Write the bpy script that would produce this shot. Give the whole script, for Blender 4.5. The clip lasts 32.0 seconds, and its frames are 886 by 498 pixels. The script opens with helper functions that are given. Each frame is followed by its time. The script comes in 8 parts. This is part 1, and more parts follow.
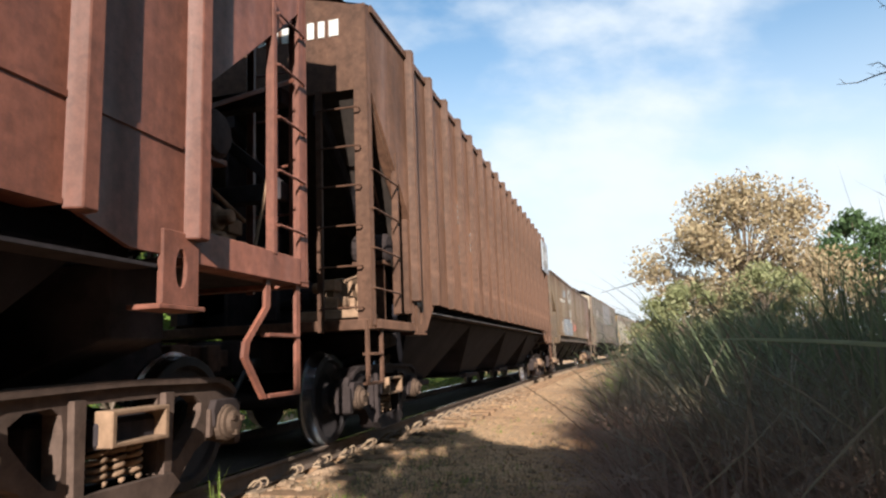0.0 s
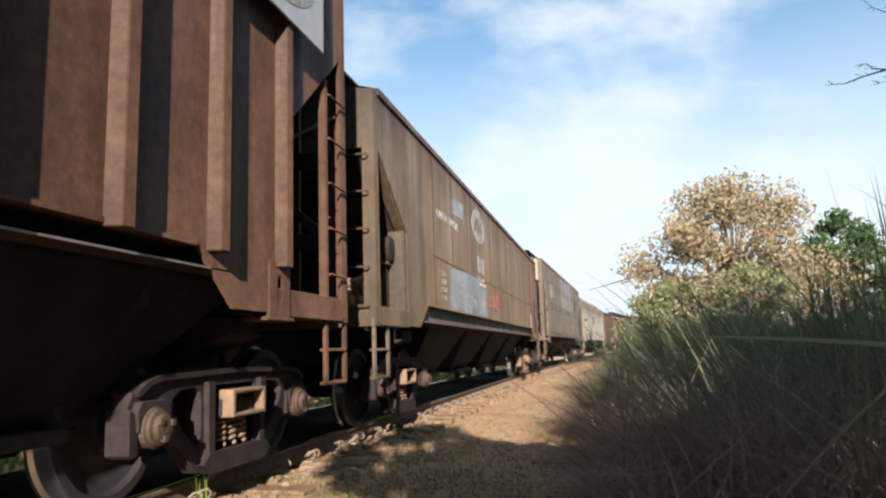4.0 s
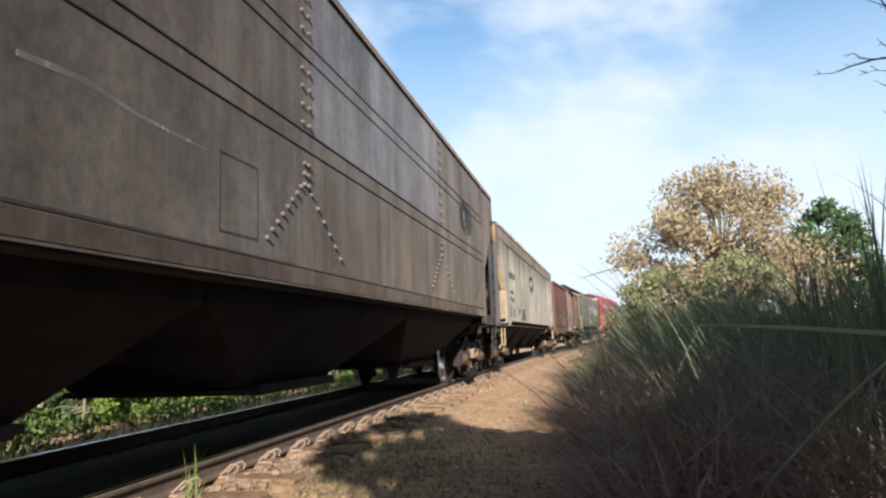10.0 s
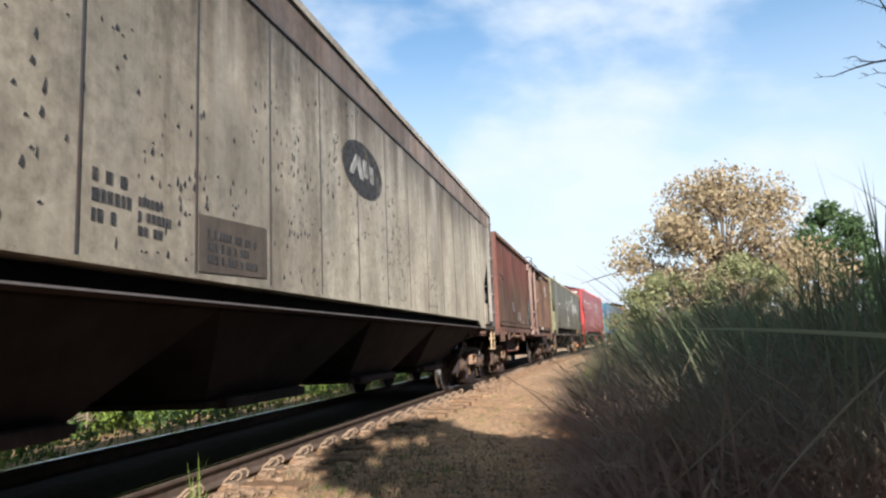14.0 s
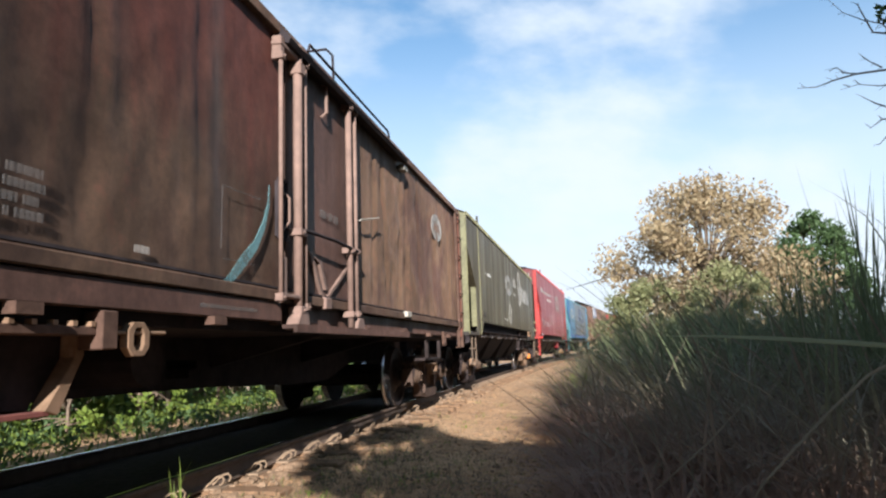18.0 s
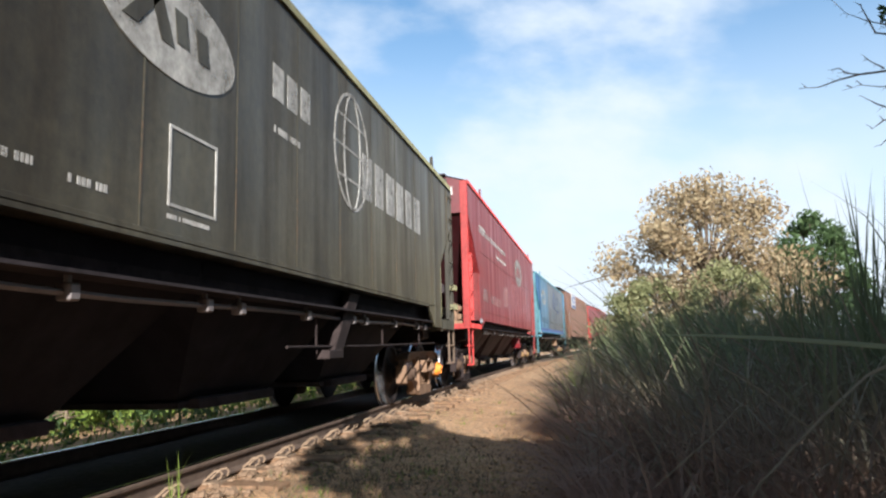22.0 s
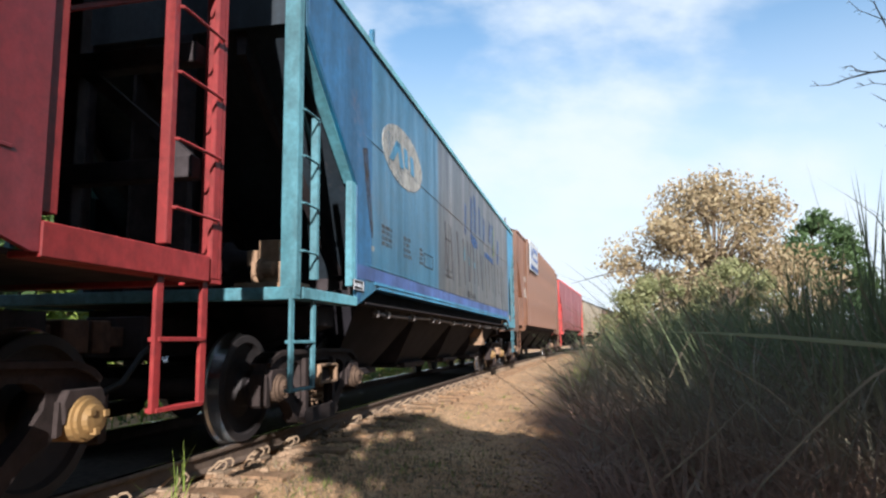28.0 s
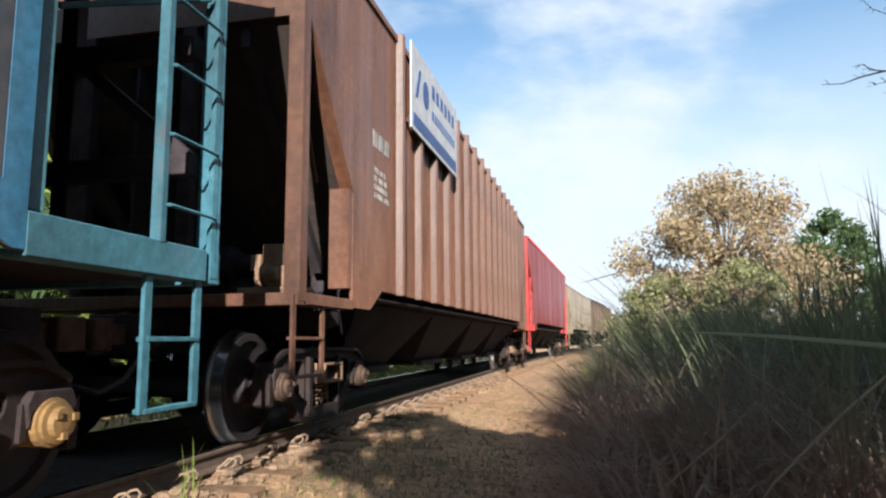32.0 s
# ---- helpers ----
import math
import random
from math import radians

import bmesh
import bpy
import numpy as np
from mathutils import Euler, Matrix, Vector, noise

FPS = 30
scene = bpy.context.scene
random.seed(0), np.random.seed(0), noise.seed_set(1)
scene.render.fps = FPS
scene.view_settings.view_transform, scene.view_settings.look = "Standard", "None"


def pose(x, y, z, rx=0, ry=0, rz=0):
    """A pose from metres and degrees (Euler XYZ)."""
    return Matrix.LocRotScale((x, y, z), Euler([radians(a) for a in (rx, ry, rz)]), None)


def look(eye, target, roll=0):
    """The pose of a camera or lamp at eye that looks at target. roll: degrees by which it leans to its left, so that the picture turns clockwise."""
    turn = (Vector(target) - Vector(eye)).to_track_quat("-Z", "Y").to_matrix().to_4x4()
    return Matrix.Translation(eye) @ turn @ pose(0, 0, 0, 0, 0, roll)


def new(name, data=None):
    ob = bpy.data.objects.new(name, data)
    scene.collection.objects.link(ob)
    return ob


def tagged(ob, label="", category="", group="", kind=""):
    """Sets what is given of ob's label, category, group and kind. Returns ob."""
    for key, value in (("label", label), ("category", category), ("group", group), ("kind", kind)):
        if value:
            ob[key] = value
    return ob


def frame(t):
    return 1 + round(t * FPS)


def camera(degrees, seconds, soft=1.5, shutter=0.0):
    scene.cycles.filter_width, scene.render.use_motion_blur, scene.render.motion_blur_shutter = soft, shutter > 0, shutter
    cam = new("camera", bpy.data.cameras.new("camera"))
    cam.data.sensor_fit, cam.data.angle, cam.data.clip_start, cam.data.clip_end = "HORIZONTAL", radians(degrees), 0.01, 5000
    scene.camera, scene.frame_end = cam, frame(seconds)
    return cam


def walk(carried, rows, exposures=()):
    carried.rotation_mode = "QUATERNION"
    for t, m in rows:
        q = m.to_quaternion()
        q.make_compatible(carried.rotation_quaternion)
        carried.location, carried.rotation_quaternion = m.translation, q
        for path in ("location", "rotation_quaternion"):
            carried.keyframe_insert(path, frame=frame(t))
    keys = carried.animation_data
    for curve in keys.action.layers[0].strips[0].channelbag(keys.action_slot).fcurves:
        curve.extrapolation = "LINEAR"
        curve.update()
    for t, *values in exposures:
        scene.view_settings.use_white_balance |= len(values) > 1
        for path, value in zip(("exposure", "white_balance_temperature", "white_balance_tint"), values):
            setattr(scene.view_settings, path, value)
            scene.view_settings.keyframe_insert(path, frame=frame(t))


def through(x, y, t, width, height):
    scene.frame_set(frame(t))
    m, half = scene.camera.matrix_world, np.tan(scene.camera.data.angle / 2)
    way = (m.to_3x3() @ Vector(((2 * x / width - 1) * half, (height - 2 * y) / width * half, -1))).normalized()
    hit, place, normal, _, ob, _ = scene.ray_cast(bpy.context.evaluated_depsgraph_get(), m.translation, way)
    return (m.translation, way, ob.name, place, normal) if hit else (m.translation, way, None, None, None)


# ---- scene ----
from mathutils import geometry

# ---- camera: stands beside the track, held by hand ----
EYE = (0.0, 0.0, 0.803)
cam = camera(66.0, 32.0, soft=2.3)
TURNS = [
    (0.0, 98.90, 2.26, 14.45), (0.5, 98.29, 2.53, 14.33), (1.0, 98.19, 2.51, 14.27), (1.5, 98.41, 2.13, 14.13),
    (2.0, 98.51, 2.04, 13.91), (2.5, 98.28, 1.77, 13.60), (3.0, 98.21, 1.60, 13.49), (3.5, 98.45, 2.09, 13.53),
    (5.5, 98.51, 1.05, 13.27), (6.0, 98.44, 1.23, 13.17), (6.5, 98.36, 1.28, 13.02), (7.0, 98.42, 1.84, 12.74),
    (7.5, 98.27, 1.72, 12.32), (8.0, 97.95, 1.55, 12.34), (8.5, 97.69, 1.53, 12.67), (9.0, 97.59, 1.79, 13.03),
    (9.5, 97.52, 2.08, 12.93), (10.0, 97.57, 2.04, 12.63), (10.5, 98.02, 2.26, 12.33), (11.0, 98.39, 2.36, 12.47),
    (11.5, 98.43, 2.24, 12.78), (12.0, 98.28, 1.95, 12.96), (12.5, 98.22, 1.87, 13.18), (13.0, 98.10, 1.62, 13.15),
    (13.5, 98.18, 2.14, 13.05), (14.0, 98.03, 2.38, 12.87), (14.5, 97.88, 2.64, 12.96), (16.5, 98.40, 2.22, 11.73),
    (17.0, 98.42, 2.13, 11.68), (17.5, 98.42, 2.00, 11.77), (18.0, 98.42, 2.02, 11.64), (18.5, 98.39, 1.95, 11.31),
    (19.0, 98.43, 1.82, 11.04), (19.5, 98.22, 1.77, 10.99), (20.0, 97.95, 1.87, 11.08), (20.5, 97.79, 1.96, 11.24),
    (21.0, 97.82, 2.01, 11.37), (21.5, 98.06, 1.76, 11.39), (22.0, 98.15, 1.47, 11.56), (22.5, 98.22, 1.13, 11.76),
    (23.0, 98.18, 0.71, 11.77), (23.5, 98.04, 0.31, 11.82), (24.0, 98.05, 0.57, 11.58), (24.5, 97.92, 0.58, 11.39),
    (25.0, 97.87, 0.90, 11.60), (25.5, 97.61, 0.92, 11.88), (27.5, 97.69, 0.84, 12.06), (28.0, 97.65, 0.66, 11.99),
    (28.5, 97.48, 0.49, 12.11), (29.0, 97.17, 0.17, 12.39), (29.5, 97.15, 0.32, 12.51), (30.0, 97.32, 0.19, 12.26),
    (30.5, 97.44, -0.15, 12.17), (31.0, 97.34, 0.28, 12.46), (31.5, 97.39, 0.48, 12.64), (32.0, 97.58, 0.42, 12.69),
]
walk(cam, [(t, pose(*EYE, rx, ry, rz)) for t, rx, ry, rz in TURNS],
     exposures=[(0.0, 0.14, 6500, 9), (3.5, 0.14, 6500, 9), (6.0, 0.10, 6180, 10), (30.0, 0.10, 6180, 10), (32.0, 0.12, 6280, 10)])

# ---- plan ----
TRACK_X = -3.686         # centre line of the track
SPEED = 4.221            # metres a second, towards -y
BEND_Y, BEND_K = 15.0, 0.00113


def bend(y):
    """How far the track has swung towards +x at y."""
    return BEND_K * (y - BEND_Y) ** 2 if y > BEND_Y else 0.0


# ---- world and sun ----
SUN_FROM = Vector((0.228, -0.955, 0.385)).normalized()
world = bpy.data.worlds.new("sky")
scene.world = world
world.use_nodes = True
wn, wl = world.node_tree.nodes, world.node_tree.links
wn.clear()
w_out = wn.new("ShaderNodeOutputWorld")
w_bg = wn.new("ShaderNodeBackground")
w_bg.inputs[1].default_value = 0.110
w_sky = wn.new("ShaderNodeTexSky")
w_sky.sky_type, w_sky.sun_disc = "NISHITA", False
w_sky.sun_elevation = math.asin(SUN_FROM.z)
w_sky.sun_rotation = math.atan2(SUN_FROM.x, SUN_FROM.y)
w_sky.air_density, w_sky.dust_density, w_sky.ozone_density = 1.0, 0.6, 1.6
w_co = wn.new("ShaderNodeTexCoord")
w_turn = wn.new("ShaderNodeMapping")          # turns the streaks to the wind, then stretches them
w_turn.inputs["Rotation"].default_value = Matrix(((0.99009, 0.04323, -0.13363), (-0.14027, 0.35215, -0.92537), (0.00705, 0.93495, 0.35472))).to_euler()
w_map = wn.new("ShaderNodeMapping")
w_map.inputs["Scale"].default_value = (3.119, 5.648, 1.0)
w_map.inputs["Location"].default_value = (6.234, 13.845, 32.881)
w_n = wn.new("ShaderNodeTexNoise")
w_n.inputs["Scale"].default_value, w_n.inputs["Detail"].default_value = 1.0, 7.0
w_n.inputs["Roughness"].default_value, w_n.inputs["Distortion"].default_value = 0.52, 0.0
w_r = wn.new("ShaderNodeValToRGB")
w_r.color_ramp.interpolation = "EASE"
w_r.color_ramp.elements[0].position, w_r.color_ramp.elements[1].position = 0.41, 0.655
w_m = wn.new("ShaderNodeMixRGB")
w_m.inputs[2].default_value = (7.9, 8.5, 9.1, 1)
w_f = wn.new("ShaderNodeMath")
w_f.operation = "MULTIPLY"
w_f.inputs[1].default_value = 0.9
wl.new(w_co.outputs["Generated"], w_turn.inputs[0])
wl.new(w_turn.outputs[0], w_map.inputs[0])
wl.new(w_map.outputs[0], w_n.inputs[0])
wl.new(w_n.outputs[0], w_r.inputs[0])
wl.new(w_r.outputs[0], w_f.inputs[0])
wl.new(w_f.outputs[0], w_m.inputs[0])
w_z = wn.new("ShaderNodeSeparateXYZ")
w_h = wn.new("ShaderNodeValToRGB")          # white haze, thick at the horizon
w_h.color_ramp.elements[0].position, w_h.color_ramp.elements[0].color = 0.0, (0.95, 0.95, 0.95, 1)
w_h.color_ramp.elements[1].position, w_h.color_ramp.elements[1].color = 0.52, (0.0, 0.0, 0.0, 1)
w_mid = w_h.color_ramp.elements.new(0.23)
w_mid.color = (0.72, 0.72, 0.72, 1)
w_up = w_h.color_ramp.elements.new(0.40)
w_up.color = (0.22, 0.22, 0.22, 1)
w_hz = wn.new("ShaderNodeMixRGB")
w_hz.inputs[2].default_value = (7.9, 8.6, 9.2, 1)
w_gain = wn.new("ShaderNodeMixRGB")
w_gain.blend_type = "MULTIPLY"
w_gain.inputs[0].default_value = 1.0
w_gain.inputs[2].default_value = (0.90, 1.42, 1.60, 1)
wl.new(w_co.outputs["Generated"], w_z.inputs[0])
wl.new(w_z.outputs[2], w_h.inputs[0])
wl.new(w_h.outputs[0], w_hz.inputs[0])
wl.new(w_sky.outputs[0], w_gain.inputs[1])
wl.new(w_gain.outputs[0], w_hz.inputs[1])
wl.new(w_hz.outputs[0], w_m.inputs[1])
wl.new(w_m.outputs[0], w_bg.inputs[0])
wl.new(w_bg.outputs[0], w_out.inputs[0])
sun = new("sun", bpy.data.lights.new("sun", "SUN"))
sun.data.energy, sun.data.angle, sun.data.color = 11.0, radians(0.6), (1.0, 0.935, 0.86)
sun.matrix_world = look(SUN_FROM * 60, (0, 0, 0))

# ---- materials ----


def material(name, rough=0.6, metal=0.0):
    m = bpy.data.materials.new(name)
    m.use_nodes = True
    b = m.node_tree.nodes["Principled BSDF"]
    b.inputs["Roughness"].default_value, b.inputs["Metallic"].default_value = rough, metal
    return m, m.node_tree.nodes, m.node_tree.links, b


def ramp(nodes, stops):
    r = nodes.new("ShaderNodeValToRGB")
    while len(r.color_ramp.elements) < len(stops):
        r.color_ramp.elements.new(0.5)
    for e, (p, col) in zip(r.color_ramp.elements, stops):
        e.position, e.color = p, (*col, 1)
    return r


def noise_tex(nodes, links, co, scale, detail=5.0, rough=0.6, squash=(1, 1, 1), shift=(0, 0, 0)):
    mp = nodes.new("ShaderNodeMapping")
    mp.inputs["Scale"].default_value, mp.inputs["Location"].default_value = squash, shift
    n = nodes.new("ShaderNodeTexNoise")
    n.inputs["Scale"].default_value, n.inputs["Detail"].default_value, n.inputs["Roughness"].default_value = scale, detail, rough
    links.new(co, mp.inputs[0])
    links.new(mp.outputs[0], n.inputs[0])
    return n.outputs[0]


def mix(nodes, links, fac, a, b, kind="MIX"):
    x = nodes.new("ShaderNodeMixRGB")
    x.blend_type = kind
    for i, v in enumerate((fac, a, b)):
        if hasattr(v, "is_linked"):
            links.new(v, x.inputs[i])
        elif i == 0:
            x.inputs[0].default_value = v
        else:
            x.inputs[i].default_value = (*v, 1)
    return x.outputs[0]


def bump(nodes, links, b, height, strength=0.3, dist=0.01):
    k = nodes.new("ShaderNodeBump")
    k.inputs["Strength"].default_value, k.inputs["Distance"].default_value = strength, dist
    links.new(height, k.inputs["Height"])
    links.new(k.outputs[0], b.inputs["Normal"])


def weathered(name, paint, dirt, rust=(0.10, 0.045, 0.022), streak=0.5, rusty=0.35, seed=0.0, rough=0.5, faded=None, wave=0.25, split=None, top=None, drip=0.45, gloss=0.36, blotch=1.0, coat=0.0, chalk=1.0):
    """Old paint on steel: vertical run-off streaks, cloudy fading, rust that breaks through, dents."""
    m, n, l, b = material(name, rough)
    co = n.new("ShaderNodeTexCoord").outputs["Object"]
    cloud = noise_tex(n, l, co, 0.85, 9, 0.66, (1, 1, 1), (seed, seed * 2, 0))
    run = noise_tex(n, l, co, 2.6, 7, 0.65, (1, 1, 0.09), (seed, 3 * seed, 0))
    fine = noise_tex(n, l, co, 14.0, 8, 0.7, (1, 1, 1), (seed, 0, seed))
    col = paint
    if faded:
        r0 = ramp(n, [(0.44, (0, 0, 0)), (0.57, (1, 1, 1))] if split is None else [(0.45, (0, 0, 0)), (0.55, (1, 1, 1))])
        if split is None:
            l.new(cloud, r0.inputs[0])
        else:       # worn from a ragged line on, along the car
            xyz = n.new("ShaderNodeSeparateXYZ")
            l.new(co, xyz.inputs[0])
            k = n.new("ShaderNodeMath")
            k.operation = "MULTIPLY_ADD"
            k.inputs[1].default_value, k.inputs[2].default_value = 0.6, 0.5 - 0.6 * split - 0.15
            l.new(xyz.outputs[1], k.inputs[0])
            k2 = n.new("ShaderNodeMath")
            k2.operation = "MULTIPLY_ADD"
            k2.inputs[1].default_value = 0.3
            l.new(run, k2.inputs[0])
            l.new(k.outputs[0], k2.inputs[2])
            l.new(k2.outputs[0], r0.inputs[0])
        col = mix(n, l, r0.outputs[0], paint, faded)
    r1 = ramp(n, [(0.40, (0, 0, 0)), (0.68, (1, 1, 1))])
    l.new(run, r1.inputs[0])
    f1 = mix(n, l, 1.0, r1.outputs[0], (streak, streak, streak), "MULTIPLY")
    col = mix(n, l, f1, col, dirt)
    thin = noise_tex(n, l, co, 4.2, 7, 0.72, (1, 1, 0.075), (seed * 1.7, seed, 0))
    r5 = ramp(n, [(0.50, (0, 0, 0)), (0.68, (0.7 * drip,) * 3)])
    l.new(thin, r5.inputs[0])
    col = mix(n, l, r5.outputs[0], col, tuple(0.55 * x for x in dirt))
    r6 = ramp(n, [(0.26, (0.35 * drip,) * 3), (0.42, (0, 0, 0))])
    l.new(thin, r6.inputs[0])
    col = mix(n, l, r6.outputs[0], col, tuple(min(1, 1.5 * x) for x in (faded or paint)))
    if top:         # soot and rust washed down from the roof edge
        z0, soft, tcol = top
        xyz = n.new("ShaderNodeSeparateXYZ")
        l.new(co, xyz.inputs[0])
        k = n.new("ShaderNodeMapRange")
        k.inputs[1].default_value, k.inputs[2].default_value = z0 - soft, z0 + soft * 0.2
        l.new(xyz.outputs[2], k.inputs[0])
        k2 = n.new("ShaderNodeMath")
        k2.operation = "MULTIPLY_ADD"
        k2.inputs[1].default_value = 1.9
        l.new(run, k2.inputs[0])
        l.new(k.outputs[0], k2.inputs[2])
        r7 = ramp(n, [(0.0, (0, 0, 0)), (1.0, (0.85,) * 3)])
        k3 = n.new("ShaderNodeMapRange")
        k3.inputs[1].default_value, k3.inputs[2].default_value = 1.15, 1.85
        l.new(k2.outputs[0], k3.inputs[0])
        l.new(k3.outputs[0], r7.inputs[0])
        col = mix(n, l, r7.outputs[0], col, tcol)
    r2 = ramp(n, [(0.60 - 0.14 * rusty, (0, 0, 0)), (0.80 - 0.14 * rusty, (1, 1, 1))])
    spots = mix(n, l, 0.55, fine, cloud)
    l.new(spots, r2.inputs[0])
    col = mix(n, l, r2.outputs[0], col, rust)
    r3 = ramp(n, [(0.32, (0.66, 0.65, 0.64)), (0.70, (1.22, 1.22, 1.22))])
    l.new(fine, r3.inputs[0])
    col = mix(n, l, 1.0, col, r3.outputs[0], "MULTIPLY")
    patch = noise_tex(n, l, co, 1.15, 9, 0.70, (1, 1, 0.65), (0, seed * 1.3, 0))
    r8 = ramp(n, [(0.33, tuple(1 - blotch * x for x in (0.38, 0.40, 0.42))), (0.67, tuple(1 + blotch * x for x in (0.42, 0.40, 0.37)))])
    l.new(patch, r8.inputs[0])
    col = mix(n, l, 1.0, col, r8.outputs[0], "MULTIPLY")
    b.inputs["Specular IOR Level"].default_value = gloss
    b.inputs["Diffuse Roughness"].default_value = chalk    # chalky old paint under dust
    b.inputs["Coat Weight"].default_value, b.inputs["Coat Roughness"].default_value = coat, 0.22
    l.new(col, b.inputs["Base Color"])
    rr = ramp(n, [(0.3, (rough - 0.12,) * 3), (0.7, (min(1, rough + 0.25),) * 3)])
    l.new(run, rr.inputs[0])
    l.new(rr.outputs[0], b.inputs["Roughness"])
    dent = noise_tex(n, l, co, 1.3, 3, 0.5, (1, 1.3, 0.8), (seed, 0, 0))
    h = mix(n, l, 0.12, dent, fine)
    bump(n, l, b, h, wave, 0.05)
    return m


def plain(name, colour, rough=0.6, metal=0.0, vary=0.25, scale=8.0, bumpy=0.15):
    m, n, l, b = material(name, rough, metal)
    co = n.new("ShaderNodeTexCoord").outputs["Object"]
    f = noise_tex(n, l, co, scale, 7, 0.65)
    c0, c1 = [tuple(min(1, x * k) for x in colour) for k in (1 - vary, 1 + vary)]
    r = ramp(n, [(0.3, c0), (0.7, c1)])
    l.new(f, r.inputs[0])
    l.new(r.outputs[0], b.inputs["Base Color"])
    if rough > 0.84:
        b.inputs["Specular IOR Level"].default_value = 0.15
    if bumpy:
        bump(n, l, b, f, bumpy, 0.01)
    return m


def ground_material():
    m, n, l, b = material("sandy_dirt", 0.95)
    co = n.new("ShaderNodeTexCoord").outputs["Object"]
    big = noise_tex(n, l, co, 0.6, 6, 0.6)
    mid = noise_tex(n, l, co, 5.0, 8, 0.7)
    fine = noise_tex(n, l, co, 30.0, 7, 0.7)
    r = ramp(n, [(0.30, (0.20, 0.104, 0.058)), (0.48, (0.44, 0.262, 0.138)), (0.70, (0.64, 0.43, 0.250))])
    l.new(mix(n, l, 0.5, big, mid), r.inputs[0])
    r2 = ramp(n, [(0.32, (0.62, 0.58, 0.54)), (0.62, (1.12, 1.10, 1.06))])
    l.new(fine, r2.inputs[0])
    col = mix(n, l, 0.85, r.outputs[0], r2.outputs[0], "MULTIPLY")
    litter = noise_tex(n, l, co, 11.0, 9, 0.8, (1, 0.6, 1))
    r4 = ramp(n, [(0.52, (0, 0, 0)), (0.62, (0.75, 0.75, 0.75))])
    l.new(litter, r4.inputs[0])
    col = mix(n, l, r4.outputs[0], col, (0.13, 0.095, 0.06))
    l.new(col, b.inputs["Base Color"])
    bump(n, l, b, mix(n, l, 0.55, mid, fine), 1.0, 0.05)
    return m


def leafy(name, low, high, rough=0.55, through=0.35, base=None, reach=1.0, start=-0.1):
    m, n, l, b = material(name, rough)
    geo = n.new("ShaderNodeNewGeometry")
    co = n.new("ShaderNodeTexCoord").outputs["Object"]
    f = noise_tex(n, l, co, 0.9, 3, 0.5)
    r = ramp(n, [(0.0, low), (1.0, high)])
    l.new(mix(n, l, 0.6, f, geo.outputs["Random Per Island"]), r.inputs[0])
    col = r.outputs[0]
    if base:        # dead brown sheaths low on the stalks
        xyz = n.new("ShaderNodeSeparateXYZ")
        l.new(co, xyz.inputs[0])
        k = n.new("ShaderNodeMapRange")
        k.inputs[1].default_value, k.inputs[2].default_value = start, reach
        l.new(xyz.outputs[2], k.inputs[0])
        col = mix(n, l, k.outputs[0], base, col)
    l.new(col, b.inputs["Base Color"])
    b.inputs["Specular IOR Level"].default_value = 0.2
    t = n.new("ShaderNodeBsdfTranslucent")
    l.new(col, t.inputs[0])
    s = n.new("ShaderNodeMixShader")
    s.inputs[0].default_value = through
    l.new(b.outputs[0], s.inputs[1])
    l.new(t.outputs[0], s.inputs[2])
    l.new(s.outputs[0], n["Material Output"].inputs[0])
    return m


DIRT = ground_material()
BED = plain("dark_ballast", (0.055, 0.046, 0.042), 0.95, 0, 0.5, 18, 0.8)
RAIL_SIDE = plain("rusty_rail", (0.11, 0.075, 0.055), 0.8, 0.1, 0.35, 9, 0.3)
RAIL_TOP = plain("worn_rail_head", (0.9, 0.9, 0.9), 0.16, 1.0, 0.12, 5, 0.05)
TIE = plain("weathered_tie", (0.19, 0.115, 0.068), 0.95, 0, 0.45, 12, 0.6)
STONE = plain("brown_stone", (0.20, 0.135, 0.088), 0.95, 0, 0.5, 6, 0.5)
TRUCK = plain("grimy_cast_steel", (0.030, 0.022, 0.021), 0.85, 0.0, 0.45, 7, 0.35)
TRUCK_PALE = plain("dusty_cast_steel", (0.205, 0.130, 0.084), 0.9, 0.0, 0.35, 7, 0.35)
WHEEL = plain("rusty_wheel", (0.024, 0.019, 0.020), 0.75, 0.25, 0.4, 6, 0.2)
TREAD = plain("polished_tread", (0.60, 0.60, 0.62), 0.25, 1.0, 0.15, 5, 0.05)
GRIME = plain("black_grime", (0.032, 0.026, 0.028), 0.9, 0.0, 0.5, 5, 0.3)
# Near-black steel: the dark under the cars is put into its colour.
HOPPER_BLACK = plain("near_black_hopper_steel", (0.0135, 0.0122, 0.0155), 0.9, 0.0, 0.5, 2.5, 0.25)
RUBBER = plain("black_rubber_hose", (0.025, 0.025, 0.025), 0.6)
RUSTY_FRAME = plain("rust_brown_casting", (0.078, 0.052, 0.041), 0.9, 0.0, 0.4, 7, 0.35)
ROSTED = plain("brown_rust", (0.088, 0.052, 0.039), 0.85, 0.1, 0.4, 9, 0.4)


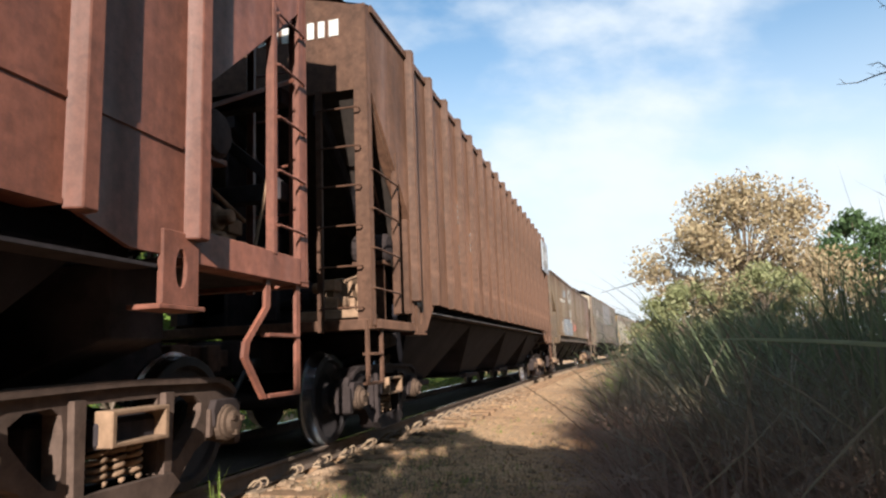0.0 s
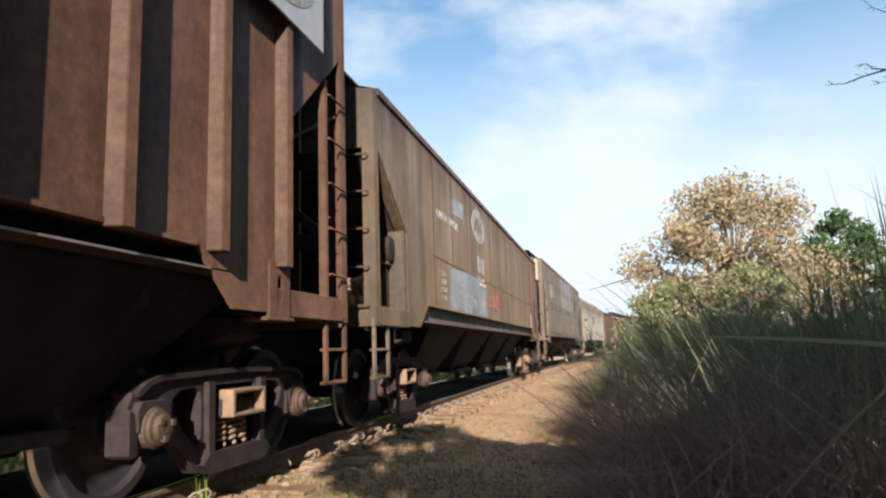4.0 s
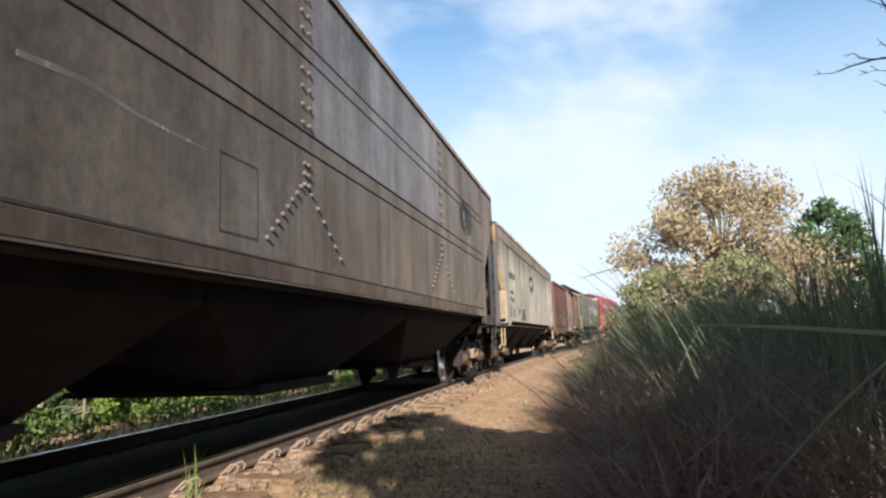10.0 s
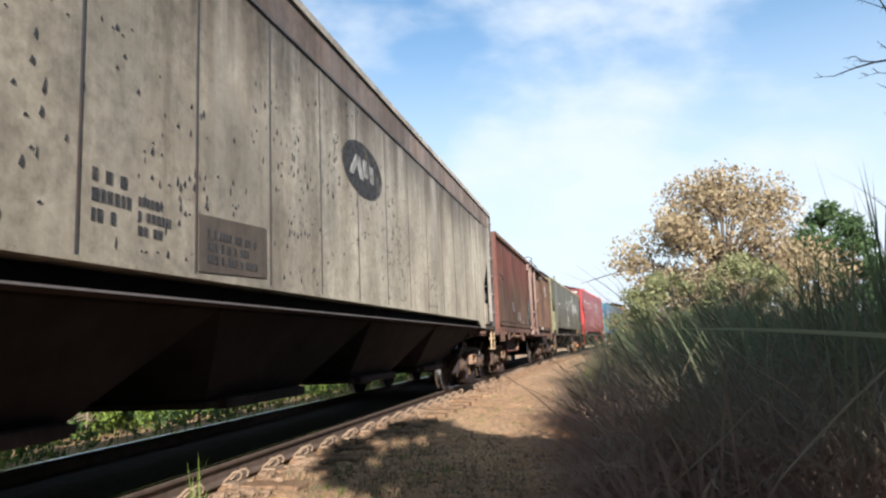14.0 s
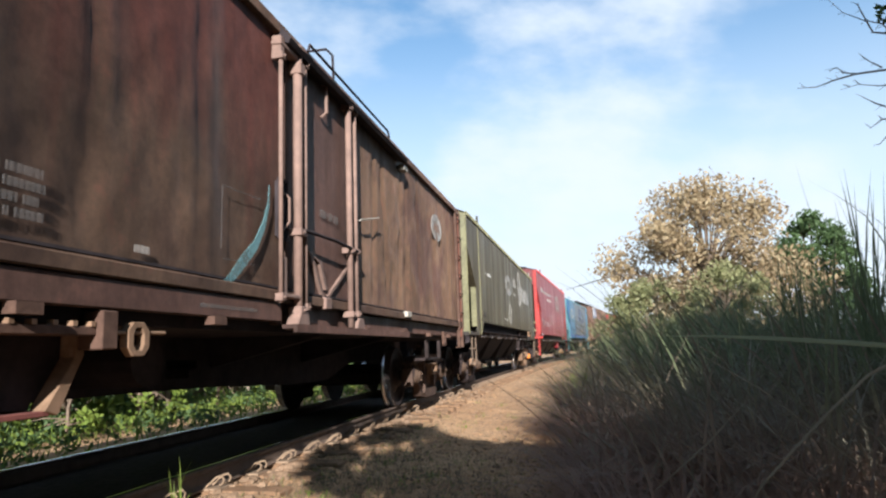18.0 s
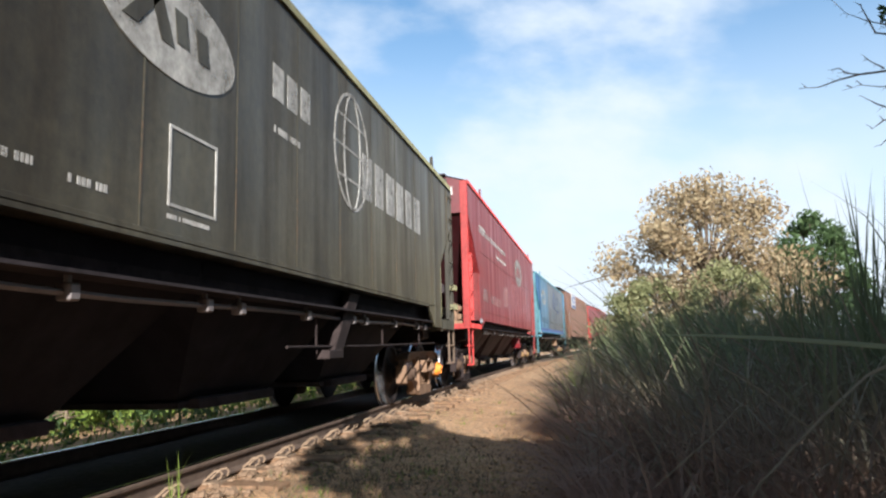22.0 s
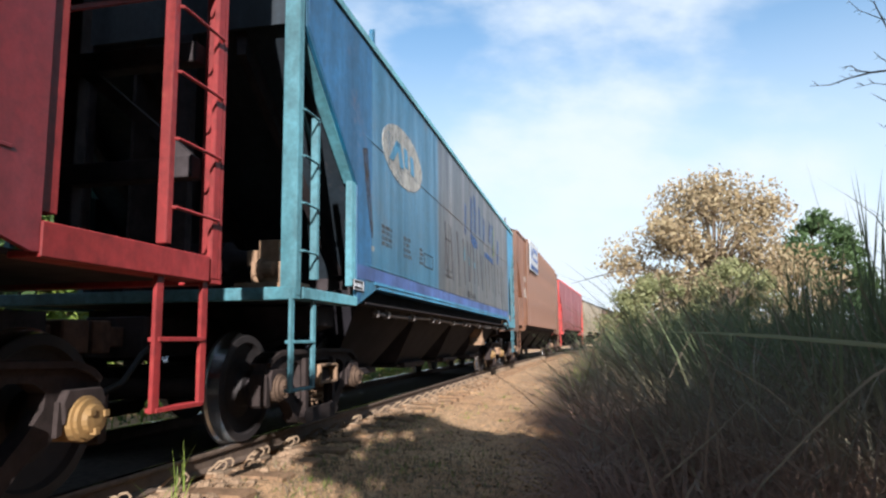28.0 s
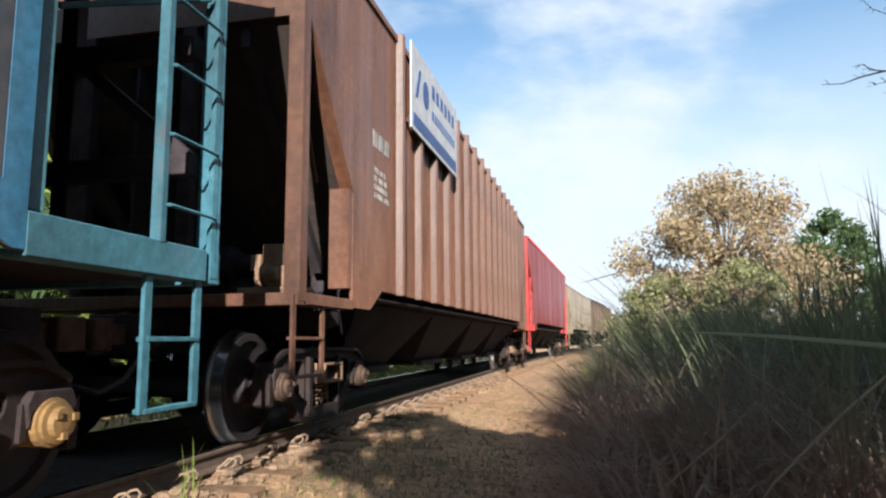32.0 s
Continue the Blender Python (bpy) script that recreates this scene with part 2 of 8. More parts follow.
def worn(name, colour, keep=0.5):
    """Old lettering paint, rubbed through in patches."""
    m, n, l, b = material(name, 0.7)
    co = n.new("ShaderNodeTexCoord").outputs["Object"]
    f = noise_tex(n, l, co, 9.0, 8, 0.7)
    g = noise_tex(n, l, co, 2.2, 5, 0.6, (1, 1, 0.3))
    r = ramp(n, [(keep - 0.10, (0.92,) * 3), (keep + 0.12, (0.25,) * 3)])
    l.new(mix(n, l, 0.5, f, g), r.inputs[0])
    l.new(r.outputs[0], b.inputs["Alpha"])
    c = ramp(n, [(0.3, colour), (0.75, tuple(0.7 * x for x in colour))])
    l.new(g, c.inputs[0])
    l.new(c.outputs[0], b.inputs["Base Color"])
    return m


WHITE = worn("worn_white_lettering", (0.58, 0.56, 0.52), 0.50)
GHOST = worn("ghost_of_old_lettering", (0.13, 0.118, 0.112), 0.34)
FAINT = worn("nearly_gone_lettering", (0.30, 0.28, 0.26), 0.40)
BLACKISH = worn("worn_dark_lettering", (0.06, 0.06, 0.065), 0.50)
BOARD_WHITE = plain("white_board_paint", (0.55, 0.56, 0.58), 0.6, 0, 0.2, 6, 0.05)
GREY_SIGN = plain("grey_sign_paint", (0.36, 0.37, 0.40), 0.6, 0, 0.15, 5, 0.05)
BLUE_SIGN = plain("blue_sign_paint", (0.05, 0.10, 0.26), 0.6, 0, 0.2, 6, 0.05)
ORANGE = plain("orange_bearing_paint", (0.75, 0.24, 0.03), 0.6, 0, 0.25, 9, 0.2)
YELLOW = plain("tan_bearing_paint", (0.18, 0.105, 0.038), 0.65, 0, 0.3, 9, 0.2)
GREEN_BLADE = leafy("green_blades", (0.064, 0.086, 0.044), (0.185, 0.212, 0.115), through=0.5, base=(0.34, 0.225, 0.180), reach=0.70, start=0.02)
DRY_BLADE = leafy("dry_blades", (0.10, 0.075, 0.056), (0.25, 0.20, 0.145), through=0.5, base=(0.34, 0.23, 0.180), reach=0.55)
STRAW = leafy("pale_straw", (0.20, 0.175, 0.125), (0.34, 0.30, 0.22), through=0.3)
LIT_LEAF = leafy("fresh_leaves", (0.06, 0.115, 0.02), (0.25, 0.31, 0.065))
GOLD_LEAF = leafy("golden_brown_leaves", (0.20, 0.135, 0.075), (0.42, 0.345, 0.21))
PALE_BLADE = leafy("pale_green_blade", (0.20, 0.24, 0.15), (0.27, 0.31, 0.20))
OLIVE_LEAF = leafy("pale_olive_leaves", (0.13, 0.15, 0.06), (0.30, 0.29, 0.15))
DARK_LEAF = leafy("dark_green_leaves", (0.032, 0.062, 0.022), (0.10, 0.155, 0.062))
BARK = plain("grey_bark", (0.16, 0.12, 0.09), 0.95, 0, 0.4, 7, 0.6)
BEARING = plain("dusty_bearing", (0.070, 0.046, 0.033), 0.85, 0.0, 0.4, 7, 0.3)
TURF = leafy("matted_dead_grass", (0.085, 0.062, 0.040), (0.27, 0.21, 0.135), through=0.2)
LITTER = plain("dead_leaves", (0.34, 0.22, 0.12), 0.95, 0, 0.6, 3, 0.2)
CLIP = plain("dusty_rail_clip", (0.25, 0.175, 0.115), 0.8, 0.1, 0.3, 9, 0.3)
POST = plain("weathered_post", (0.20, 0.165, 0.13), 0.9, 0, 0.3, 8, 0.4)

# ---- mesh helpers ----


class Shape:
    """Gathers vertices and faces for one mesh."""

    def __init__(self):
        self.v, self.f = [], []

    def add(self, verts, faces):
        k = len(self.v)
        self.v += [tuple(p) for p in verts]
        self.f += [tuple(i + k for i in q) for q in faces]
        return self

    def box(self, x0, x1, y0, y1, z0, z1):
        x0, x1 = sorted((x0, x1))
        y0, y1 = sorted((y0, y1))
        z0, z1 = sorted((z0, z1))
        p = [(x, y, z) for x in (x0, x1) for y in (y0, y1) for z in (z0, z1)]
        return self.add(p, [(0, 1, 3, 2), (4, 6, 7, 5), (0, 4, 5, 1), (2, 3, 7, 6), (0, 2, 6, 4), (1, 5, 7, 3)])

    def prism(self, poly, a, b, axis="x"):
        """A polygon, in the two other axes, drawn out from a to b."""
        n = len(poly)

        def at(p, w):
            return {"x": (w, p[0], p[1]), "y": (p[0], w, p[1]), "z": (p[0], p[1], w)}[axis]
        v = [at(p, a) for p in poly] + [at(p, b) for p in poly]
        return self.add(v, [tuple(range(n))[::-1], tuple(range(n, 2 * n))] + [(i, (i + 1) % n, n + (i + 1) % n, n + i) for i in range(n)])

    def ring(self, outer, inner, a, b, axis="x"):
        """A plate with a hole: two outlines of as many points each."""
        n = len(outer)

        def at(p, w):
            return {"x": (w, p[0], p[1]), "y": (p[0], w, p[1]), "z": (p[0], p[1], w)}[axis]
        v = [at(p, w) for w in (a, b) for q in (outer, inner) for p in q]
        f = []
        for i in range(n):
            j = (i + 1) % n
            f += [(i, j, n + j, n + i), (2 * n + i, 3 * n + i, 3 * n + j, 2 * n + j), (i, 2 * n + i, 2 * n + j, j), (n + i, n + j, 3 * n + j, 3 * n + i)]
        return self.add(v, f)

    def pierced(self, outer, holes, a, b):
        """A plate in the y-z plane, drawn out from x = a to x = b, with holes through it."""
        loops = [outer] + holes
        flat = [Vector((p[0], p[1], 0)) for q in loops for p in q]
        tri = geometry.tessellate_polygon([[Vector((p[0], p[1], 0)) for p in q] for q in loops])
        n = len(flat)
        v = [(x, p.x, p.y) for x in (a, b) for p in flat]
        f = [tuple(t) for t in tri] + [tuple(n + i for i in reversed(t)) for t in tri]
        k = 0
        for q in loops:
            m = len(q)
            f += [(k + i, k + (i + 1) % m, n + k + (i + 1) % m, n + k + i) for i in range(m)]
            k += m
        return self.add(v, f)

    def tube(self, pts, r, n=6, caps=True):
        pts = [Vector(p) for p in pts]
        rs = r if isinstance(r, (list, tuple)) else [r] * len(pts)
        v, up = [], None
        for i, p in enumerate(pts):
            d = (pts[min(i + 1, len(pts) - 1)] - pts[max(i - 1, 0)]).normalized()
            if up is None:
                up = Vector((0, 0, 1)) if abs(d.z) < 0.9 else Vector((1, 0, 0))
            s = d.cross(up).normalized()
            up = s.cross(d).normalized()
            v += [p + rs[i] * (math.cos(2 * math.pi * k / n) * s + math.sin(2 * math.pi * k / n) * up) for k in range(n)]
        f = [(i * n + k, i * n + (k + 1) % n, (i + 1) * n + (k + 1) % n, (i + 1) * n + k) for i in range(len(pts) - 1) for k in range(n)]
        if caps:
            f += [tuple(range(n))[::-1], tuple((len(pts) - 1) * n + k for k in range(n))]
        return self.add(v, f)

    def lathe(self, prof, n=24, y=0.0, z=0.0, s=1):
        """A profile of (x, radius) turned about the x axis."""
        v = [(s * x, y + r * math.cos(2 * math.pi * k / n), z + r * math.sin(2 * math.pi * k / n)) for x, r in prof for k in range(n)]
        f = [(i * n + k, i * n + (k + 1) % n, (i + 1) * n + (k + 1) % n, (i + 1) * n + k) for i in range(len(prof) - 1) for k in range(n)]
        f += [tuple(range(n))[::-1], tuple((len(prof) - 1) * n + k for k in range(n))]
        return self.add(v, f)

    def mesh(self, name, mats, bevel=0.0, smooth=False, pick=None):
        me = bpy.data.meshes.new(name)
        me.from_pydata(self.v, [], self.f)
        bm = bmesh.new()
        bm.from_mesh(me)
        bmesh.ops.recalc_face_normals(bm, faces=bm.faces)
        if bevel:
            bmesh.ops.bevel(bm, geom=[e for e in bm.edges if len(e.link_faces) == 2 and e.calc_face_angle(0) > 0.6], offset=bevel, segments=1, affect="EDGES", clamp_overlap=True)
        bm.to_mesh(me)
        bm.free()
        for m in mats if isinstance(mats, (list, tuple)) else [mats]:
            me.materials.append(m)
        if smooth:
            for p in me.polygons:
                p.use_smooth = True
        if pick:
            for p in me.polygons:
                p.material_index = pick(p)
        return me


def part(name, shape, mat, parent, label="", bevel=0.0, smooth=False, at=None, pick=None):
    """Links a shape, or a ready mesh, as one mesh object under a thing or a part."""
    me = shape if isinstance(shape, bpy.types.Mesh) else shape.mesh(name, mat, bevel, smooth, pick)
    ob = new(name, me)
    ob.parent = parent
    if at is not None:
        ob.matrix_basis = at
    if label:
        ob["label"] = label
    return ob


def oval(cy, cz, ry, rz, n=24):
    return [(cy + ry * math.cos(2 * math.pi * k / n), cz + rz * math.sin(2 * math.pi * k / n)) for k in range(n)]

# ---- ground, track bed and rails ----


def rough_at(x, y, s, k=0.0):
    return noise.noise(Vector((x * s, y * s, k)))


def ground_z(u, y):
    """Height of the ground u metres from the track's centre line."""
    pts = [(-60, -0.5), (-9, -0.55), (-3.2, -0.42), (-1.5, -0.19), (-0.95, -0.16), (0.95, -0.185), (1.05, -0.195), (1.3, -0.20), (1.7, -0.22), (2.4, -0.26), (3.4, -0.33), (5, -0.36), (60, -0.3)]
    z = float(np.interp(u, [p[0] for p in pts], [p[1] for p in pts]))
    if abs(u) < 12 and -6 < y < 60:
        if 1.3 < u < 4.2 and 2 < y < 16:      # trodden clods
            z += 0.024 * rough_at(u, y, 8.0, 5.0) + 0.016 * max(0.0, rough_at(u, y, 2.6, 7.0))
        z += 0.035 * rough_at(u, y, 1.1) + 0.022 * rough_at(u, y, 4.0, 3.0) * (abs(u) > 0.9)
        if 0.92 < u < 1.75:   # dirt heaped between the tie ends
            z += -0.035 * math.cos(2 * math.pi * y / 0.6) * math.exp(-((u - 1.22) / 0.24) ** 2) + 0.05 * rough_at(u, y, 5.0, 9.0) * math.exp(-((u - 1.2) / 0.35) ** 2) + 0.02
    return z


def spread(parts):
    out = []
    for a, b, step in parts:
        n = max(1, round((b - a) / step))
        out += [a + (b - a) * i / n for i in range(n)]
    return out + [parts[-1][1]]


def build_ground():
    us = spread([(-900, -60, 140), (-60, -12, 8), (-12, -3, 0.6), (-3, 0.9, 0.3), (0.9, 2.0, 0.07), (2.0, 4.6, 0.13), (4.6, 12, 0.6), (12, 60, 8), (60, 900, 140)])
    ys = spread([(-300, -12, 24), (-12, 2, 0.7), (2, 14, 0.085), (14, 30, 0.25), (30, 80, 1.0), (80, 160, 8), (160, 1600, 120)])
    v = [(TRACK_X + u + bend(min(y, 90)) * (1 if abs(u) < 60 else 0), y, ground_z(u, y)) for y in ys for u in us]
    n = len(us)
    f = [(j * n + i, j * n + i + 1, (j + 1) * n + i + 1, (j + 1) * n + i) for j in range(len(ys) - 1) for i in range(n - 1)]
    me = bpy.data.meshes.new("ground")
    me.from_pydata(v, [], f)
    me.materials.append(DIRT)
    for p in me.polygons:
        p.use_smooth = True
    ob = new("ground", me)
    tagged(ob, "sandy brown dirt path and shoulder beside the railway track", "ground", kind="structure")
    # dark bed between the rails
    s = Shape()
    yy = [y for y in spread([(-25, 20, 0.5), (20, 80, 1.0)])]
    for a, b in zip(yy, yy[1:]):
        for u0, u1 in ((-0.74, -0.25), (-0.25, 0.25), (0.25, 0.74)):
            s.add([(TRACK_X + u0 + bend(a), a, -0.125 + 0.012 * rough_at(u0, a, 3)), (TRACK_X + u1 + bend(a), a, -0.125 + 0.012 * rough_at(u1, a, 3)),
                   (TRACK_X + u1 + bend(b), b, -0.125 + 0.012 * rough_at(u1, b, 3)), (TRACK_X + u0 + bend(b), b, -0.125 + 0.012 * rough_at(u0, b, 3))], [(0, 1, 2, 3)])
    bed = new("track_bed", s.mesh("track_bed", BED, smooth=True))
    tagged(bed, "dark ballast bed between the two rails", "track bed", kind="structure")


build_ground()

RAIL_PROFILE = [(-0.065, -0.15), (0.065, -0.15), (0.065, -0.138), (0.012, -0.120), (0.010, -0.045), (0.034, -0.034), (0.036, -0.018), (0.033, -0.0085), (0.027, -0.0034), (0.018, -0.0009), (0.009, 0.0), (-0.009, 0.0), (-0.018, -0.0009), (-0.027, -0.0034), (-0.033, -0.0085), (-0.036, -0.018), (-0.034, -0.034), (-0.010, -0.045), (-0.012, -0.120), (-0.065, -0.138)]


def build_track():
    track = new("railway_track")
    track.location = (TRACK_X, 0, 0)
    tagged(track, "single broad-gauge railway track with shiny worn rails on buried ties", "railway track", kind="structure")
    ys = spread([(-30, 14, 4.0), (14, 90, 2.0)])
    n = len(RAIL_PROFILE)
    for side in (-1, 1):
        s = Shape()
        s.add([(side * 0.835 + bend(y) + px, y, pz) for y in ys for px, pz in RAIL_PROFILE],
              [(j * n + i, j * n + (i + 1) % n, (j + 1) * n + (i + 1) % n, (j + 1) * n + i) for j in range(len(ys) - 1) for i in range(n)])
        part("rail", s, [RAIL_SIDE, RAIL_TOP], track, "steel rail with a thin polished line on its rusty head", pick=lambda p: 1 if p.center.z > -0.003 else 0)
    tie = Shape().box(-1.50, 1.50, -0.12, 0.12, -0.30, -0.150).mesh("tie", TIE, 0.015)
    clip = Shape()
    for w in (-0.05, 0.05):     # a spring clip: two hooked loops over the rail's foot
        clip.tube([(0.055, w, -0.135), (0.10, w, -0.10), (0.135, w + 0.01, -0.065), (0.165, w + 0.03, -0.060), (0.178, w + 0.045, -0.085), (0.165, w + 0.05, -0.115), (0.14, w + 0.045, -0.13)], 0.0085, 6)
    clip = clip.box(0.04, 0.19, -0.09, 0.11, -0.15, -0.137).mesh("rail_clip", CLIP)
    y = -9.0
    k = 0
    while y < 62:
        turn = math.degrees(math.atan(2 * BEND_K * max(0, y - BEND_Y)))
        part("tie", tie, None, track, at=pose(bend(y) + 0.05 * rough_at(y, 0, 2), y, 0, 0, 0, -turn))
        if -1 < y < 36:
            part("rail_clip", clip, None, track, at=pose(0.835 + bend(y), y, 0, 0, 0, -turn))
            part("rail_clip", clip, None, track, at=pose(-0.835 + bend(y), y, 0, 0, 0, 180 - turn))
        y += 0.6
    return track


build_track()


def lump(s, x, y, z, r, rng):
    v, f = [], []
    for i, (zz, rr, n) in enumerate(((-0.5, 0.75, 6), (0.25, 1.0, 6), (0.8, 0.55, 6))):
        for k in range(n):
            a = 2 * math.pi * (k + 0.5 * i) / n
            q = r * rr * rng.uniform(0.75, 1.2)
            v.append((x + q * math.cos(a), y + q * math.sin(a), z + r * zz * rng.uniform(0.6, 0.9)))
    for i in range(2):
        for k in range(6):
            f.append((i * 6 + k, i * 6 + (k + 1) % 6, i * 6 + 6 + (k + 1) % 6, i * 6 + 6 + k))
    f.append(tuple(range(12, 18)))
    s.add(v, f)


def build_stones():
    rng = random.Random(5)
    s = Shape()
    for _ in range(1100):
        y = 2.5 + 30 * rng.random() ** 1.8
        u = 0.98 + abs(rng.gauss(0, 0.28))
        lump(s, TRACK_X + u + bend(y), y, ground_z(u, y) + 0.004, rng.uniform(0.008, 0.03), rng)
    for _ in range(1500):
        y, u = 3.0 + 18 * rng.random() ** 1.5, rng.uniform(1.3, 3.6)
        lump(s, TRACK_X + u + bend(y), y, ground_z(u, y), rng.uniform(0.006, 0.02), rng)
    clods = Shape()
    for _ in range(420):      # hard lumps of earth heaped between and past the tie ends
        y, u = 3.0 + 15 * rng.random() ** 1.5, 1.02 + abs(rng.gauss(0, 0.20))
        lump(clods, TRACK_X + u + bend(y), y, ground_z(u, y) + 0.006, rng.uniform(0.025, 0.07), rng)
    tagged(new("clods", clods.mesh("clods", STONE)), "hard lumps of sandy earth along the tie ends", "earth clods", kind="stuff")
    leaves = Shape()
    for _ in range(2600):
        y, u = 3.2 + 14 * rng.random() ** 1.6, rng.uniform(1.15, 3.9)
        if rng.random() < 0.55:
            y, u = rng.uniform(3.2, 11.0), min(3.95, 3.7 - abs(rng.gauss(0, 0.5)))
        a, r = rng.uniform(0, 6.28), rng.uniform(0.010, 0.034)
        w = r * rng.uniform(0.15, 0.5)
        x, z = TRACK_X + u + bend(y), ground_z(u, y) + 0.004
        c, d = math.cos(a), math.sin(a)
        t = [rng.uniform(-0.008, 0.020) for _ in range(4)]
        leaves.add([(x - r * c, y - r * d, z + t[0]), (x - w * d, y + w * c, z + t[1]), (x + r * c, y + r * d, z + t[2]), (x + w * d, y - w * c, z + t[3])], [(0, 1, 2, 3)])
    me = bpy.data.meshes.new("leaf_litter")
    me.from_pydata(leaves.v, [], leaves.f)
    me.materials.append(LITTER)
    tagged(new("leaf_litter", me), "dead brown leaves and straw strewn on the path", "leaf litter", kind="stuff")
    ob = new("gravel", s.mesh("gravel", STONE))
    tagged(ob, "loose brown stones and clods along the rail and path", "gravel", kind="stuff")


build_stones()

# ---- freight cars: shared running gear ----
WHEEL_R = 0.435
AXLE_HALF = 0.915


def wheel_mesh():
    s = Shape()
    s.lathe([(0.745, 0.33), (0.76, 0.462), (0.785, 0.465), (0.80, 0.442), (0.83, 0.437), (0.895, 0.431), (0.90, 0.425), (0.90, 0.372), (0.865, 0.35), (0.835, 0.24), (0.865, 0.155), (0.925, 0.14), (0.93, 0.09)], 72)
    return s.mesh("wheel", [WHEEL, TREAD], smooth=False, pick=lambda p: 1 if 0.42 < math.hypot(p.center.y, p.center.z) and 0.775 < p.center.x < 0.897 else 0)


def mirrored(me, name):
    c = me.copy()
    c.name = name
    c.transform(Matrix.Diagonal((-1, 1, 1, 1)))
    c.flip_normals()
    return c


WHEEL_ME = wheel_mesh()
WHEEL_MIRROR = mirrored(WHEEL_ME, "wheel")
AXLE_ME = Shape().lathe([(-1.2, 0.05), (-1.19, 0.07), (-0.93, 0.08), (-0.9, 0.1), (-0.7, 0.09), (-0.3, 0.075), (0.3, 0.075), (0.7, 0.09), (0.9, 0.1), (0.93, 0.08), (1.19, 0.07), (1.2, 0.05)], 14).mesh("wheelset", GRIME, smooth=True)


def both_ways(half):
    """A half outline from the middle of the top to the middle of the foot, closed by its mirror image."""
    return half + [(-y, z) for y, z in reversed(half)]


def side_frame_mesh():
    """Cast side frame: deep top member, rounded pedestal ends, three windows, spring seat below."""
    s = Shape()
    out = both_ways([(0.20, 0.742), (0.62, 0.738), (0.86, 0.722), (0.97, 0.69), (1.05, 0.635), (1.092, 0.55), (1.105, 0.44), (1.10, 0.305), (1.07, 0.285), (1.035, 0.30), (1.03, 0.50), (0.985, 0.565), (0.86, 0.572), (0.795, 0.525), (0.785, 0.37),
                     (0.73, 0.335), (0.63, 0.29), (0.50, 0.165), (0.43, 0.105), (0.34, 0.085), (0.12, 0.083)])
    win = [(0.70, 0.575), (0.62, 0.625), (0.47, 0.635), (0.41, 0.60), (0.395, 0.52), (0.395, 0.33), (0.425, 0.265), (0.47, 0.275), (0.58, 0.375), (0.69, 0.50)]
    mid = [(0.275, 0.635), (0.285, 0.40), (0.275, 0.215), (-0.275, 0.215), (-0.285, 0.40), (-0.275, 0.635)]
    s.pierced(out, [win, [(-y, z) for y, z in reversed(win)], mid], 1.045, 1.145)
    for e in (-1, 1):       # raised ribs: column guides, pedestal legs, rim of the windows
        s.prism([(e * 0.375, 0.66), (e * 0.30, 0.66), (e * 0.295, 0.13), (e * 0.355, 0.13)], 1.0, 1.185)
        s.prism([(e * 1.103, 0.55), (e * 1.04, 0.50), (e * 1.035, 0.30), (e * 1.07, 0.287), (e * 1.10, 0.305)], 1.02, 1.172)
        s.prism([(e * 0.79, 0.52), (e * 0.755, 0.53), (e * 0.75, 0.36), (e * 0.785, 0.37)], 1.02, 1.172)
    s.prism(both_ways([(0.10, 0.742), (0.86, 0.722), (0.97, 0.69), (1.05, 0.635), (1.03, 0.61), (0.95, 0.66), (0.84, 0.69), (0.10, 0.708)]), 1.0, 1.178)
    s.prism([(-0.36, 0.215), (0.36, 0.215), (0.43, 0.15), (0.34, 0.085), (-0.34, 0.085), (-0.43, 0.15)], 0.99, 1.195)
    return s.mesh("side_frame", TRUCK, 0.010)


def spring_mesh():
    s = Shape()
    for cx, cy in ((1.09, -0.13), (1.09, 0.0), (1.09, 0.13)):
        turns = 4.5
        s.tube([(cx + 0.055 * math.cos(2 * math.pi * i / 9), cy + 0.055 * math.sin(2 * math.pi * i / 9), 0.235 + 0.175 * i / (turns * 9)) for i in range(int(turns * 9) + 1)], 0.0145, 5)
    return s.mesh("spring", TRUCK_PALE, smooth=True)


def bearing_mesh():
    s = Shape()
    s.lathe([(0.98, 0.06), (0.98, 0.115), (1.20, 0.115), (1.205, 0.10), (1.225, 0.10), (1.23, 0.075), (1.26, 0.07), (1.265, 0.03)], 18)
    for k in range(3):
        a = 2 * math.pi * k / 3 + 0.4
        y, z = 0.06 * math.cos(a), 0.06 * math.sin(a)
        s.box(1.24, 1.275, y - 0.016, y + 0.016, z - 0.016, z + 0.016)
    return s.mesh("bearing", BEARING)


FRAME_ME, SPRING_ME, BEARING_ME = side_frame_mesh(), spring_mesh(), bearing_mesh()
ADAPTER_ME = Shape().prism([(-0.15, 0.09), (-0.12, 0.15), (0.12, 0.15), (0.15, 0.09), (0.13, -0.02), (0.11, 0.06), (-0.11, 0.06), (-0.13, -0.02)], 1.0, 1.19).mesh("bearing_adapter", TRUCK, 0.006)
BOLSTER_ME = Shape().prism([(-1.2, 0.42), (-1.2, 0.55), (-0.5, 0.62), (0.5, 0.62), (1.2, 0.55), (1.2, 0.42), (0.6, 0.30), (-0.6, 0.30)], -0.23, 0.23, "y").mesh("truck_bolster", GRIME, 0.02)
BOLSTER_END_ME = Shape().ring([(-0.22, 0.42), (-0.22, 0.60), (0.22, 0.60), (0.22, 0.42)], [(-0.185, 0.445), (-0.185, 0.575), (0.185, 0.575), (0.185, 0.445)], 1.15, 1.27).mesh("bolster_end", TRUCK_PALE, 0.006)
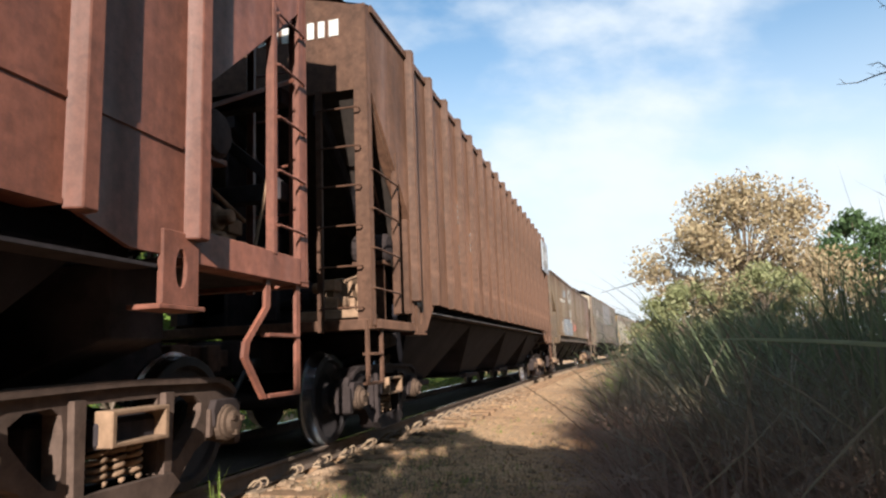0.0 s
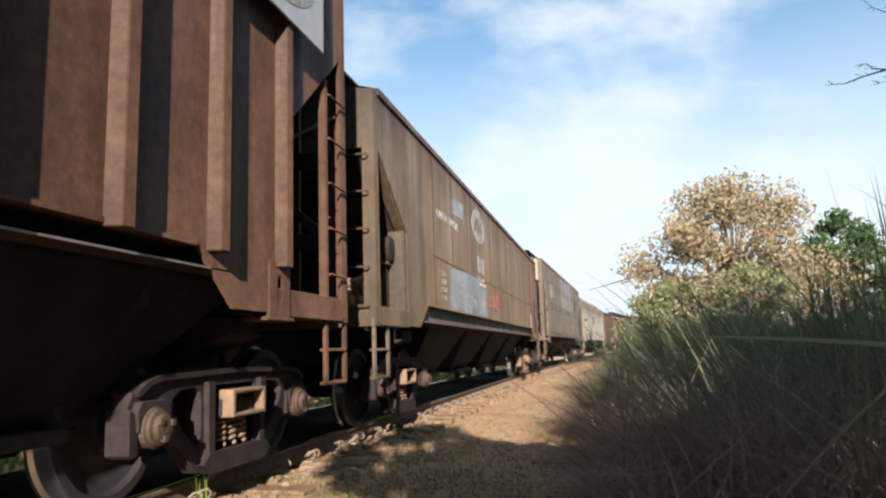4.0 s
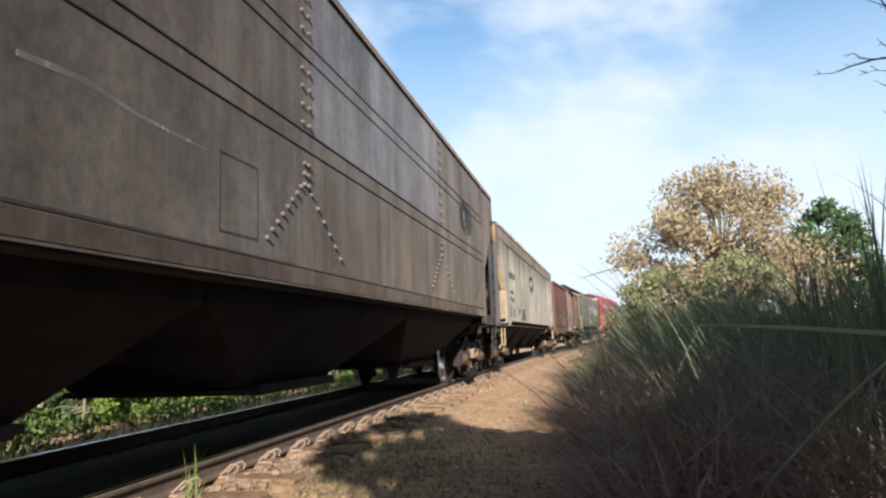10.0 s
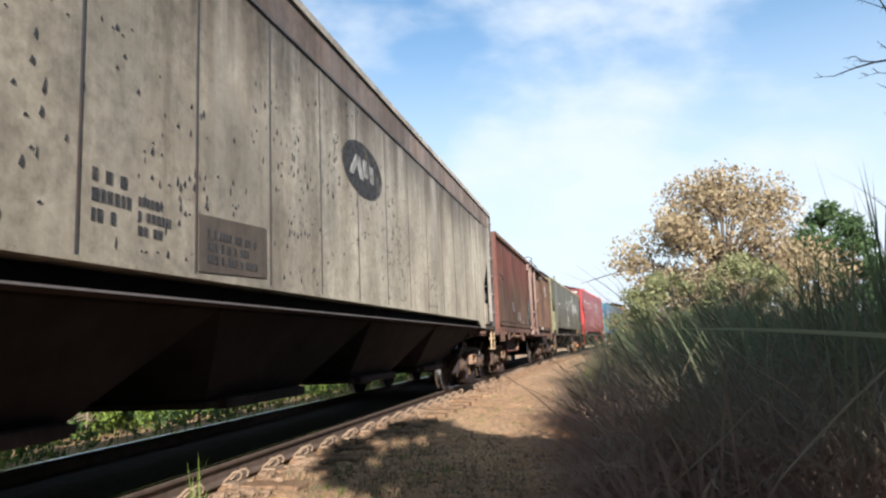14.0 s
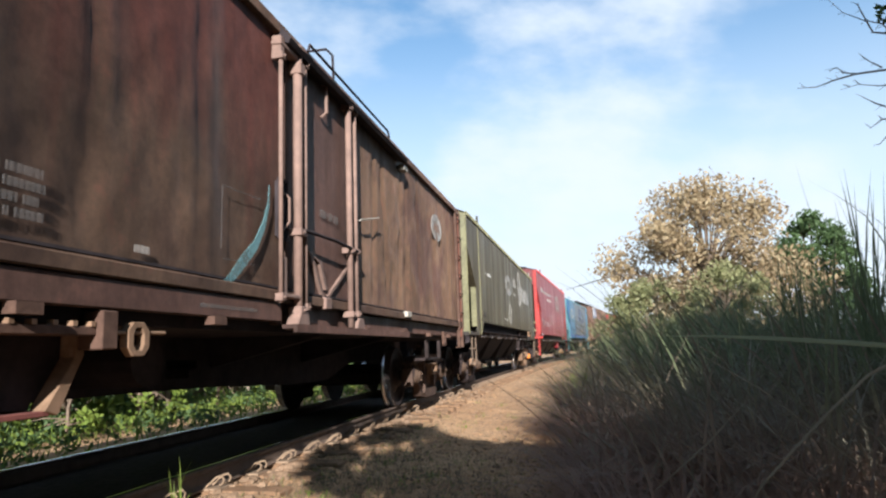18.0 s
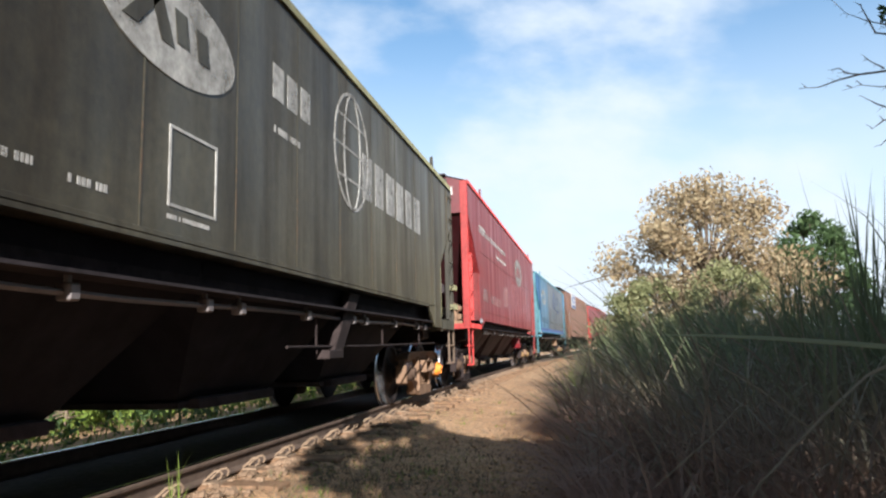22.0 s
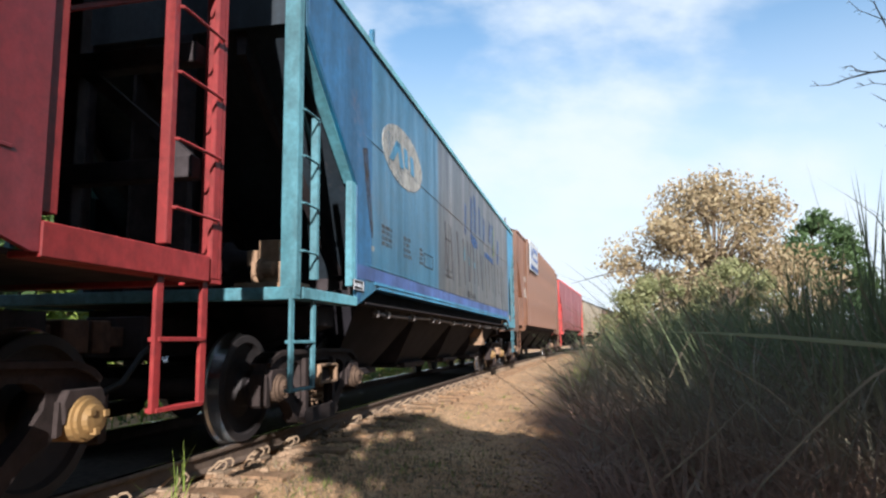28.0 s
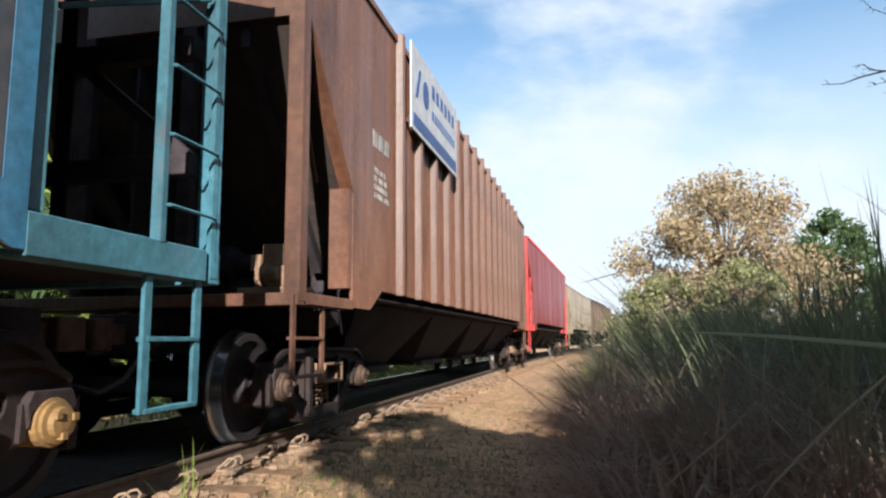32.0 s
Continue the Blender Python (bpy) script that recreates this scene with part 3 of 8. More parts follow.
BRAKE_ME = Shape().box(-0.95, 0.95, -0.04, 0.04, 0.30, 0.40).box(-0.98, -0.72, -0.10, 0.02, 0.28, 0.55).box(0.72, 0.98, -0.10, 0.02, 0.28, 0.55).mesh("brake_beam", GRIME, 0.01)


def coloured(me, mat):
    c = me.copy()
    c.name = me.name.split(".")[0]
    c.materials.clear()
    c.materials.append(mat)
    return c


CAPS = {k: coloured(BEARING_ME, m) for k, m in (("orange", ORANGE), ("yellow", YELLOW))}
FRAMES = {"dark": FRAME_ME, "brown": coloured(FRAME_ME, RUSTY_FRAME), "pale": coloured(FRAME_ME, TRUCK_PALE)}
WHEELSETS = []


def add_truck(car, y, frame_kind="dark", caps=("plain", "plain")):
    """A two-axle truck at y in the car's space; its wheelsets turn on their own."""
    bolster = part("truck_bolster", BOLSTER_ME, None, car, at=pose(0, y, 0))
    for side in (0, 180):
        m = pose(0, 0, 0, 0, 0, side)
        part("side_frame", FRAMES[frame_kind], None, bolster, at=m)
        part("spring", SPRING_ME, None, bolster, at=m)
        part("bolster_end", BOLSTER_END_ME, None, bolster, at=m)
        for i, e in enumerate((-1, 1)):
            ey = e * AXLE_HALF
            cap = caps[i] if side == 0 else "plain"
            part("bearing", CAPS.get(cap, BEARING_ME), None, bolster, "" if cap == "plain" else cap + " painted bearing cap", at=pose(0, ey, WHEEL_R) @ m)
            part("bearing_adapter", ADAPTER_ME, None, bolster, at=pose(0, ey, WHEEL_R) @ m)
    for e in (-1, 1):
        part("brake_beam", BRAKE_ME, None, bolster, at=pose(0, e * 0.42, 0, 0, 0, 0 if e > 0 else 180))
        ws = part("wheelset", AXLE_ME, None, car, at=pose(0, y + e * AXLE_HALF, WHEEL_R))
        part("wheel", WHEEL_ME, None, ws)
        part("wheel", WHEEL_MIRROR, None, ws)
        WHEELSETS.append((ws, y + e * AXLE_HALF))


def coupler_meshes():
    s = Shape()
    s.box(-0.09, 0.09, -0.30, 0.35, 0.78, 0.94)
    s.prism([(-0.17, -0.30), (-0.20, -0.52), (-0.10, -0.60), (0.02, -0.52), (0.05, -0.44), (0.16, -0.50), (0.20, -0.44), (0.17, -0.30)], 0.74, 0.98, "z")
    a = s.mesh("coupler", ROSTED, 0.012)
    h = Shape().tube([(0.28, 0.05, 0.80), (0.29, -0.10, 0.72), (0.27, -0.28, 0.52), (0.20, -0.46, 0.44), (0.10, -0.60, 0.50)], 0.024, 7)
    h.box(0.24, 0.33, 0.0, 0.12, 0.76, 0.85)
    return a, h.mesh("air_hose", RUBBER, smooth=True)


COUPLER_ME, HOSE_ME = coupler_meshes()

# ---- freight cars: bodies ----
HALF = 1.515
# Pale steel; as a flange strip it paints the sunlit edge's highlight.
FLANGE = plain("pale_grey_steel", (0.19, 0.165, 0.16), 0.6, 0.2, 0.3, 6, 0.2)
# Slope sheets: the deep shade between the cars is put into this colour.
DARK_SLOPE = weathered("shaded_slope_sheet", (0.040, 0.030, 0.025), (0.024, 0.019, 0.017), streak=0.5, rusty=0.3, seed=18.0, rough=0.8)


def stepped(car, mat, d0, d1, e, L, zb, low=0.42, rungs=2, lean=0.0, bent=False):
    """A hanging step: two flat bars and its treads, on the near and far sides."""
    for sx in (1, -1):
        x = sx * (HALF - 0.03)
        for d in (d0, d1):
            y = e * (L / 2 - d)
            s = Shape().prism([(y - 0.03, zb + 0.05), (y + 0.03, zb + 0.05), (y + 0.03 + lean * e, low), (y - 0.03 + lean * e, low)], x - 0.012, x + 0.012)
            if bent and d == d1:      # knocked out of line, kinked and bent back
                line = [(y, zb + 0.05), (y - 0.01, 1.16), (y - 0.26, 0.93), (y - 0.28, 0.84), (y - 0.05, low)]
                s = Shape()
                for (a0, b0), (a1, b1) in zip(line, line[1:]):
                    s.prism([(a0 - 0.03, b0), (a0 + 0.03, b0), (a1 + 0.03, b1), (a1 - 0.03, b1)], x - 0.012, x + 0.012)
            ob = part("step_bar", s, mat, car, "", 0.0 if bent else 0.003)
        y0, y1 = sorted((e * (L / 2 - d0), e * (L / 2 - d1)))
        tread = Shape().box(x - 0.05, x + 0.02, y0, y1, -0.012, 0.012).mesh("tread", mat, 0.003)
        for k in range(rungs):
            part("tread", tread, None, ob, at=pose(0, 0, low + 0.012 + (zb - low) * k / rungs))


def ladder_side(car, mat, e, L, z0, z1, d, rungs):
    """Side ladder: an upright set in from the corner post, with round rungs between them."""
    for sx in (1, -1):
        y1 = e * (L / 2 - d)
        ob = part("side_ladder", Shape().box(sx * (HALF - 0.05), sx * (HALF + 0.012), y1 - 0.025, y1 + 0.025, z0, z1), mat, car, "", 0.004)
        rung = Shape().tube([(sx * (HALF - 0.02), e * (L / 2 - 0.05), 0), (sx * (HALF + 0.025), e * (L / 2 - 0.08), 0), (sx * (HALF + 0.025), y1 + e * 0.03, 0), (sx * (HALF - 0.02), y1, 0)], 0.010, 6).mesh("rung", mat)
        for k in range(rungs):
            z = z0 + 0.2 + k * 0.38
            if z < z1:
                part("rung", rung, None, ob, at=pose(0, 0, z))


def ladder_end(car, mat, e, L, z0, z1, rungs):
    """End ladder: rungs from the corner post to an upright on the end."""
    for sx in (1, -1):
        y = e * (L / 2 + 0.03)
        x1 = sx * (HALF - 0.48)
        ob = part("end_ladder", Shape().box(x1 - 0.03, x1 + 0.03, y - 0.02, y + 0.02, z0, z1), mat, car, "", 0.004)
        rung = Shape().tube([(x1, y, 0), (x1, y + e * 0.05, 0), (sx * (HALF - 0.06), y + e * 0.05, 0), (sx * (HALF - 0.06), y, 0)], 0.010, 6).mesh("rung", mat)
        for k in range(rungs):
            z = z0 + 0.22 + k * 0.38
            if z < z1:
                part("rung", rung, None, ob, at=pose(0, 0, z))


def roof_line(H, rise, n=8):
    return [(-HALF + 2 * HALF * k / n, H + rise * (1 - abs(2 * k / n - 1) ** 1.6)) for k in range(n + 1)]


def lug(car, mat, y, z, e):
    """Jacking lug: a plate with an oval hole on the lower side."""
    for sx in (1, -1):
        hole = oval(y, z, 0.045, 0.10, 16)
        out = [(y + 0.15 * max(-1, min(1, 1.5 * math.cos(2 * math.pi * k / 16))), z + 0.19 * max(-1, min(1, 1.4 * math.sin(2 * math.pi * k / 16)))) for k in range(16)]
        s = Shape().ring(out, hole, sx * (HALF - 0.02), sx * (HALF + 0.015))
        s.box(sx * (HALF - 0.16), sx * (HALF + 0.03), y - 0.19, y + 0.19, z - 0.215, z - 0.19)
        part("jacking_lug", s, mat, car, "", 0.004)


def brake_set(car, mat, e, L, zb, kind):
    """Brake gear on the end platform: tray, valve, reservoir, pipes and bracket."""
    def Y(d):
        return e * (L / 2 - d)
    y = Y(0.62)
    part("brake_cylinder", Shape().lathe([(0.05, 0.06), (0.05, 0.16), (0.52, 0.16), (0.56, 0.10), (0.75, 0.05)], 14, Y(0.8), zb + 0.40), GRIME, car)
    s = Shape().box(0.72, 1.32, y - 0.20, y + 0.20, zb + 0.035, zb + 0.075).box(0.74, 1.30, y - 0.17, y + 0.17, zb + 0.075, zb + 0.15)
    part("valve_tray", s, TRUCK_PALE, car, "dusty cast tray under the brake valve", 0.012)
    s = Shape().box(0.88, 1.16, y - 0.13, y + 0.13, zb + 0.15, zb + 0.33).box(0.93, 1.12, y - 0.09, y + 0.09, zb + 0.33, zb + 0.52)
    s.box(0.80, 0.90, y - 0.06, y + 0.06, zb + 0.30, zb + 0.44).box(1.10, 1.24, y - 0.07, y + 0.07, zb + 0.18, zb + 0.29)
    s.lathe([(1.14, 0.02), (1.14, 0.085), (1.17, 0.085), (1.175, 0.055), (1.26, 0.05), (1.27, 0.03)], 12, y + 0.02, zb + 0.41)
    s.lathe([(0.96, 0.02), (0.96, 0.10), (1.00, 0.10), (1.01, 0.07), (1.10, 0.07), (1.11, 0.03)], 12, y - 0.12, zb + 0.26)
    for k in range(4):
        s.box(0.90 + 0.07 * k, 0.925 + 0.07 * k, y - 0.15, y - 0.13, zb + 0.20, zb + 0.23)
    part("brake_valve", s, TRUCK_PALE, car, "dusty cast brake valve", 0.008)
    if kind == "low":
        return
    y = Y(0.26)
    s = Shape().prism([(0.70, zb + 0.075), (0.74, zb + 0.17), (1.30, zb + 0.17), (1.36, zb + 0.11), (1.34, zb + 0.075)], y - 0.13, y + 0.13, "y")
    part("valve_tray", s, TRUCK_PALE, car, "dusty cast tray at the platform's edge", 0.012)
    s = Shape().box(0.90, 1.12, y - 0.09, y + 0.09, zb + 0.17, zb + 0.30).box(0.94, 1.09, y - 0.10, y + 0.08, zb + 0.36, zb + 0.47).box(0.98, 1.06, y - 0.05, y + 0.05, zb + 0.30, zb + 0.36)
    s.lathe([(0.84, 0.02), (0.84, 0.055), (0.93, 0.055), (0.94, 0.03)], 10, y - 0.02, zb + 0.40).lathe([(1.08, 0.03), (1.09, 0.06), (1.16, 0.06), (1.17, 0.03)], 10, y, zb + 0.25)
    part("brake_valve", s, TRUCK_PALE, car, "dusty cast valve at the platform's edge", 0.008)
    s = Shape().lathe([(0.98, 0.04), (0.99, 0.13), (1.02, 0.16), (1.36, 0.16), (1.39, 0.13), (1.40, 0.04)], 16, Y(0.95), zb + 0.86)
    part("air_reservoir", s, TRUCK, car, "dusty brown air reservoir")
    s = Shape().box(1.05, 1.32, Y(0.98), Y(0.92), zb + 0.03, zb + 0.71).box(1.0, 1.36, Y(1.08), Y(0.82), zb + 0.68, zb + 0.72)
    part("reservoir_bracket", s, mat, car, "", 0.006)
    for k, pts in enumerate(([(1.0, y, zb + 0.30), (1.0, Y(0.85), zb + 0.24), (0.7, Y(1.0), zb + 0.12)],
                             [(1.15, y, zb + 0.45), (1.18, Y(0.8), zb + 0.60), (1.2, Y(0.93), zb + 0.76)],
                             [(0.86, y, zb + 0.38), (0.6, Y(0.5), zb + 0.40), (0.3, Y(0.35), zb + 0.22)],
                             [(1.28, y, zb + 0.12), (1.34, Y(0.45), zb + 0.20), (1.36, Y(0.30), zb + 0.75)])):
        part("brake_pipe", Shape().tube(pts, 0.016 if k < 2 else 0.012, 6), TRUCK_PALE if k % 2 else TRUCK, car)


def hand_wheel(car, mat, e, L, z):
    s = Shape()
    y = e * (L / 2 + 0.10)
    s.tube([(0.62 + 0.22 * math.cos(a), y, z + 0.22 * math.sin(a)) for a in [2 * math.pi * k / 20 for k in range(21)]], 0.013, 6, caps=False)
    for k in range(4):
        a = math.pi * k / 2 + 0.3
        s.tube([(0.62, y - e * 0.03, z), (0.62 + 0.21 * math.cos(a), y, z + 0.21 * math.sin(a))], 0.010, 5)
    s.tube([(0.62, y, z), (0.62, y - e * 0.2, z)], 0.02, 6)
    part("hand_brake_wheel", s, mat, car)


def add_end(car, sp, e):
    """One open hopper end: posts, top panel, slope sheet, sill, platform, ladders, steps, coupler."""
    L, H, zb, mat = sp["L"], sp["H"], sp["zb"], sp["mat"]
    # trim_rear is a darker copy: the rear end's shade put into the colour
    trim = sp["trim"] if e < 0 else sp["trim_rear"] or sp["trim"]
    sill_h = sp["sill_h"][0 if e < 0 else 1] if isinstance(sp["sill_h"], tuple) else sp["sill_h"]
    sill_mat = sp["sill_mat"] if e < 0 or not isinstance(sp["sill_h"], tuple) else None
    cut_d, cut_z, band = sp["cut_d"], sp["cut_z"], sp["band"]

    def Y(d):
        return e * (L / 2 - d)
    for sx in (1, -1):
        s = Shape().box(sx * (HALF - 0.13), sx * (HALF + 0.004), Y(0), Y(0.035), zb, H - 0.02).box(sx * (HALF - 0.03), sx * (HALF + 0.004), Y(0.036), Y(sp["post_w"]), zb, H - 0.02)
        part("corner_post", s, sp["post"] or trim, car, "", 0.005)
        s = Shape().box(sx * 0.42, sx * 0.54, Y(0.03), Y(0.12), zb + 0.1, H - band)
        part("end_post", s, sp["under"], car, "", 0.005)
        s = Shape().box(sx * (HALF - 0.06), sx * (HALF + 0.008), Y(0.132), Y(cut_d), zb - 0.02, zb + sill_h)
        s.box(sx * (HALF - 0.16), sx * (HALF - 0.06), Y(0.132), Y(cut_d), zb - 0.02, zb + 0.01)
        part("side_sill_end", s, sill_mat or trim, car, "", 0.005)
        s = Shape().tube([(sx * (HALF - 0.07), Y(0.08), H - band - 0.5), (sx * (HALF - 0.25), Y(cut_d * 0.75), cut_z + 0.05)], 0.018, 5)
        part("brace_rod", s, sill_mat or trim, car)
        s = Shape().prism([(Y(cut_d - 0.10), zb + 0.17), (Y(cut_d - 0.10), cut_z + 0.02), (Y(cut_d + 0.02), cut_z + 0.02), (Y(cut_d + 0.02), zb + 0.17)], sx * (HALF - sp["bulk_in"]), sx * (HALF - 0.014))
        part("bulkhead_post", s, sp.get("bulk_mat", mat), car, "", 0.004)
        s = Shape().prism([(Y(0.14), H - band - 0.06), (Y(cut_d - 0.02), cut_z + 0.02), (Y(cut_d + 0.01), cut_z + 0.02), (Y(0.17), H - band - 0.06)], sx * (HALF - 0.13), sx * (HALF - 0.032))
        part("slant_flange", s, sp["slant"] or sp.get("bulk_mat", mat), car)
    # top panel with the roof's arch, set just inside the posts
    poly = [(-HALF + 0.02, H - band)] + [(x * 0.985, z - 0.03) for x, z in roof_line(H, sp["rise"])] + [(HALF - 0.02, H - band)]
    part("end_panel", Shape().prism(poly, Y(0.04), Y(0.07), "y"), sp["end_mat"] or mat, car, sp.get("end_label", ""))
    # slope sheet
    low = zb + 0.36
    run = cut_d * (H - band - low) / max(0.2, H - band - cut_z)
    s = Shape().add([(x, Y(d), z) for x in (-HALF + 0.035, HALF - 0.035) for d, z in ((0.08, H - band + 0.02), (run, low), (run + 0.02, low + 0.03), (0.10, H - band + 0.04))],
                    [(0, 1, 2, 3), (7, 6, 5, 4), (0, 4, 5, 1), (3, 2, 6, 7), (0, 3, 7, 4), (1, 5, 6, 2)])
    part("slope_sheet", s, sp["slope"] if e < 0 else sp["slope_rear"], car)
    if e > 0:
        for z in (zb + 0.62, zb + 1.35):
            part("end_beam", Shape().box(-HALF + 0.131, HALF - 0.131, Y(0.02), Y(0.14), z, z + 0.13), sp["under"], car, "", 0.006)
        for sx in (1, -1):
            part("end_brace", Shape().prism([(sx * 0.54, zb + 1.35), (sx * 0.66, zb + 1.35), (sx * 1.38, zb + 0.75), (sx * 1.26, zb + 0.75)], Y(0.05), Y(0.11), "y"), sp["under"], car)
    # Invented far-side plate: a dark sheet that stands in for shade in the gap.
    if e > 0 and sp["gusset"]:
        hole = [(Y(0.50), zb + 0.62), (Y(0.36), zb + 0.66), (Y(0.34), zb + 0.80), (Y(0.46), zb + 0.86)]
        part("added_gusset", Shape().pierced([(Y(0.13), zb + 0.04), (Y(0.13), H - band), (Y(run), low), (Y(run), zb + 0.04)], [hole], -HALF + 0.05, -HALF + 0.07), HOPPER_BLACK, car, "added dark gusset plate with a small hole")
    # stiffeners and bin wall under the slope
    for x in (-0.95, 0.0, 0.95) if sp["web"] else ():
        part("slope_stiffener", Shape().prism([(Y(0.10), H - band), (Y(run), low + 0.02), (Y(run - 0.8 * sp["web"]), low + 0.02), (Y(0.10), H - band - sp["web"])], x - 0.04, x + 0.04), sp["under"], car)
    part("centre_web", Shape().prism([(Y(0.13), zb + 0.04), (Y(0.13), H - band - 0.22), (Y(run - 0.18), low), (Y(run - 0.02), zb + 0.04)], -0.075, -0.045), sp["under"], car)
    part("bin_wall", Shape().box(-HALF + 0.21, HALF - 0.21, Y(run), Y(run + 0.02), zb, low + 0.01), sp["under"], car)
    part("end_sill", Shape().box(-HALF, HALF, Y(-0.02), Y(0.10), zb - 0.03, zb + sill_h - 0.005), sill_mat or trim, car, "", 0.006)
    s = Shape().box(-HALF + 0.2, HALF - 0.2, Y(0.12), Y(cut_d), zb + 0.0, zb + 0.03)
    part("platform", s, sp["under"], car)
    part("draft_sill", Shape().box(-0.26, 0.26, Y(-0.06), Y(run), 0.70, 1.02), sp["under"], car, "", 0.01)
    yt = Y(sp["trucks"][0 if e < 0 else 1])
    part("body_bolster", Shape().prism([(-1.22, zb - 0.02), (-1.22, 0.95), (-0.5, 0.72), (0.5, 0.72), (1.22, 0.95), (1.22, zb - 0.02)], yt - 0.22, yt + 0.22, "y"), sp["under"], car, "", 0.01)
    part("coupler", COUPLER_ME, None, car, at=pose(0, Y(0.0), 0, 0, 0, 0 if e < 0 else 180))
    part("air_hose", HOSE_ME, None, car, at=pose(0, Y(0.0), 0, 0, 0, 0 if e < 0 else 180))
    lad = sp["ladders"][0 if e < 0 else 1]
    if lad[0]:
        ladder_side(car, trim, e, L, zb + 0.15, zb + lad[0], lad[1], lad[2])
    if sp["end_ladder"][0 if e < 0 else 1]:
        ladder_end(car, trim, e, L, zb - 0.05, zb + lad[3], lad[4])
    st = sp["steps"][0 if e < 0 else 1]
    stepped(car, trim if e > 0 and sp["step_mat"] is sp["trim"] else sp["step_mat"], st[0], st[1], e, L, zb, st[2], st[3], lean=st[4], bent=len(st) > 5)
    if sp["brake"] and (e < 0) == sp.get("brake_front", True):
        brake_set(car, trim, e, L, zb, sp["brake"])


def side_outline(sp):
    """The side sheet: long sides cut away on the slant at both ends."""
    L, H, zb = sp["L"], sp["H"], sp["zb"]
    h, cd, cz, band, lip = L / 2 - 0.13, sp["cut_d"], sp["cut_z"], sp["band"], sp["lip"]
    c = L / 2 - cd
    r0, r1 = sp["lip_run"]
    return [(-h, H), (-h, H - band), (-c, cz), (-c, zb), (-c + r0, zb), (-c + r1, zb + lip), (c - r1, zb + lip), (c - r0, zb), (c, zb), (c, cz), (h, H - band), (h, H)]


def hopper_body(car, sp):
    L, H, zb, mat, trim = sp["L"], sp["H"], sp["zb"], sp["mat"], sp["trim"]
    out = side_outline(sp)
    c = L / 2 - sp["cut_d"]
    lip = sp["lip"]
    for sx in (1, -1):
        part("side_sheet", Shape().prism(out, sx * (HALF - 0.03), sx * HALF), mat, car, sp.get("side_label", "") if sx > 0 else "")
        part("top_chord", Shape().box(sx * (HALF - 0.05), sx * (HALF + 0.025), -L / 2 + 0.132, L / 2 - 0.132, H - 0.06, H + 0.02), trim, car, "", 0.006)
        zf = sp["flange"]
        part("side_sill", Shape().box(sx * (HALF - 0.20), sx * (HALF - sp["sill_in"]), -c + 0.3, c - 0.3, zf, zb + lip + (0.02 if sp["sill_in"] > 0.1 else -0.016)), sp["web_mat"] or sp["under"], car)
        part("sill_flange", Shape().box(sx * (HALF - 0.20), sx * (HALF - 0.006), -c + 0.3, c - 0.3, zf - 0.012, zf + 0.006), sp["under"] if sp["dark_flange"] else TRUCK, car)
        # Thin pale strip: the sunlit edge's highlight put into the colour.
        if not sp["dark_flange"]:
            part("flange_edge", Shape().box(sx * (HALF - 0.006), sx * HALF, -c + 0.7, c - 0.5, zf - 0.008, zf + 0.003), FLANGE, car)
        part("sheet_hem", Shape().box(sx * (HALF - 0.17), sx * (HALF + 0.012), -c + sp["lip_run"][1] + 0.02, c - sp["lip_run"][1] - 0.02, zb + lip - 0.014, zb + lip + 0.012), sp["sill"], car)
    # roof, walkway, and unseen hatches added to shade the next car's end
    n = 8
    pts = roof_line(H, sp["rise"], n)
    s = Shape().add([(x, y, z) for y in (-L / 2 + 0.08, L / 2 - 0.08) for x, z in pts], [(k, k + 1, n + 2 + k, n + 1 + k) for k in range(n)])
    part("roof", s, mat, car, smooth=True)
    for x in (-0.85, 0.85):
        part("roof_walk", Shape().box(x - 0.25, x + 0.25, -L / 2 - 0.1, L / 2 + 0.1, H + sp["walk_up"], H + sp["walk_up"] + 0.03), sp["under"], car)
    for sx in (1, -1):
        part("added_hatch", Shape().prism([(sx * 0.20, H + 0.18), (sx * 0.24, H + sp["rise"] + sp["hatch"]), (sx * 0.50, H + sp["rise"] + sp["hatch"] + 0.03), (sx * 0.54, H + 0.18)], -L / 2 + 0.35, L / 2 - 0.30, "y"), sp["under"], car)
    if sp["walk"]:          # raised crossing board over each end, added to shade the next car
        hw, up, over = sp["walk"]
        for e in (-1, 1):
            ya, yb = sorted((e * (L / 2 + over), e * (L / 2 - 0.55)))
            board = part("added_end_walk", Shape().box(-hw, hw, ya, yb, H + up, H + up + 0.03), sp["under"], car)
            for x in (-hw + 0.06, -0.3, 0.3, hw - 0.06):
                part("walk_stand", Shape().box(x - 0.02, x + 0.02, e * (L / 2 - 0.25) - 0.02, e * (L / 2 - 0.25) + 0.02, H, H + up), sp["under"], board)
    # hoppers below
    bays = sp["bays"] or [(2 * c - 1.2) * (i / 4 - 0.5) for i in range(5)]
    for y0, y1 in zip(bays, bays[1:]):
        y, w = (y0 + y1) / 2, y1 - y0
        s = Shape()
        zt, zm, half = zb + lip - 0.02, zb + lip - 0.16, min(0.95, sp["outlet"] * w)
        rings = [(1.36, w / 2 - 0.006, zt), (1.34, w / 2 - 0.02, zm), (0.86, half + 0.05, 0.52), (0.80, half, 0.46)]
        v = [(sx * x, y + sy * hy, z) for x, hy, z in rings for sx, sy in ((-1, -1), (1, -1), (1, 1), (-1, 1))]
        s.add(v, [(0, 1, 2, 3), (12, 15, 14, 13)] + [(a + j, a + (j + 1) % 4, a + 4 + (j + 1) % 4, a + 4 + j) for a in (0, 4, 8) for j in range(4)])
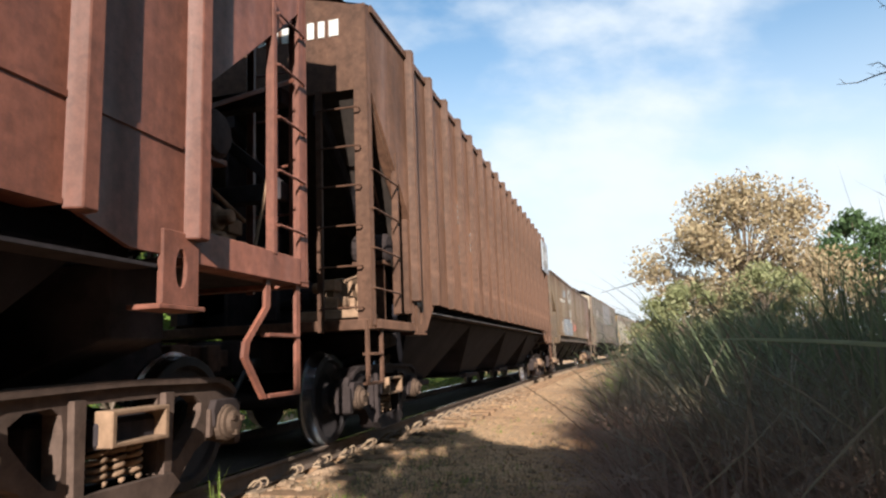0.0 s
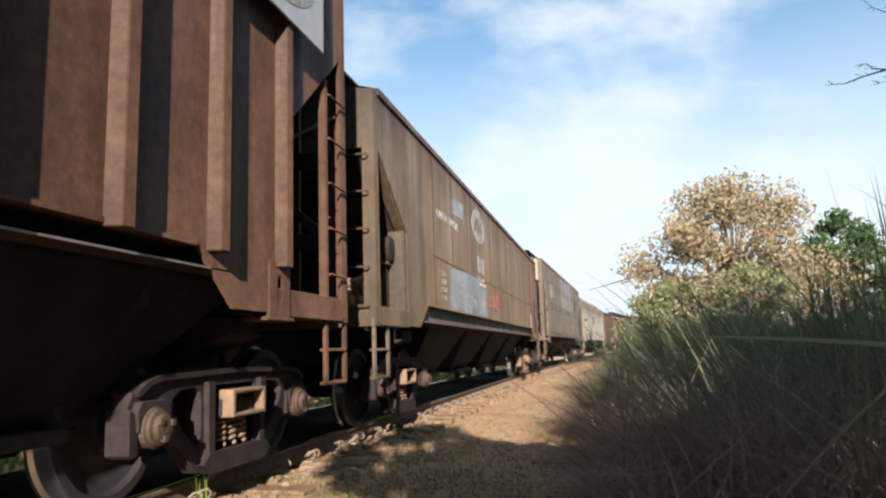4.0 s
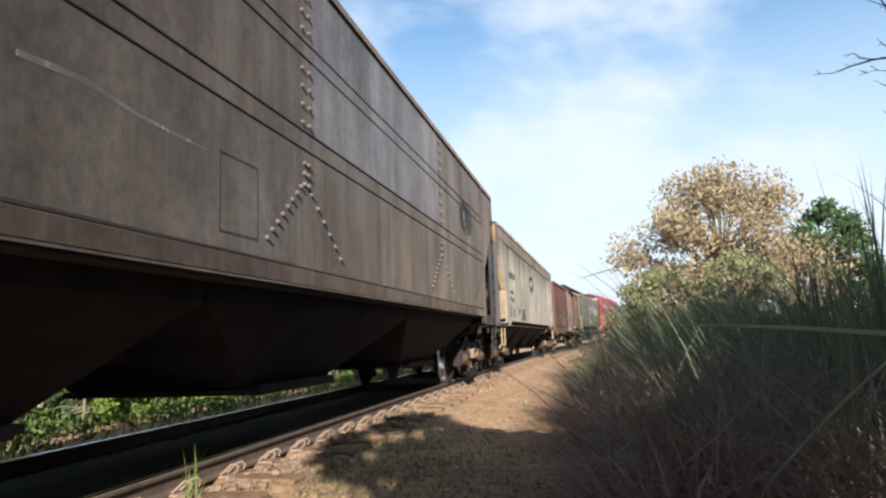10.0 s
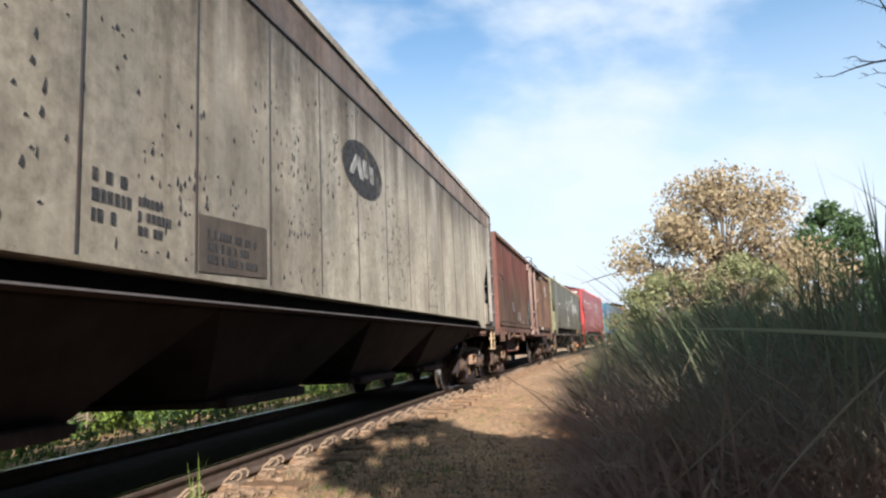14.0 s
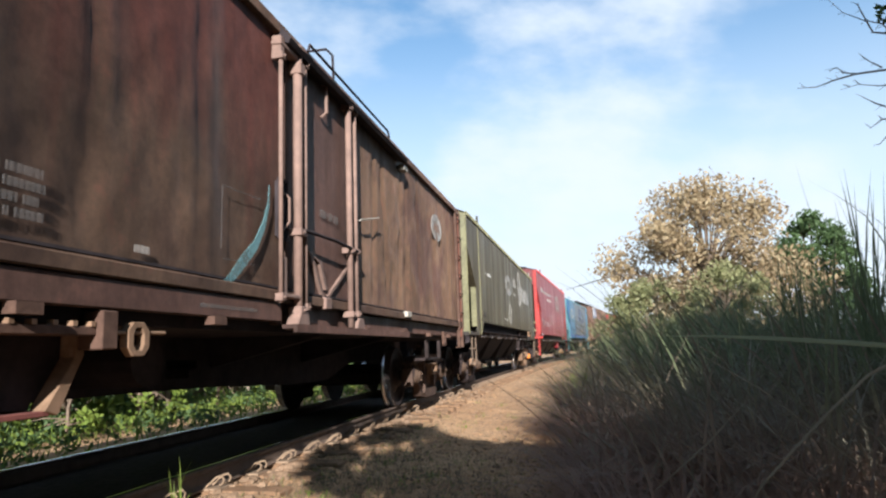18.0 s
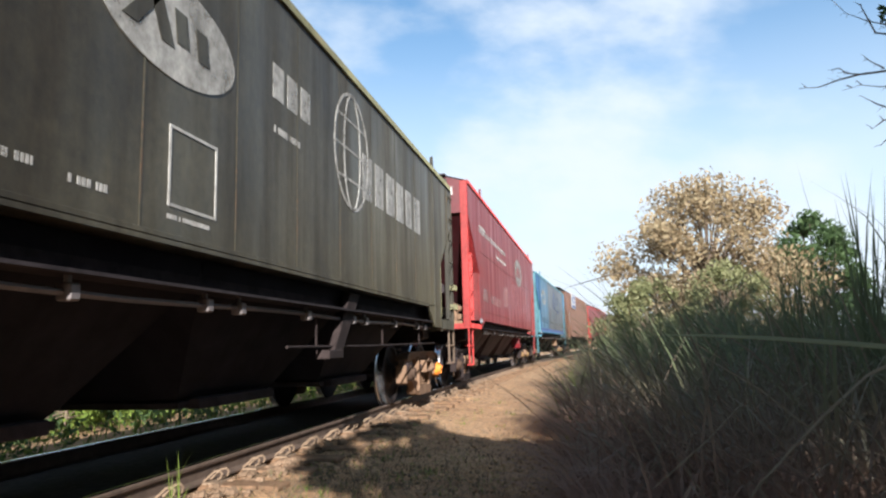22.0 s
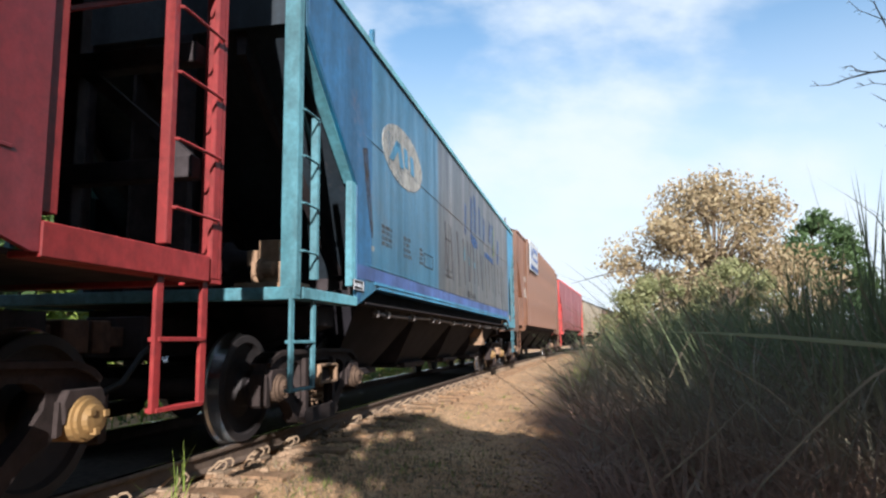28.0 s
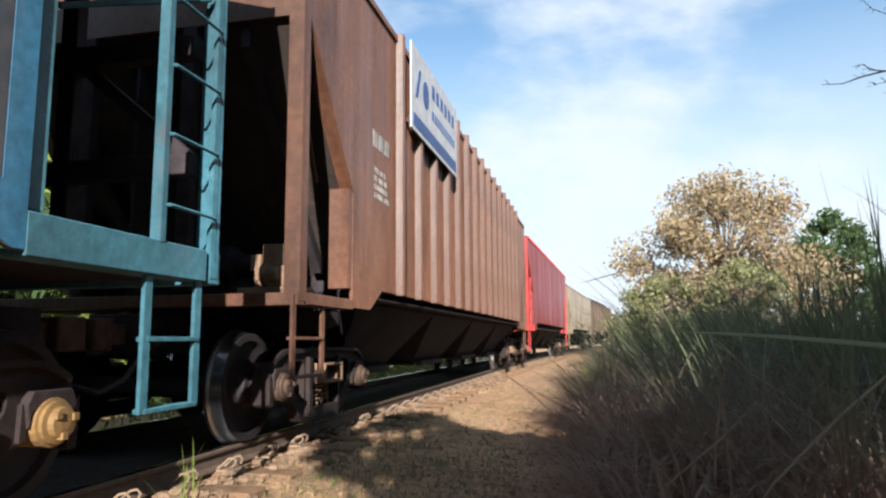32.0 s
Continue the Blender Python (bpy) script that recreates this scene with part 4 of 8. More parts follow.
        hop = part("hopper", s, sp["hopper_mat"] or HOPPER_BLACK, car)
        s = Shape().box(-0.86, 0.86, y - half - 0.04, y + half + 0.04, 0.41, 0.46).box(0.82, 0.94, y - half + 0.1, y + half - 0.1, 0.40, 0.48)
        part("outlet_gate", s, GRIME, hop, "", 0.008)
    part("centre_sill", Shape().box(-0.24, 0.24, -L / 2 + 0.4, L / 2 - 0.4, 0.72, 1.0), sp["under"], car)
    # Pale rod and clamps: their glints are put into the colour.
    if sp.get("pipe"):
        s = Shape()
        x = HALF - 0.10
        pz = sp["flange"] - 0.085
        s.tube([(x, y, pz + 0.012 * math.sin(y * 1.7)) for y in spread([(-c + 0.8, c - 0.6, 0.7)])], 0.017, 6)
        pipe = part("gate_rod", s, sp["pipe_mat"], car)
        clamp = Shape().box(x - 0.035, x + 0.045, -0.035, 0.035, pz - 0.045, pz + 0.035).box(x - 0.012, x + 0.012, -0.02, 0.02, pz, zb + lip - 0.2).mesh("rod_clamp", FLANGE, 0.008)
        y, k = -c + 0.9, 0
        while y < c - 0.4:
            part("rod_clamp", clamp, None, pipe, "pale clamp, its glint in the colour" if k == 0 else "", at=pose(0, y, 0))
            y, k = y + (0.42 if k % 3 == 0 else 1.15), k + 1


def new_car(name, sp, label):
    car = new(name)
    car.empty_display_size = 0.5
    tagged(car, label, "freight car", group="cars of the freight train")
    return car


def hopper_car(sp, label):
    car = new_car("hopper_car", sp, label)
    hopper_body(car, sp)
    for e in (-1, 1):
        add_end(car, sp, e)
    L = sp["L"]
    add_truck(car, -L / 2 + sp["trucks"][0], sp.get("front_frames", sp["frames"]), sp["caps"][:2])
    add_truck(car, L / 2 - sp["trucks"][1], sp["frames"], sp["caps"][2:])
    return car


def ribs(car, sp, first, pitch, count):
    """Pressed hat posts along both sides."""
    H, zb, mat = sp["H"], sp["zb"], sp["mat"]
    z0 = zb + sp["lip"] - 0.03
    y = 0.0
    me = Shape().prism([(-0.075, 0.0), (-0.045, 0.085), (0.045, 0.085), (0.075, 0.0)], z0, H + 0.05, "z")
    me = Shape().add([(b, a, c) for a, b, c in me.v], me.f).mesh("rib", mat, 0.006)
    for i in range(count):
        y = first + i * pitch
        part("rib", me, None, car, at=pose(HALF, y, 0))
        part("rib", me, None, car, at=pose(-HALF, y, 0, 0, 0, 180))


def seams(car, sp, first, pitch, count, wide=0.05, proud=0.008):
    """Welded joints between the side sheets."""
    H, zb, mat = sp["H"], sp["zb"], sp["mat"]
    me = Shape().prism([(-wide / 2, 0.0), (-wide / 3, proud), (wide / 3, proud), (wide / 2, 0.0)], zb + sp["lip"] + 0.01, H - 0.06, "z")
    me = Shape().add([(b, a, c) for a, b, c in me.v], me.f).mesh("seam", sp["seam_mat"] or mat)
    for i in range(count):
        part("seam", me, None, car, at=pose(HALF, first + i * pitch, 0))


def decal(car, name, shape, mat, label=""):
    ob = part(name, shape, mat, car, label)
    if name in ("stencil", "lettering", "red_stencil"):
        ob["kind"] = "stuff"
    return ob


def plate(poly, proud=0.006):
    return Shape().prism(poly, HALF + 0.001, HALF + proud)


def bars(y0, y1, z0, z1, rows, seed, proud=0.0035, gap=0.35):
    """Unreadable lines of lettering: broken bars."""
    rng = random.Random(seed)
    s = Shape()
    h = (z1 - z0) / rows
    for i in range(rows):
        y = y0
        end = y1 - rng.uniform(0, 0.35) * (y1 - y0)
        while y < end:
            w = rng.uniform(0.35, 0.75) * h * (1 - gap)
            s.box(HALF + 0.001, HALF + proud, y, min(y + w, y1), z0 + i * h, z0 + (i + 1 - gap) * h)
            y += w + (0.16 if rng.random() < 0.8 else 0.6) * h
    return s


def logo(car, y, z, ry, rz, base, mark, label, tilt=0.0):
    """The operator's round mark as plain shapes: a disc with three slanted bars."""
    disc = part("round_mark", plate(oval(y, z, ry, rz, 40), 0.007), base, car, label)
    for a, b, c, d in ((-0.62, -0.40, -0.30, 0.40), (-0.30, 0.40, -0.12, -0.40), (0.05, 0.40, 0.10, -0.25), (0.38, 0.32, 0.43, -0.32)):
        w = 0.09 * ry
        part("mark_bar", Shape().prism([(y + a * ry - w, z + b * rz), (y + a * ry + w, z + b * rz), (y + c * ry + w, z + d * rz), (y + c * ry - w, z + d * rz)], HALF + 0.007, HALF + 0.011), mark, disc)


CARS = []


def couple(car, sf, sr):
    CARS.append((car, (sf + sr) / 2, sr - sf))


def spec(sf, sr, H, mat, trim, **kw):
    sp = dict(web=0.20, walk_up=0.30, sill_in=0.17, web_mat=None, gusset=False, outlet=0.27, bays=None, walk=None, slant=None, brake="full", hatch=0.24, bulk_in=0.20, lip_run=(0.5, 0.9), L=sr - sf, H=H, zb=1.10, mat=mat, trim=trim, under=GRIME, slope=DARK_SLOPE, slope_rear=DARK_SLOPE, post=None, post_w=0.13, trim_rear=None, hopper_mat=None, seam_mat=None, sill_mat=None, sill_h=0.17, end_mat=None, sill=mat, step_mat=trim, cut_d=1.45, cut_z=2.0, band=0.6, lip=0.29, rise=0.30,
              flange=1.175, dark_flange=False, end_ladder=(True, True), trucks=(1.35, 1.35), frames="dark", caps=("plain",) * 4, pipe=False, pipe_mat=FLANGE,
              ladders=((1.75, 0.72, 4, 2.4, 6), (2.3, 0.42, 6, 2.4, 6)), steps=((0.10, 0.5, 0.42, 2, 0.0), (0.06, 0.46, 0.42, 2, 0.0)))
    sp.update(kw)
    return sp

# ---- the train, car by car ----
SALMON = weathered("salmon_brown_paint", (0.165, 0.062, 0.041), (0.089, 0.036, 0.026), streak=0.5, rusty=0.2, seed=1.0)
BROWN = weathered("brown_paint", (0.100, 0.053, 0.035), (0.060, 0.033, 0.024), rust=(0.085, 0.036, 0.018), streak=0.5, rusty=0.25, seed=2.3, gloss=0.12)
OLIVE = weathered("olive_brown_paint", (0.094, 0.065, 0.039), (0.055, 0.034, 0.022), rust=(0.078, 0.032, 0.016), streak=0.5, rusty=0.7, seed=3.1, faded=(0.080, 0.042, 0.026), split=5.0, top=(3.45, 0.6, (0.050, 0.026, 0.015)), drip=0.6, coat=0.03)
GREYCAR = weathered("dull_grey_paint", (0.074, 0.060, 0.050), (0.040, 0.030, 0.025), rust=(0.048, 0.028, 0.018), streak=0.6, rusty=0.5, seed=4.7, faded=(0.088, 0.073, 0.058), rough=0.55, gloss=0.3, coat=0.05)
WHITECAR = weathered("dirty_white_paint", (0.336, 0.303, 0.243), (0.150, 0.123, 0.089), rust=(0.076, 0.047, 0.028), streak=0.4, rusty=0.45, seed=5.9, top=(3.2, 0.9, (0.063, 0.046, 0.032)), drip=0.35, coat=0.05, chalk=0.35)
MAROON = weathered("maroon_sheeting", (0.070, 0.039, 0.031), (0.042, 0.026, 0.022), rust=(0.095, 0.032, 0.024), streak=0.45, rusty=0.4, seed=6.2, rough=0.6, faded=(0.105, 0.066, 0.042), drip=0.2, gloss=0.25)
OLIVE_SHEET = weathered("olive_brown_stained_sheeting", (0.043, 0.025, 0.018), (0.024, 0.016, 0.013), rust=(0.059, 0.021, 0.016), streak=0.22, rusty=0.25, wave=0.4, seed=6.9, rough=0.6, faded=(0.056, 0.035, 0.024), top=(2.75, 1.0, (0.067, 0.022, 0.018)), drip=0.08, gloss=0.25)
DOOR_BROWN = weathered("brown_door_paint", (0.057, 0.031, 0.025), (0.034, 0.022, 0.018), rust=(0.076, 0.030, 0.023), streak=0.5, rusty=0.3, seed=7.2, rough=0.6, drip=0.3, gloss=0.25)
ROD_BROWN = plain("dusty_rod_paint", (0.185, 0.118, 0.094), 0.8, 0.0, 0.3, 6, 0.2)
GREENCAR = weathered("dark_olive_green_paint", (0.041, 0.035, 0.020), (0.023, 0.018, 0.012), rust=(0.029, 0.020, 0.012), streak=0.7, rusty=0.25, seed=7.7, faded=(0.046, 0.041, 0.025), drip=0.4, rough=0.40, gloss=0.35, coat=0.03)
REDCAR = weathered("red_paint", (0.159, 0.013, 0.016), (0.096, 0.013, 0.016), rust=(0.105, 0.019, 0.018), streak=0.4, rusty=0.1, seed=8.4, drip=0.2, faded=(0.150, 0.016, 0.021), rough=0.38, gloss=0.4, blotch=0.40, coat=0.12, chalk=0.6)
BLUECAR = weathered("faded_blue_paint", (0.011, 0.100, 0.190), (0.018, 0.055, 0.089), rust=(0.068, 0.052, 0.041), streak=0.6, rusty=0.35, seed=9.6, faded=(0.064, 0.059, 0.064), split=-2.72, rough=0.38, gloss=0.45, wave=0.4, blotch=0.6, coat=0.2, chalk=0.45)
TEAL = weathered("teal_trim_paint", (0.07, 0.20, 0.25), (0.07, 0.12, 0.14), streak=0.35, rusty=0.2, seed=9.9)
RUSSET = weathered("russet_paint", (0.114, 0.050, 0.029), (0.071, 0.036, 0.023), streak=0.35, rusty=0.15, seed=10.2, coat=0.12)
TANCAR = weathered("tan_paint", (0.190, 0.153, 0.105), (0.116, 0.089, 0.063), streak=0.5, rusty=0.3, seed=11.8, coat=0.25)
TEAL_BLUE = weathered("bright_blue_paint", (0.027, 0.132, 0.240), (0.060, 0.102, 0.132), streak=0.4, rusty=0.2, seed=16.0)
WHITE_TRIM = weathered("grey_white_trim", (0.240, 0.222, 0.192), (0.132, 0.114, 0.096), streak=0.5, rusty=0.4, seed=16.4)
GREEN_TRIM = weathered("pale_olive_trim", (0.194, 0.191, 0.101), (0.108, 0.104, 0.061), streak=0.45, rusty=0.3, seed=16.8)
RED_TRIM = weathered("bright_red_trim", (0.464, 0.042, 0.038), (0.297, 0.038, 0.038), rust=(0.278, 0.055, 0.046), streak=0.3, rusty=0.1, seed=17.2)
RED_CORNER = weathered("rust_red_post", (0.143, 0.044, 0.027), (0.084, 0.034, 0.023), streak=0.4, rusty=0.2, seed=17.6)
PALE_TRIM = weathered("dusty_pale_trim", (0.123, 0.087, 0.061), (0.076, 0.056, 0.041), streak=0.4, rusty=0.3, seed=12.4)
GREY_PATCH = weathered("grey_blue_patch_paint", (0.107, 0.118, 0.136), (0.078, 0.078, 0.078), streak=0.4, rusty=0.15, seed=13.3)


CREAM = weathered("cream_end_paint", (0.375, 0.330, 0.255), (0.225, 0.188, 0.135), streak=0.5, rusty=0.4, seed=19.1)
# Dark sills, seams and plates; as rear trim it holds the end's shade.
DARK_BROWN_TRIM = weathered("dark_brown_trim", (0.024, 0.019, 0.016), (0.016, 0.013, 0.011), streak=0.5, rusty=0.3, seed=19.5)
GREY_POST = weathered("dull_grey_post", (0.055, 0.052, 0.052), (0.034, 0.032, 0.029), streak=0.5, rusty=0.4, seed=19.8)
# Pale olive trim darkened for the shaded rear end; also seams.
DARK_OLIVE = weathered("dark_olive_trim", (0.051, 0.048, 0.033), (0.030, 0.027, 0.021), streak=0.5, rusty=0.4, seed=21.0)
# Blue car's slope and end panel: the end's shade is in the colour.
SHADED_BLUE = weathered("shaded_blue_sheet", (0.017, 0.028, 0.041), (0.017, 0.017, 0.019), streak=0.5, rusty=0.2, seed=21.5, rough=0.8)
# Red hopper paint, darkened for the shade under the car.
UNDER_RED = weathered("dark_red_hopper", (0.042, 0.018, 0.020), (0.024, 0.017, 0.017), streak=0.5, rusty=0.2, seed=21.9, rough=0.8)
SILL_GREY = weathered("dusty_sill_paint", (0.058, 0.044, 0.035), (0.034, 0.026, 0.021), streak=0.4, rusty=0.4, seed=22.4, gloss=0.2)
# Teal trim copy for the rear end, its shade put into the colour.
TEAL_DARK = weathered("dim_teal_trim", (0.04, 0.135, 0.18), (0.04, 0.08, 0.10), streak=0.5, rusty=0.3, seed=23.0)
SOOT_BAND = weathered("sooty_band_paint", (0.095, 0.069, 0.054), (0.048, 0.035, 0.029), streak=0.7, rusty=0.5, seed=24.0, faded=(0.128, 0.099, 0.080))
# Red trim copy darkened for the shaded rear end; also the bulkhead.
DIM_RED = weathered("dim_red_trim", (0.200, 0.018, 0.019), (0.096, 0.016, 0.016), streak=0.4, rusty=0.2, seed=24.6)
OCHRE_END = weathered("ochre_stained_paint", (0.383, 0.287, 0.167), (0.218, 0.153, 0.095), streak=0.6, rusty=0.5, seed=25.1)
# Box car end: maroon darkened, the gap's shade put into the colour.
SHADED_MAROON = weathered("shaded_maroon_end", (0.044, 0.021, 0.018), (0.024, 0.016, 0.014), rust=(0.072, 0.024, 0.016), streak=0.6, rusty=0.3, seed=26.0)
PALE_GREY_TAB = plain("pale_tab_paint", (0.34, 0.31, 0.26), 0.7, 0, 0.3, 8, 0.2)
# Red slope sheet darkened; the shadow of the car ahead is in the colour.
SHADED_RED = weathered("shaded_red_sheet", (0.029, 0.005, 0.007), (0.014, 0.005, 0.005), streak=0.5, rusty=0.1, seed=20.2)
BLUE_BAND = weathered("deep_blue_band_paint", (0.029, 0.058, 0.166), (0.058, 0.064, 0.102), streak=0.4, rusty=0.15, seed=14.1)
YELLOW_PAINT = weathered("faded_yellow_paint", (0.44, 0.26, 0.055), (0.217, 0.149, 0.068), streak=0.4, rusty=0.3, seed=14.8)
RED_STENCIL = plain("faded_red_stencil", (0.28, 0.085, 0.065), 0.7, 0, 0.3, 12, 0.1)


def outline_box(y0, y1, z0, z1, w=0.018):
    s = Shape()
    a, b = HALF + 0.001, HALF + 0.006
    return s.box(a, b, y0, y1, z0, z0 + w).box(a, b, y0, y1, z1 - w, z1).box(a, b, y0, y0 + w, z0 + w, z1 - w).box(a, b, y1 - w, y1, z0 + w, z1 - w)


def horizontal_seam(car, mat, y0, y1, z, w=0.035, proud=0.010):
    part("seam", Shape().prism([(HALF, z - w / 2), (HALF + proud, z - w / 2 + 0.004), (HALF + proud, z + w / 2), (HALF, z + w / 2 + 0.004)], y0, y1, "y"), mat, car)


def letter_bars(y0, y1, z0, z1, n, seed):
    """Large worn lettering as plain blocks of its size."""
    rng = random.Random(seed)
    s = Shape()
    w = (y1 - y0) / n
    for i in range(n):
        y = y0 + i * w
        s.box(HALF + 0.001, HALF + 0.0035, y, y + w * rng.uniform(0.66, 0.78), z0, z1)
    return s


def end_number(car, sp, mat, e, seed):
    """Fleet number high on the end panel, as bars."""
    rng = random.Random(seed)
    y = e * (sp["L"] / 2 - 0.035)
    x, z = 0.22, sp["H"] - 0.30
    for i in range(8):
        w = rng.uniform(0.07, 0.11)
        part("number_bar", Shape().box(x, x + w, y - 0.004, y + 0.004, z, z + 0.17), mat, car, "painted number bar")
        x += w + 0.045


def sign_board(car, y0, y1, z0, z1, face, label):
    ob = part("sign_board", Shape().box(HALF + 0.095, HALF + 0.112, y0, y1, z0, z1), face, car, label, 0.004)
    part("board_bracket", Shape().box(HALF + 0.0, HALF + 0.095, y0 + 0.1, y0 + 0.16, z0 + 0.1, z0 + 0.16).box(HALF, HALF + 0.095, y1 - 0.16, y1 - 0.1, z1 - 0.2, z1 - 0.14), ROSTED, ob)
    return ob


def rivet_rows(car, mat, rows):
    """Domed rivets along lines: each (y0, z0, y1, z1, pitch)."""
    s = Shape()
    for y0, z0, y1, z1, pitch in rows:
        n = max(1, round(math.hypot(y1 - y0, z1 - z0) / pitch))
        for i in range(n + 1):
            y, z = y0 + (y1 - y0) * i / n, z0 + (z1 - z0) * i / n
            v = [(HALF, y + 0.019 * math.cos(k * math.pi / 3), z + 0.019 * math.sin(k * math.pi / 3)) for k in range(6)]
            v += [(HALF + 0.027, y + 0.012 * math.cos(k * math.pi / 3), z + 0.013 * math.sin(k * math.pi / 3)) for k in range(6)]
            s.add(v, [(k, (k + 1) % 6, 6 + (k + 1) % 6, 6 + k) for k in range(6)] + [tuple(range(6, 12))])
    ob = part("rivets", s, mat, car)
    ob["kind"] = "stuff"


DULL_RED_RIM = plain("dull_red_rim_paint", (0.16, 0.05, 0.04), 0.8, 0, 0.4, 8, 0.3)
RIVET = plain("worn_rivets", (0.125, 0.102, 0.085), 0.55, 0.2, 0.3, 9, 0.1)
SEAM_LINE = plain("dark_seam_line", (0.035, 0.03, 0.028), 0.9, 0, 0.3, 6, 0.1)
# Lower patch of the grey side: shade put into the colour.
SHADY_GREY = weathered("shaded_brown_grey_paint", (0.068, 0.058, 0.050), (0.039, 0.031, 0.026), rust=(0.055, 0.040, 0.031), streak=0.4, rusty=0.4, seed=24.1, faded=(0.083, 0.070, 0.059), rough=0.55, gloss=0.3)
# Upper patch of the grey side: a bluish reflection put into the colour.
SHEEN_GREY = weathered("sheen_grey_paint", (0.095, 0.089, 0.093), (0.056, 0.049, 0.045), rust=(0.068, 0.050, 0.041), streak=0.45, rusty=0.3, seed=25.3, faded=(0.104, 0.095, 0.095), rough=0.5, gloss=0.35, coat=0.1)
SPRAY_BLUE = worn("smeared_blue_spray", (0.05, 0.16, 0.42), 0.42)
SPRAY_CYAN = worn("pale_cyan_paint", (0.12, 0.42, 0.56), 0.62)
SPRAY_LIME = worn("yellow_green_paint", (0.34, 0.42, 0.06), 0.50)
OLD_PINK = worn("pale_pink_ghost_lettering", (0.58, 0.28, 0.29), 0.42)
OLD_GREY = worn("pale_grey_ghost_lettering", (0.105, 0.118, 0.138), 0.26)
DEEP_BLUE = weathered("deep_blue_paint", (0.010, 0.069, 0.164), (0.022, 0.052, 0.086), streak=0.4, rusty=0.2, seed=27.0, gloss=0.5)


def word(car, text, y, z, size, mat, width=None, look_of="worn white painted words"):
    """Readable lettering on the side."""
    cu = bpy.data.curves.new("word", "FONT")
    cu.body, cu.size, cu.extrude = text, size, 0.002
    ob = new("word", cu)
    dg = bpy.context.evaluated_depsgraph_get()
    me = bpy.data.meshes.new_from_object(ob.evaluated_get(dg))
    bpy.data.objects.remove(ob)
    me.materials.append(mat)
    if width:
        k = width / max(v.co.x for v in me.vertices)
        me.transform(Matrix.Diagonal((k, 1, 1, 1)))
    part("word", me, None, car, look_of, at=Matrix.Translation((HALF + 0.004, y, z)) @ Matrix(((0, 0, 1, 0), (1, 0, 0, 0), (0, 1, 0, 0), (0, 0, 0, 1))))["kind"] = "stuff"


def name_plate(car, y0, y1, z0, z1, seed):
    """Pale rim and unreadable letters on the maker's plate."""
    decal(car, "stencil", outline_box(y0, y1, z0, z1, 0.010).add([], []), GREY_SIGN).location.x = 0.012
    decal(car, "stencil", bars(y0 + 0.03, y1 - 0.03, z0 + 0.03, z1 - 0.03, 1, seed, 0.006, 0.1), GREY_SIGN).location.x = 0.012


def old_letters(car, y0, y1, z0, z1, n, mat, seed):
    """Ghosts of painted-out letters: slanted strokes that hang on the side."""
    rng = random.Random(seed)
    s = Shape()
    w = (y1 - y0) / n
    for i in range(n):
        y = y0 + i * w + rng.uniform(-0.05, 0.05)
        k = 0.34 * w
        top, low = z1 + rng.uniform(-0.1, 0.05), z0 + rng.uniform(-0.05, 0.25)
        s.prism([(y, top), (y + 0.22 * w, top), (y + k + 0.2 * w, low), (y + k, low)], HALF + 0.001, HALF + 0.003)
        if rng.random() < 0.3:
            s.prism([(y + 0.62 * w, top), (y + 0.74 * w, top), (y + k + 0.2 * w, low), (y + k + 0.06 * w, low)], HALF + 0.0035, HALF + 0.005)
    decal(car, "lettering", s, mat, "ghost of old painted-out lettering")


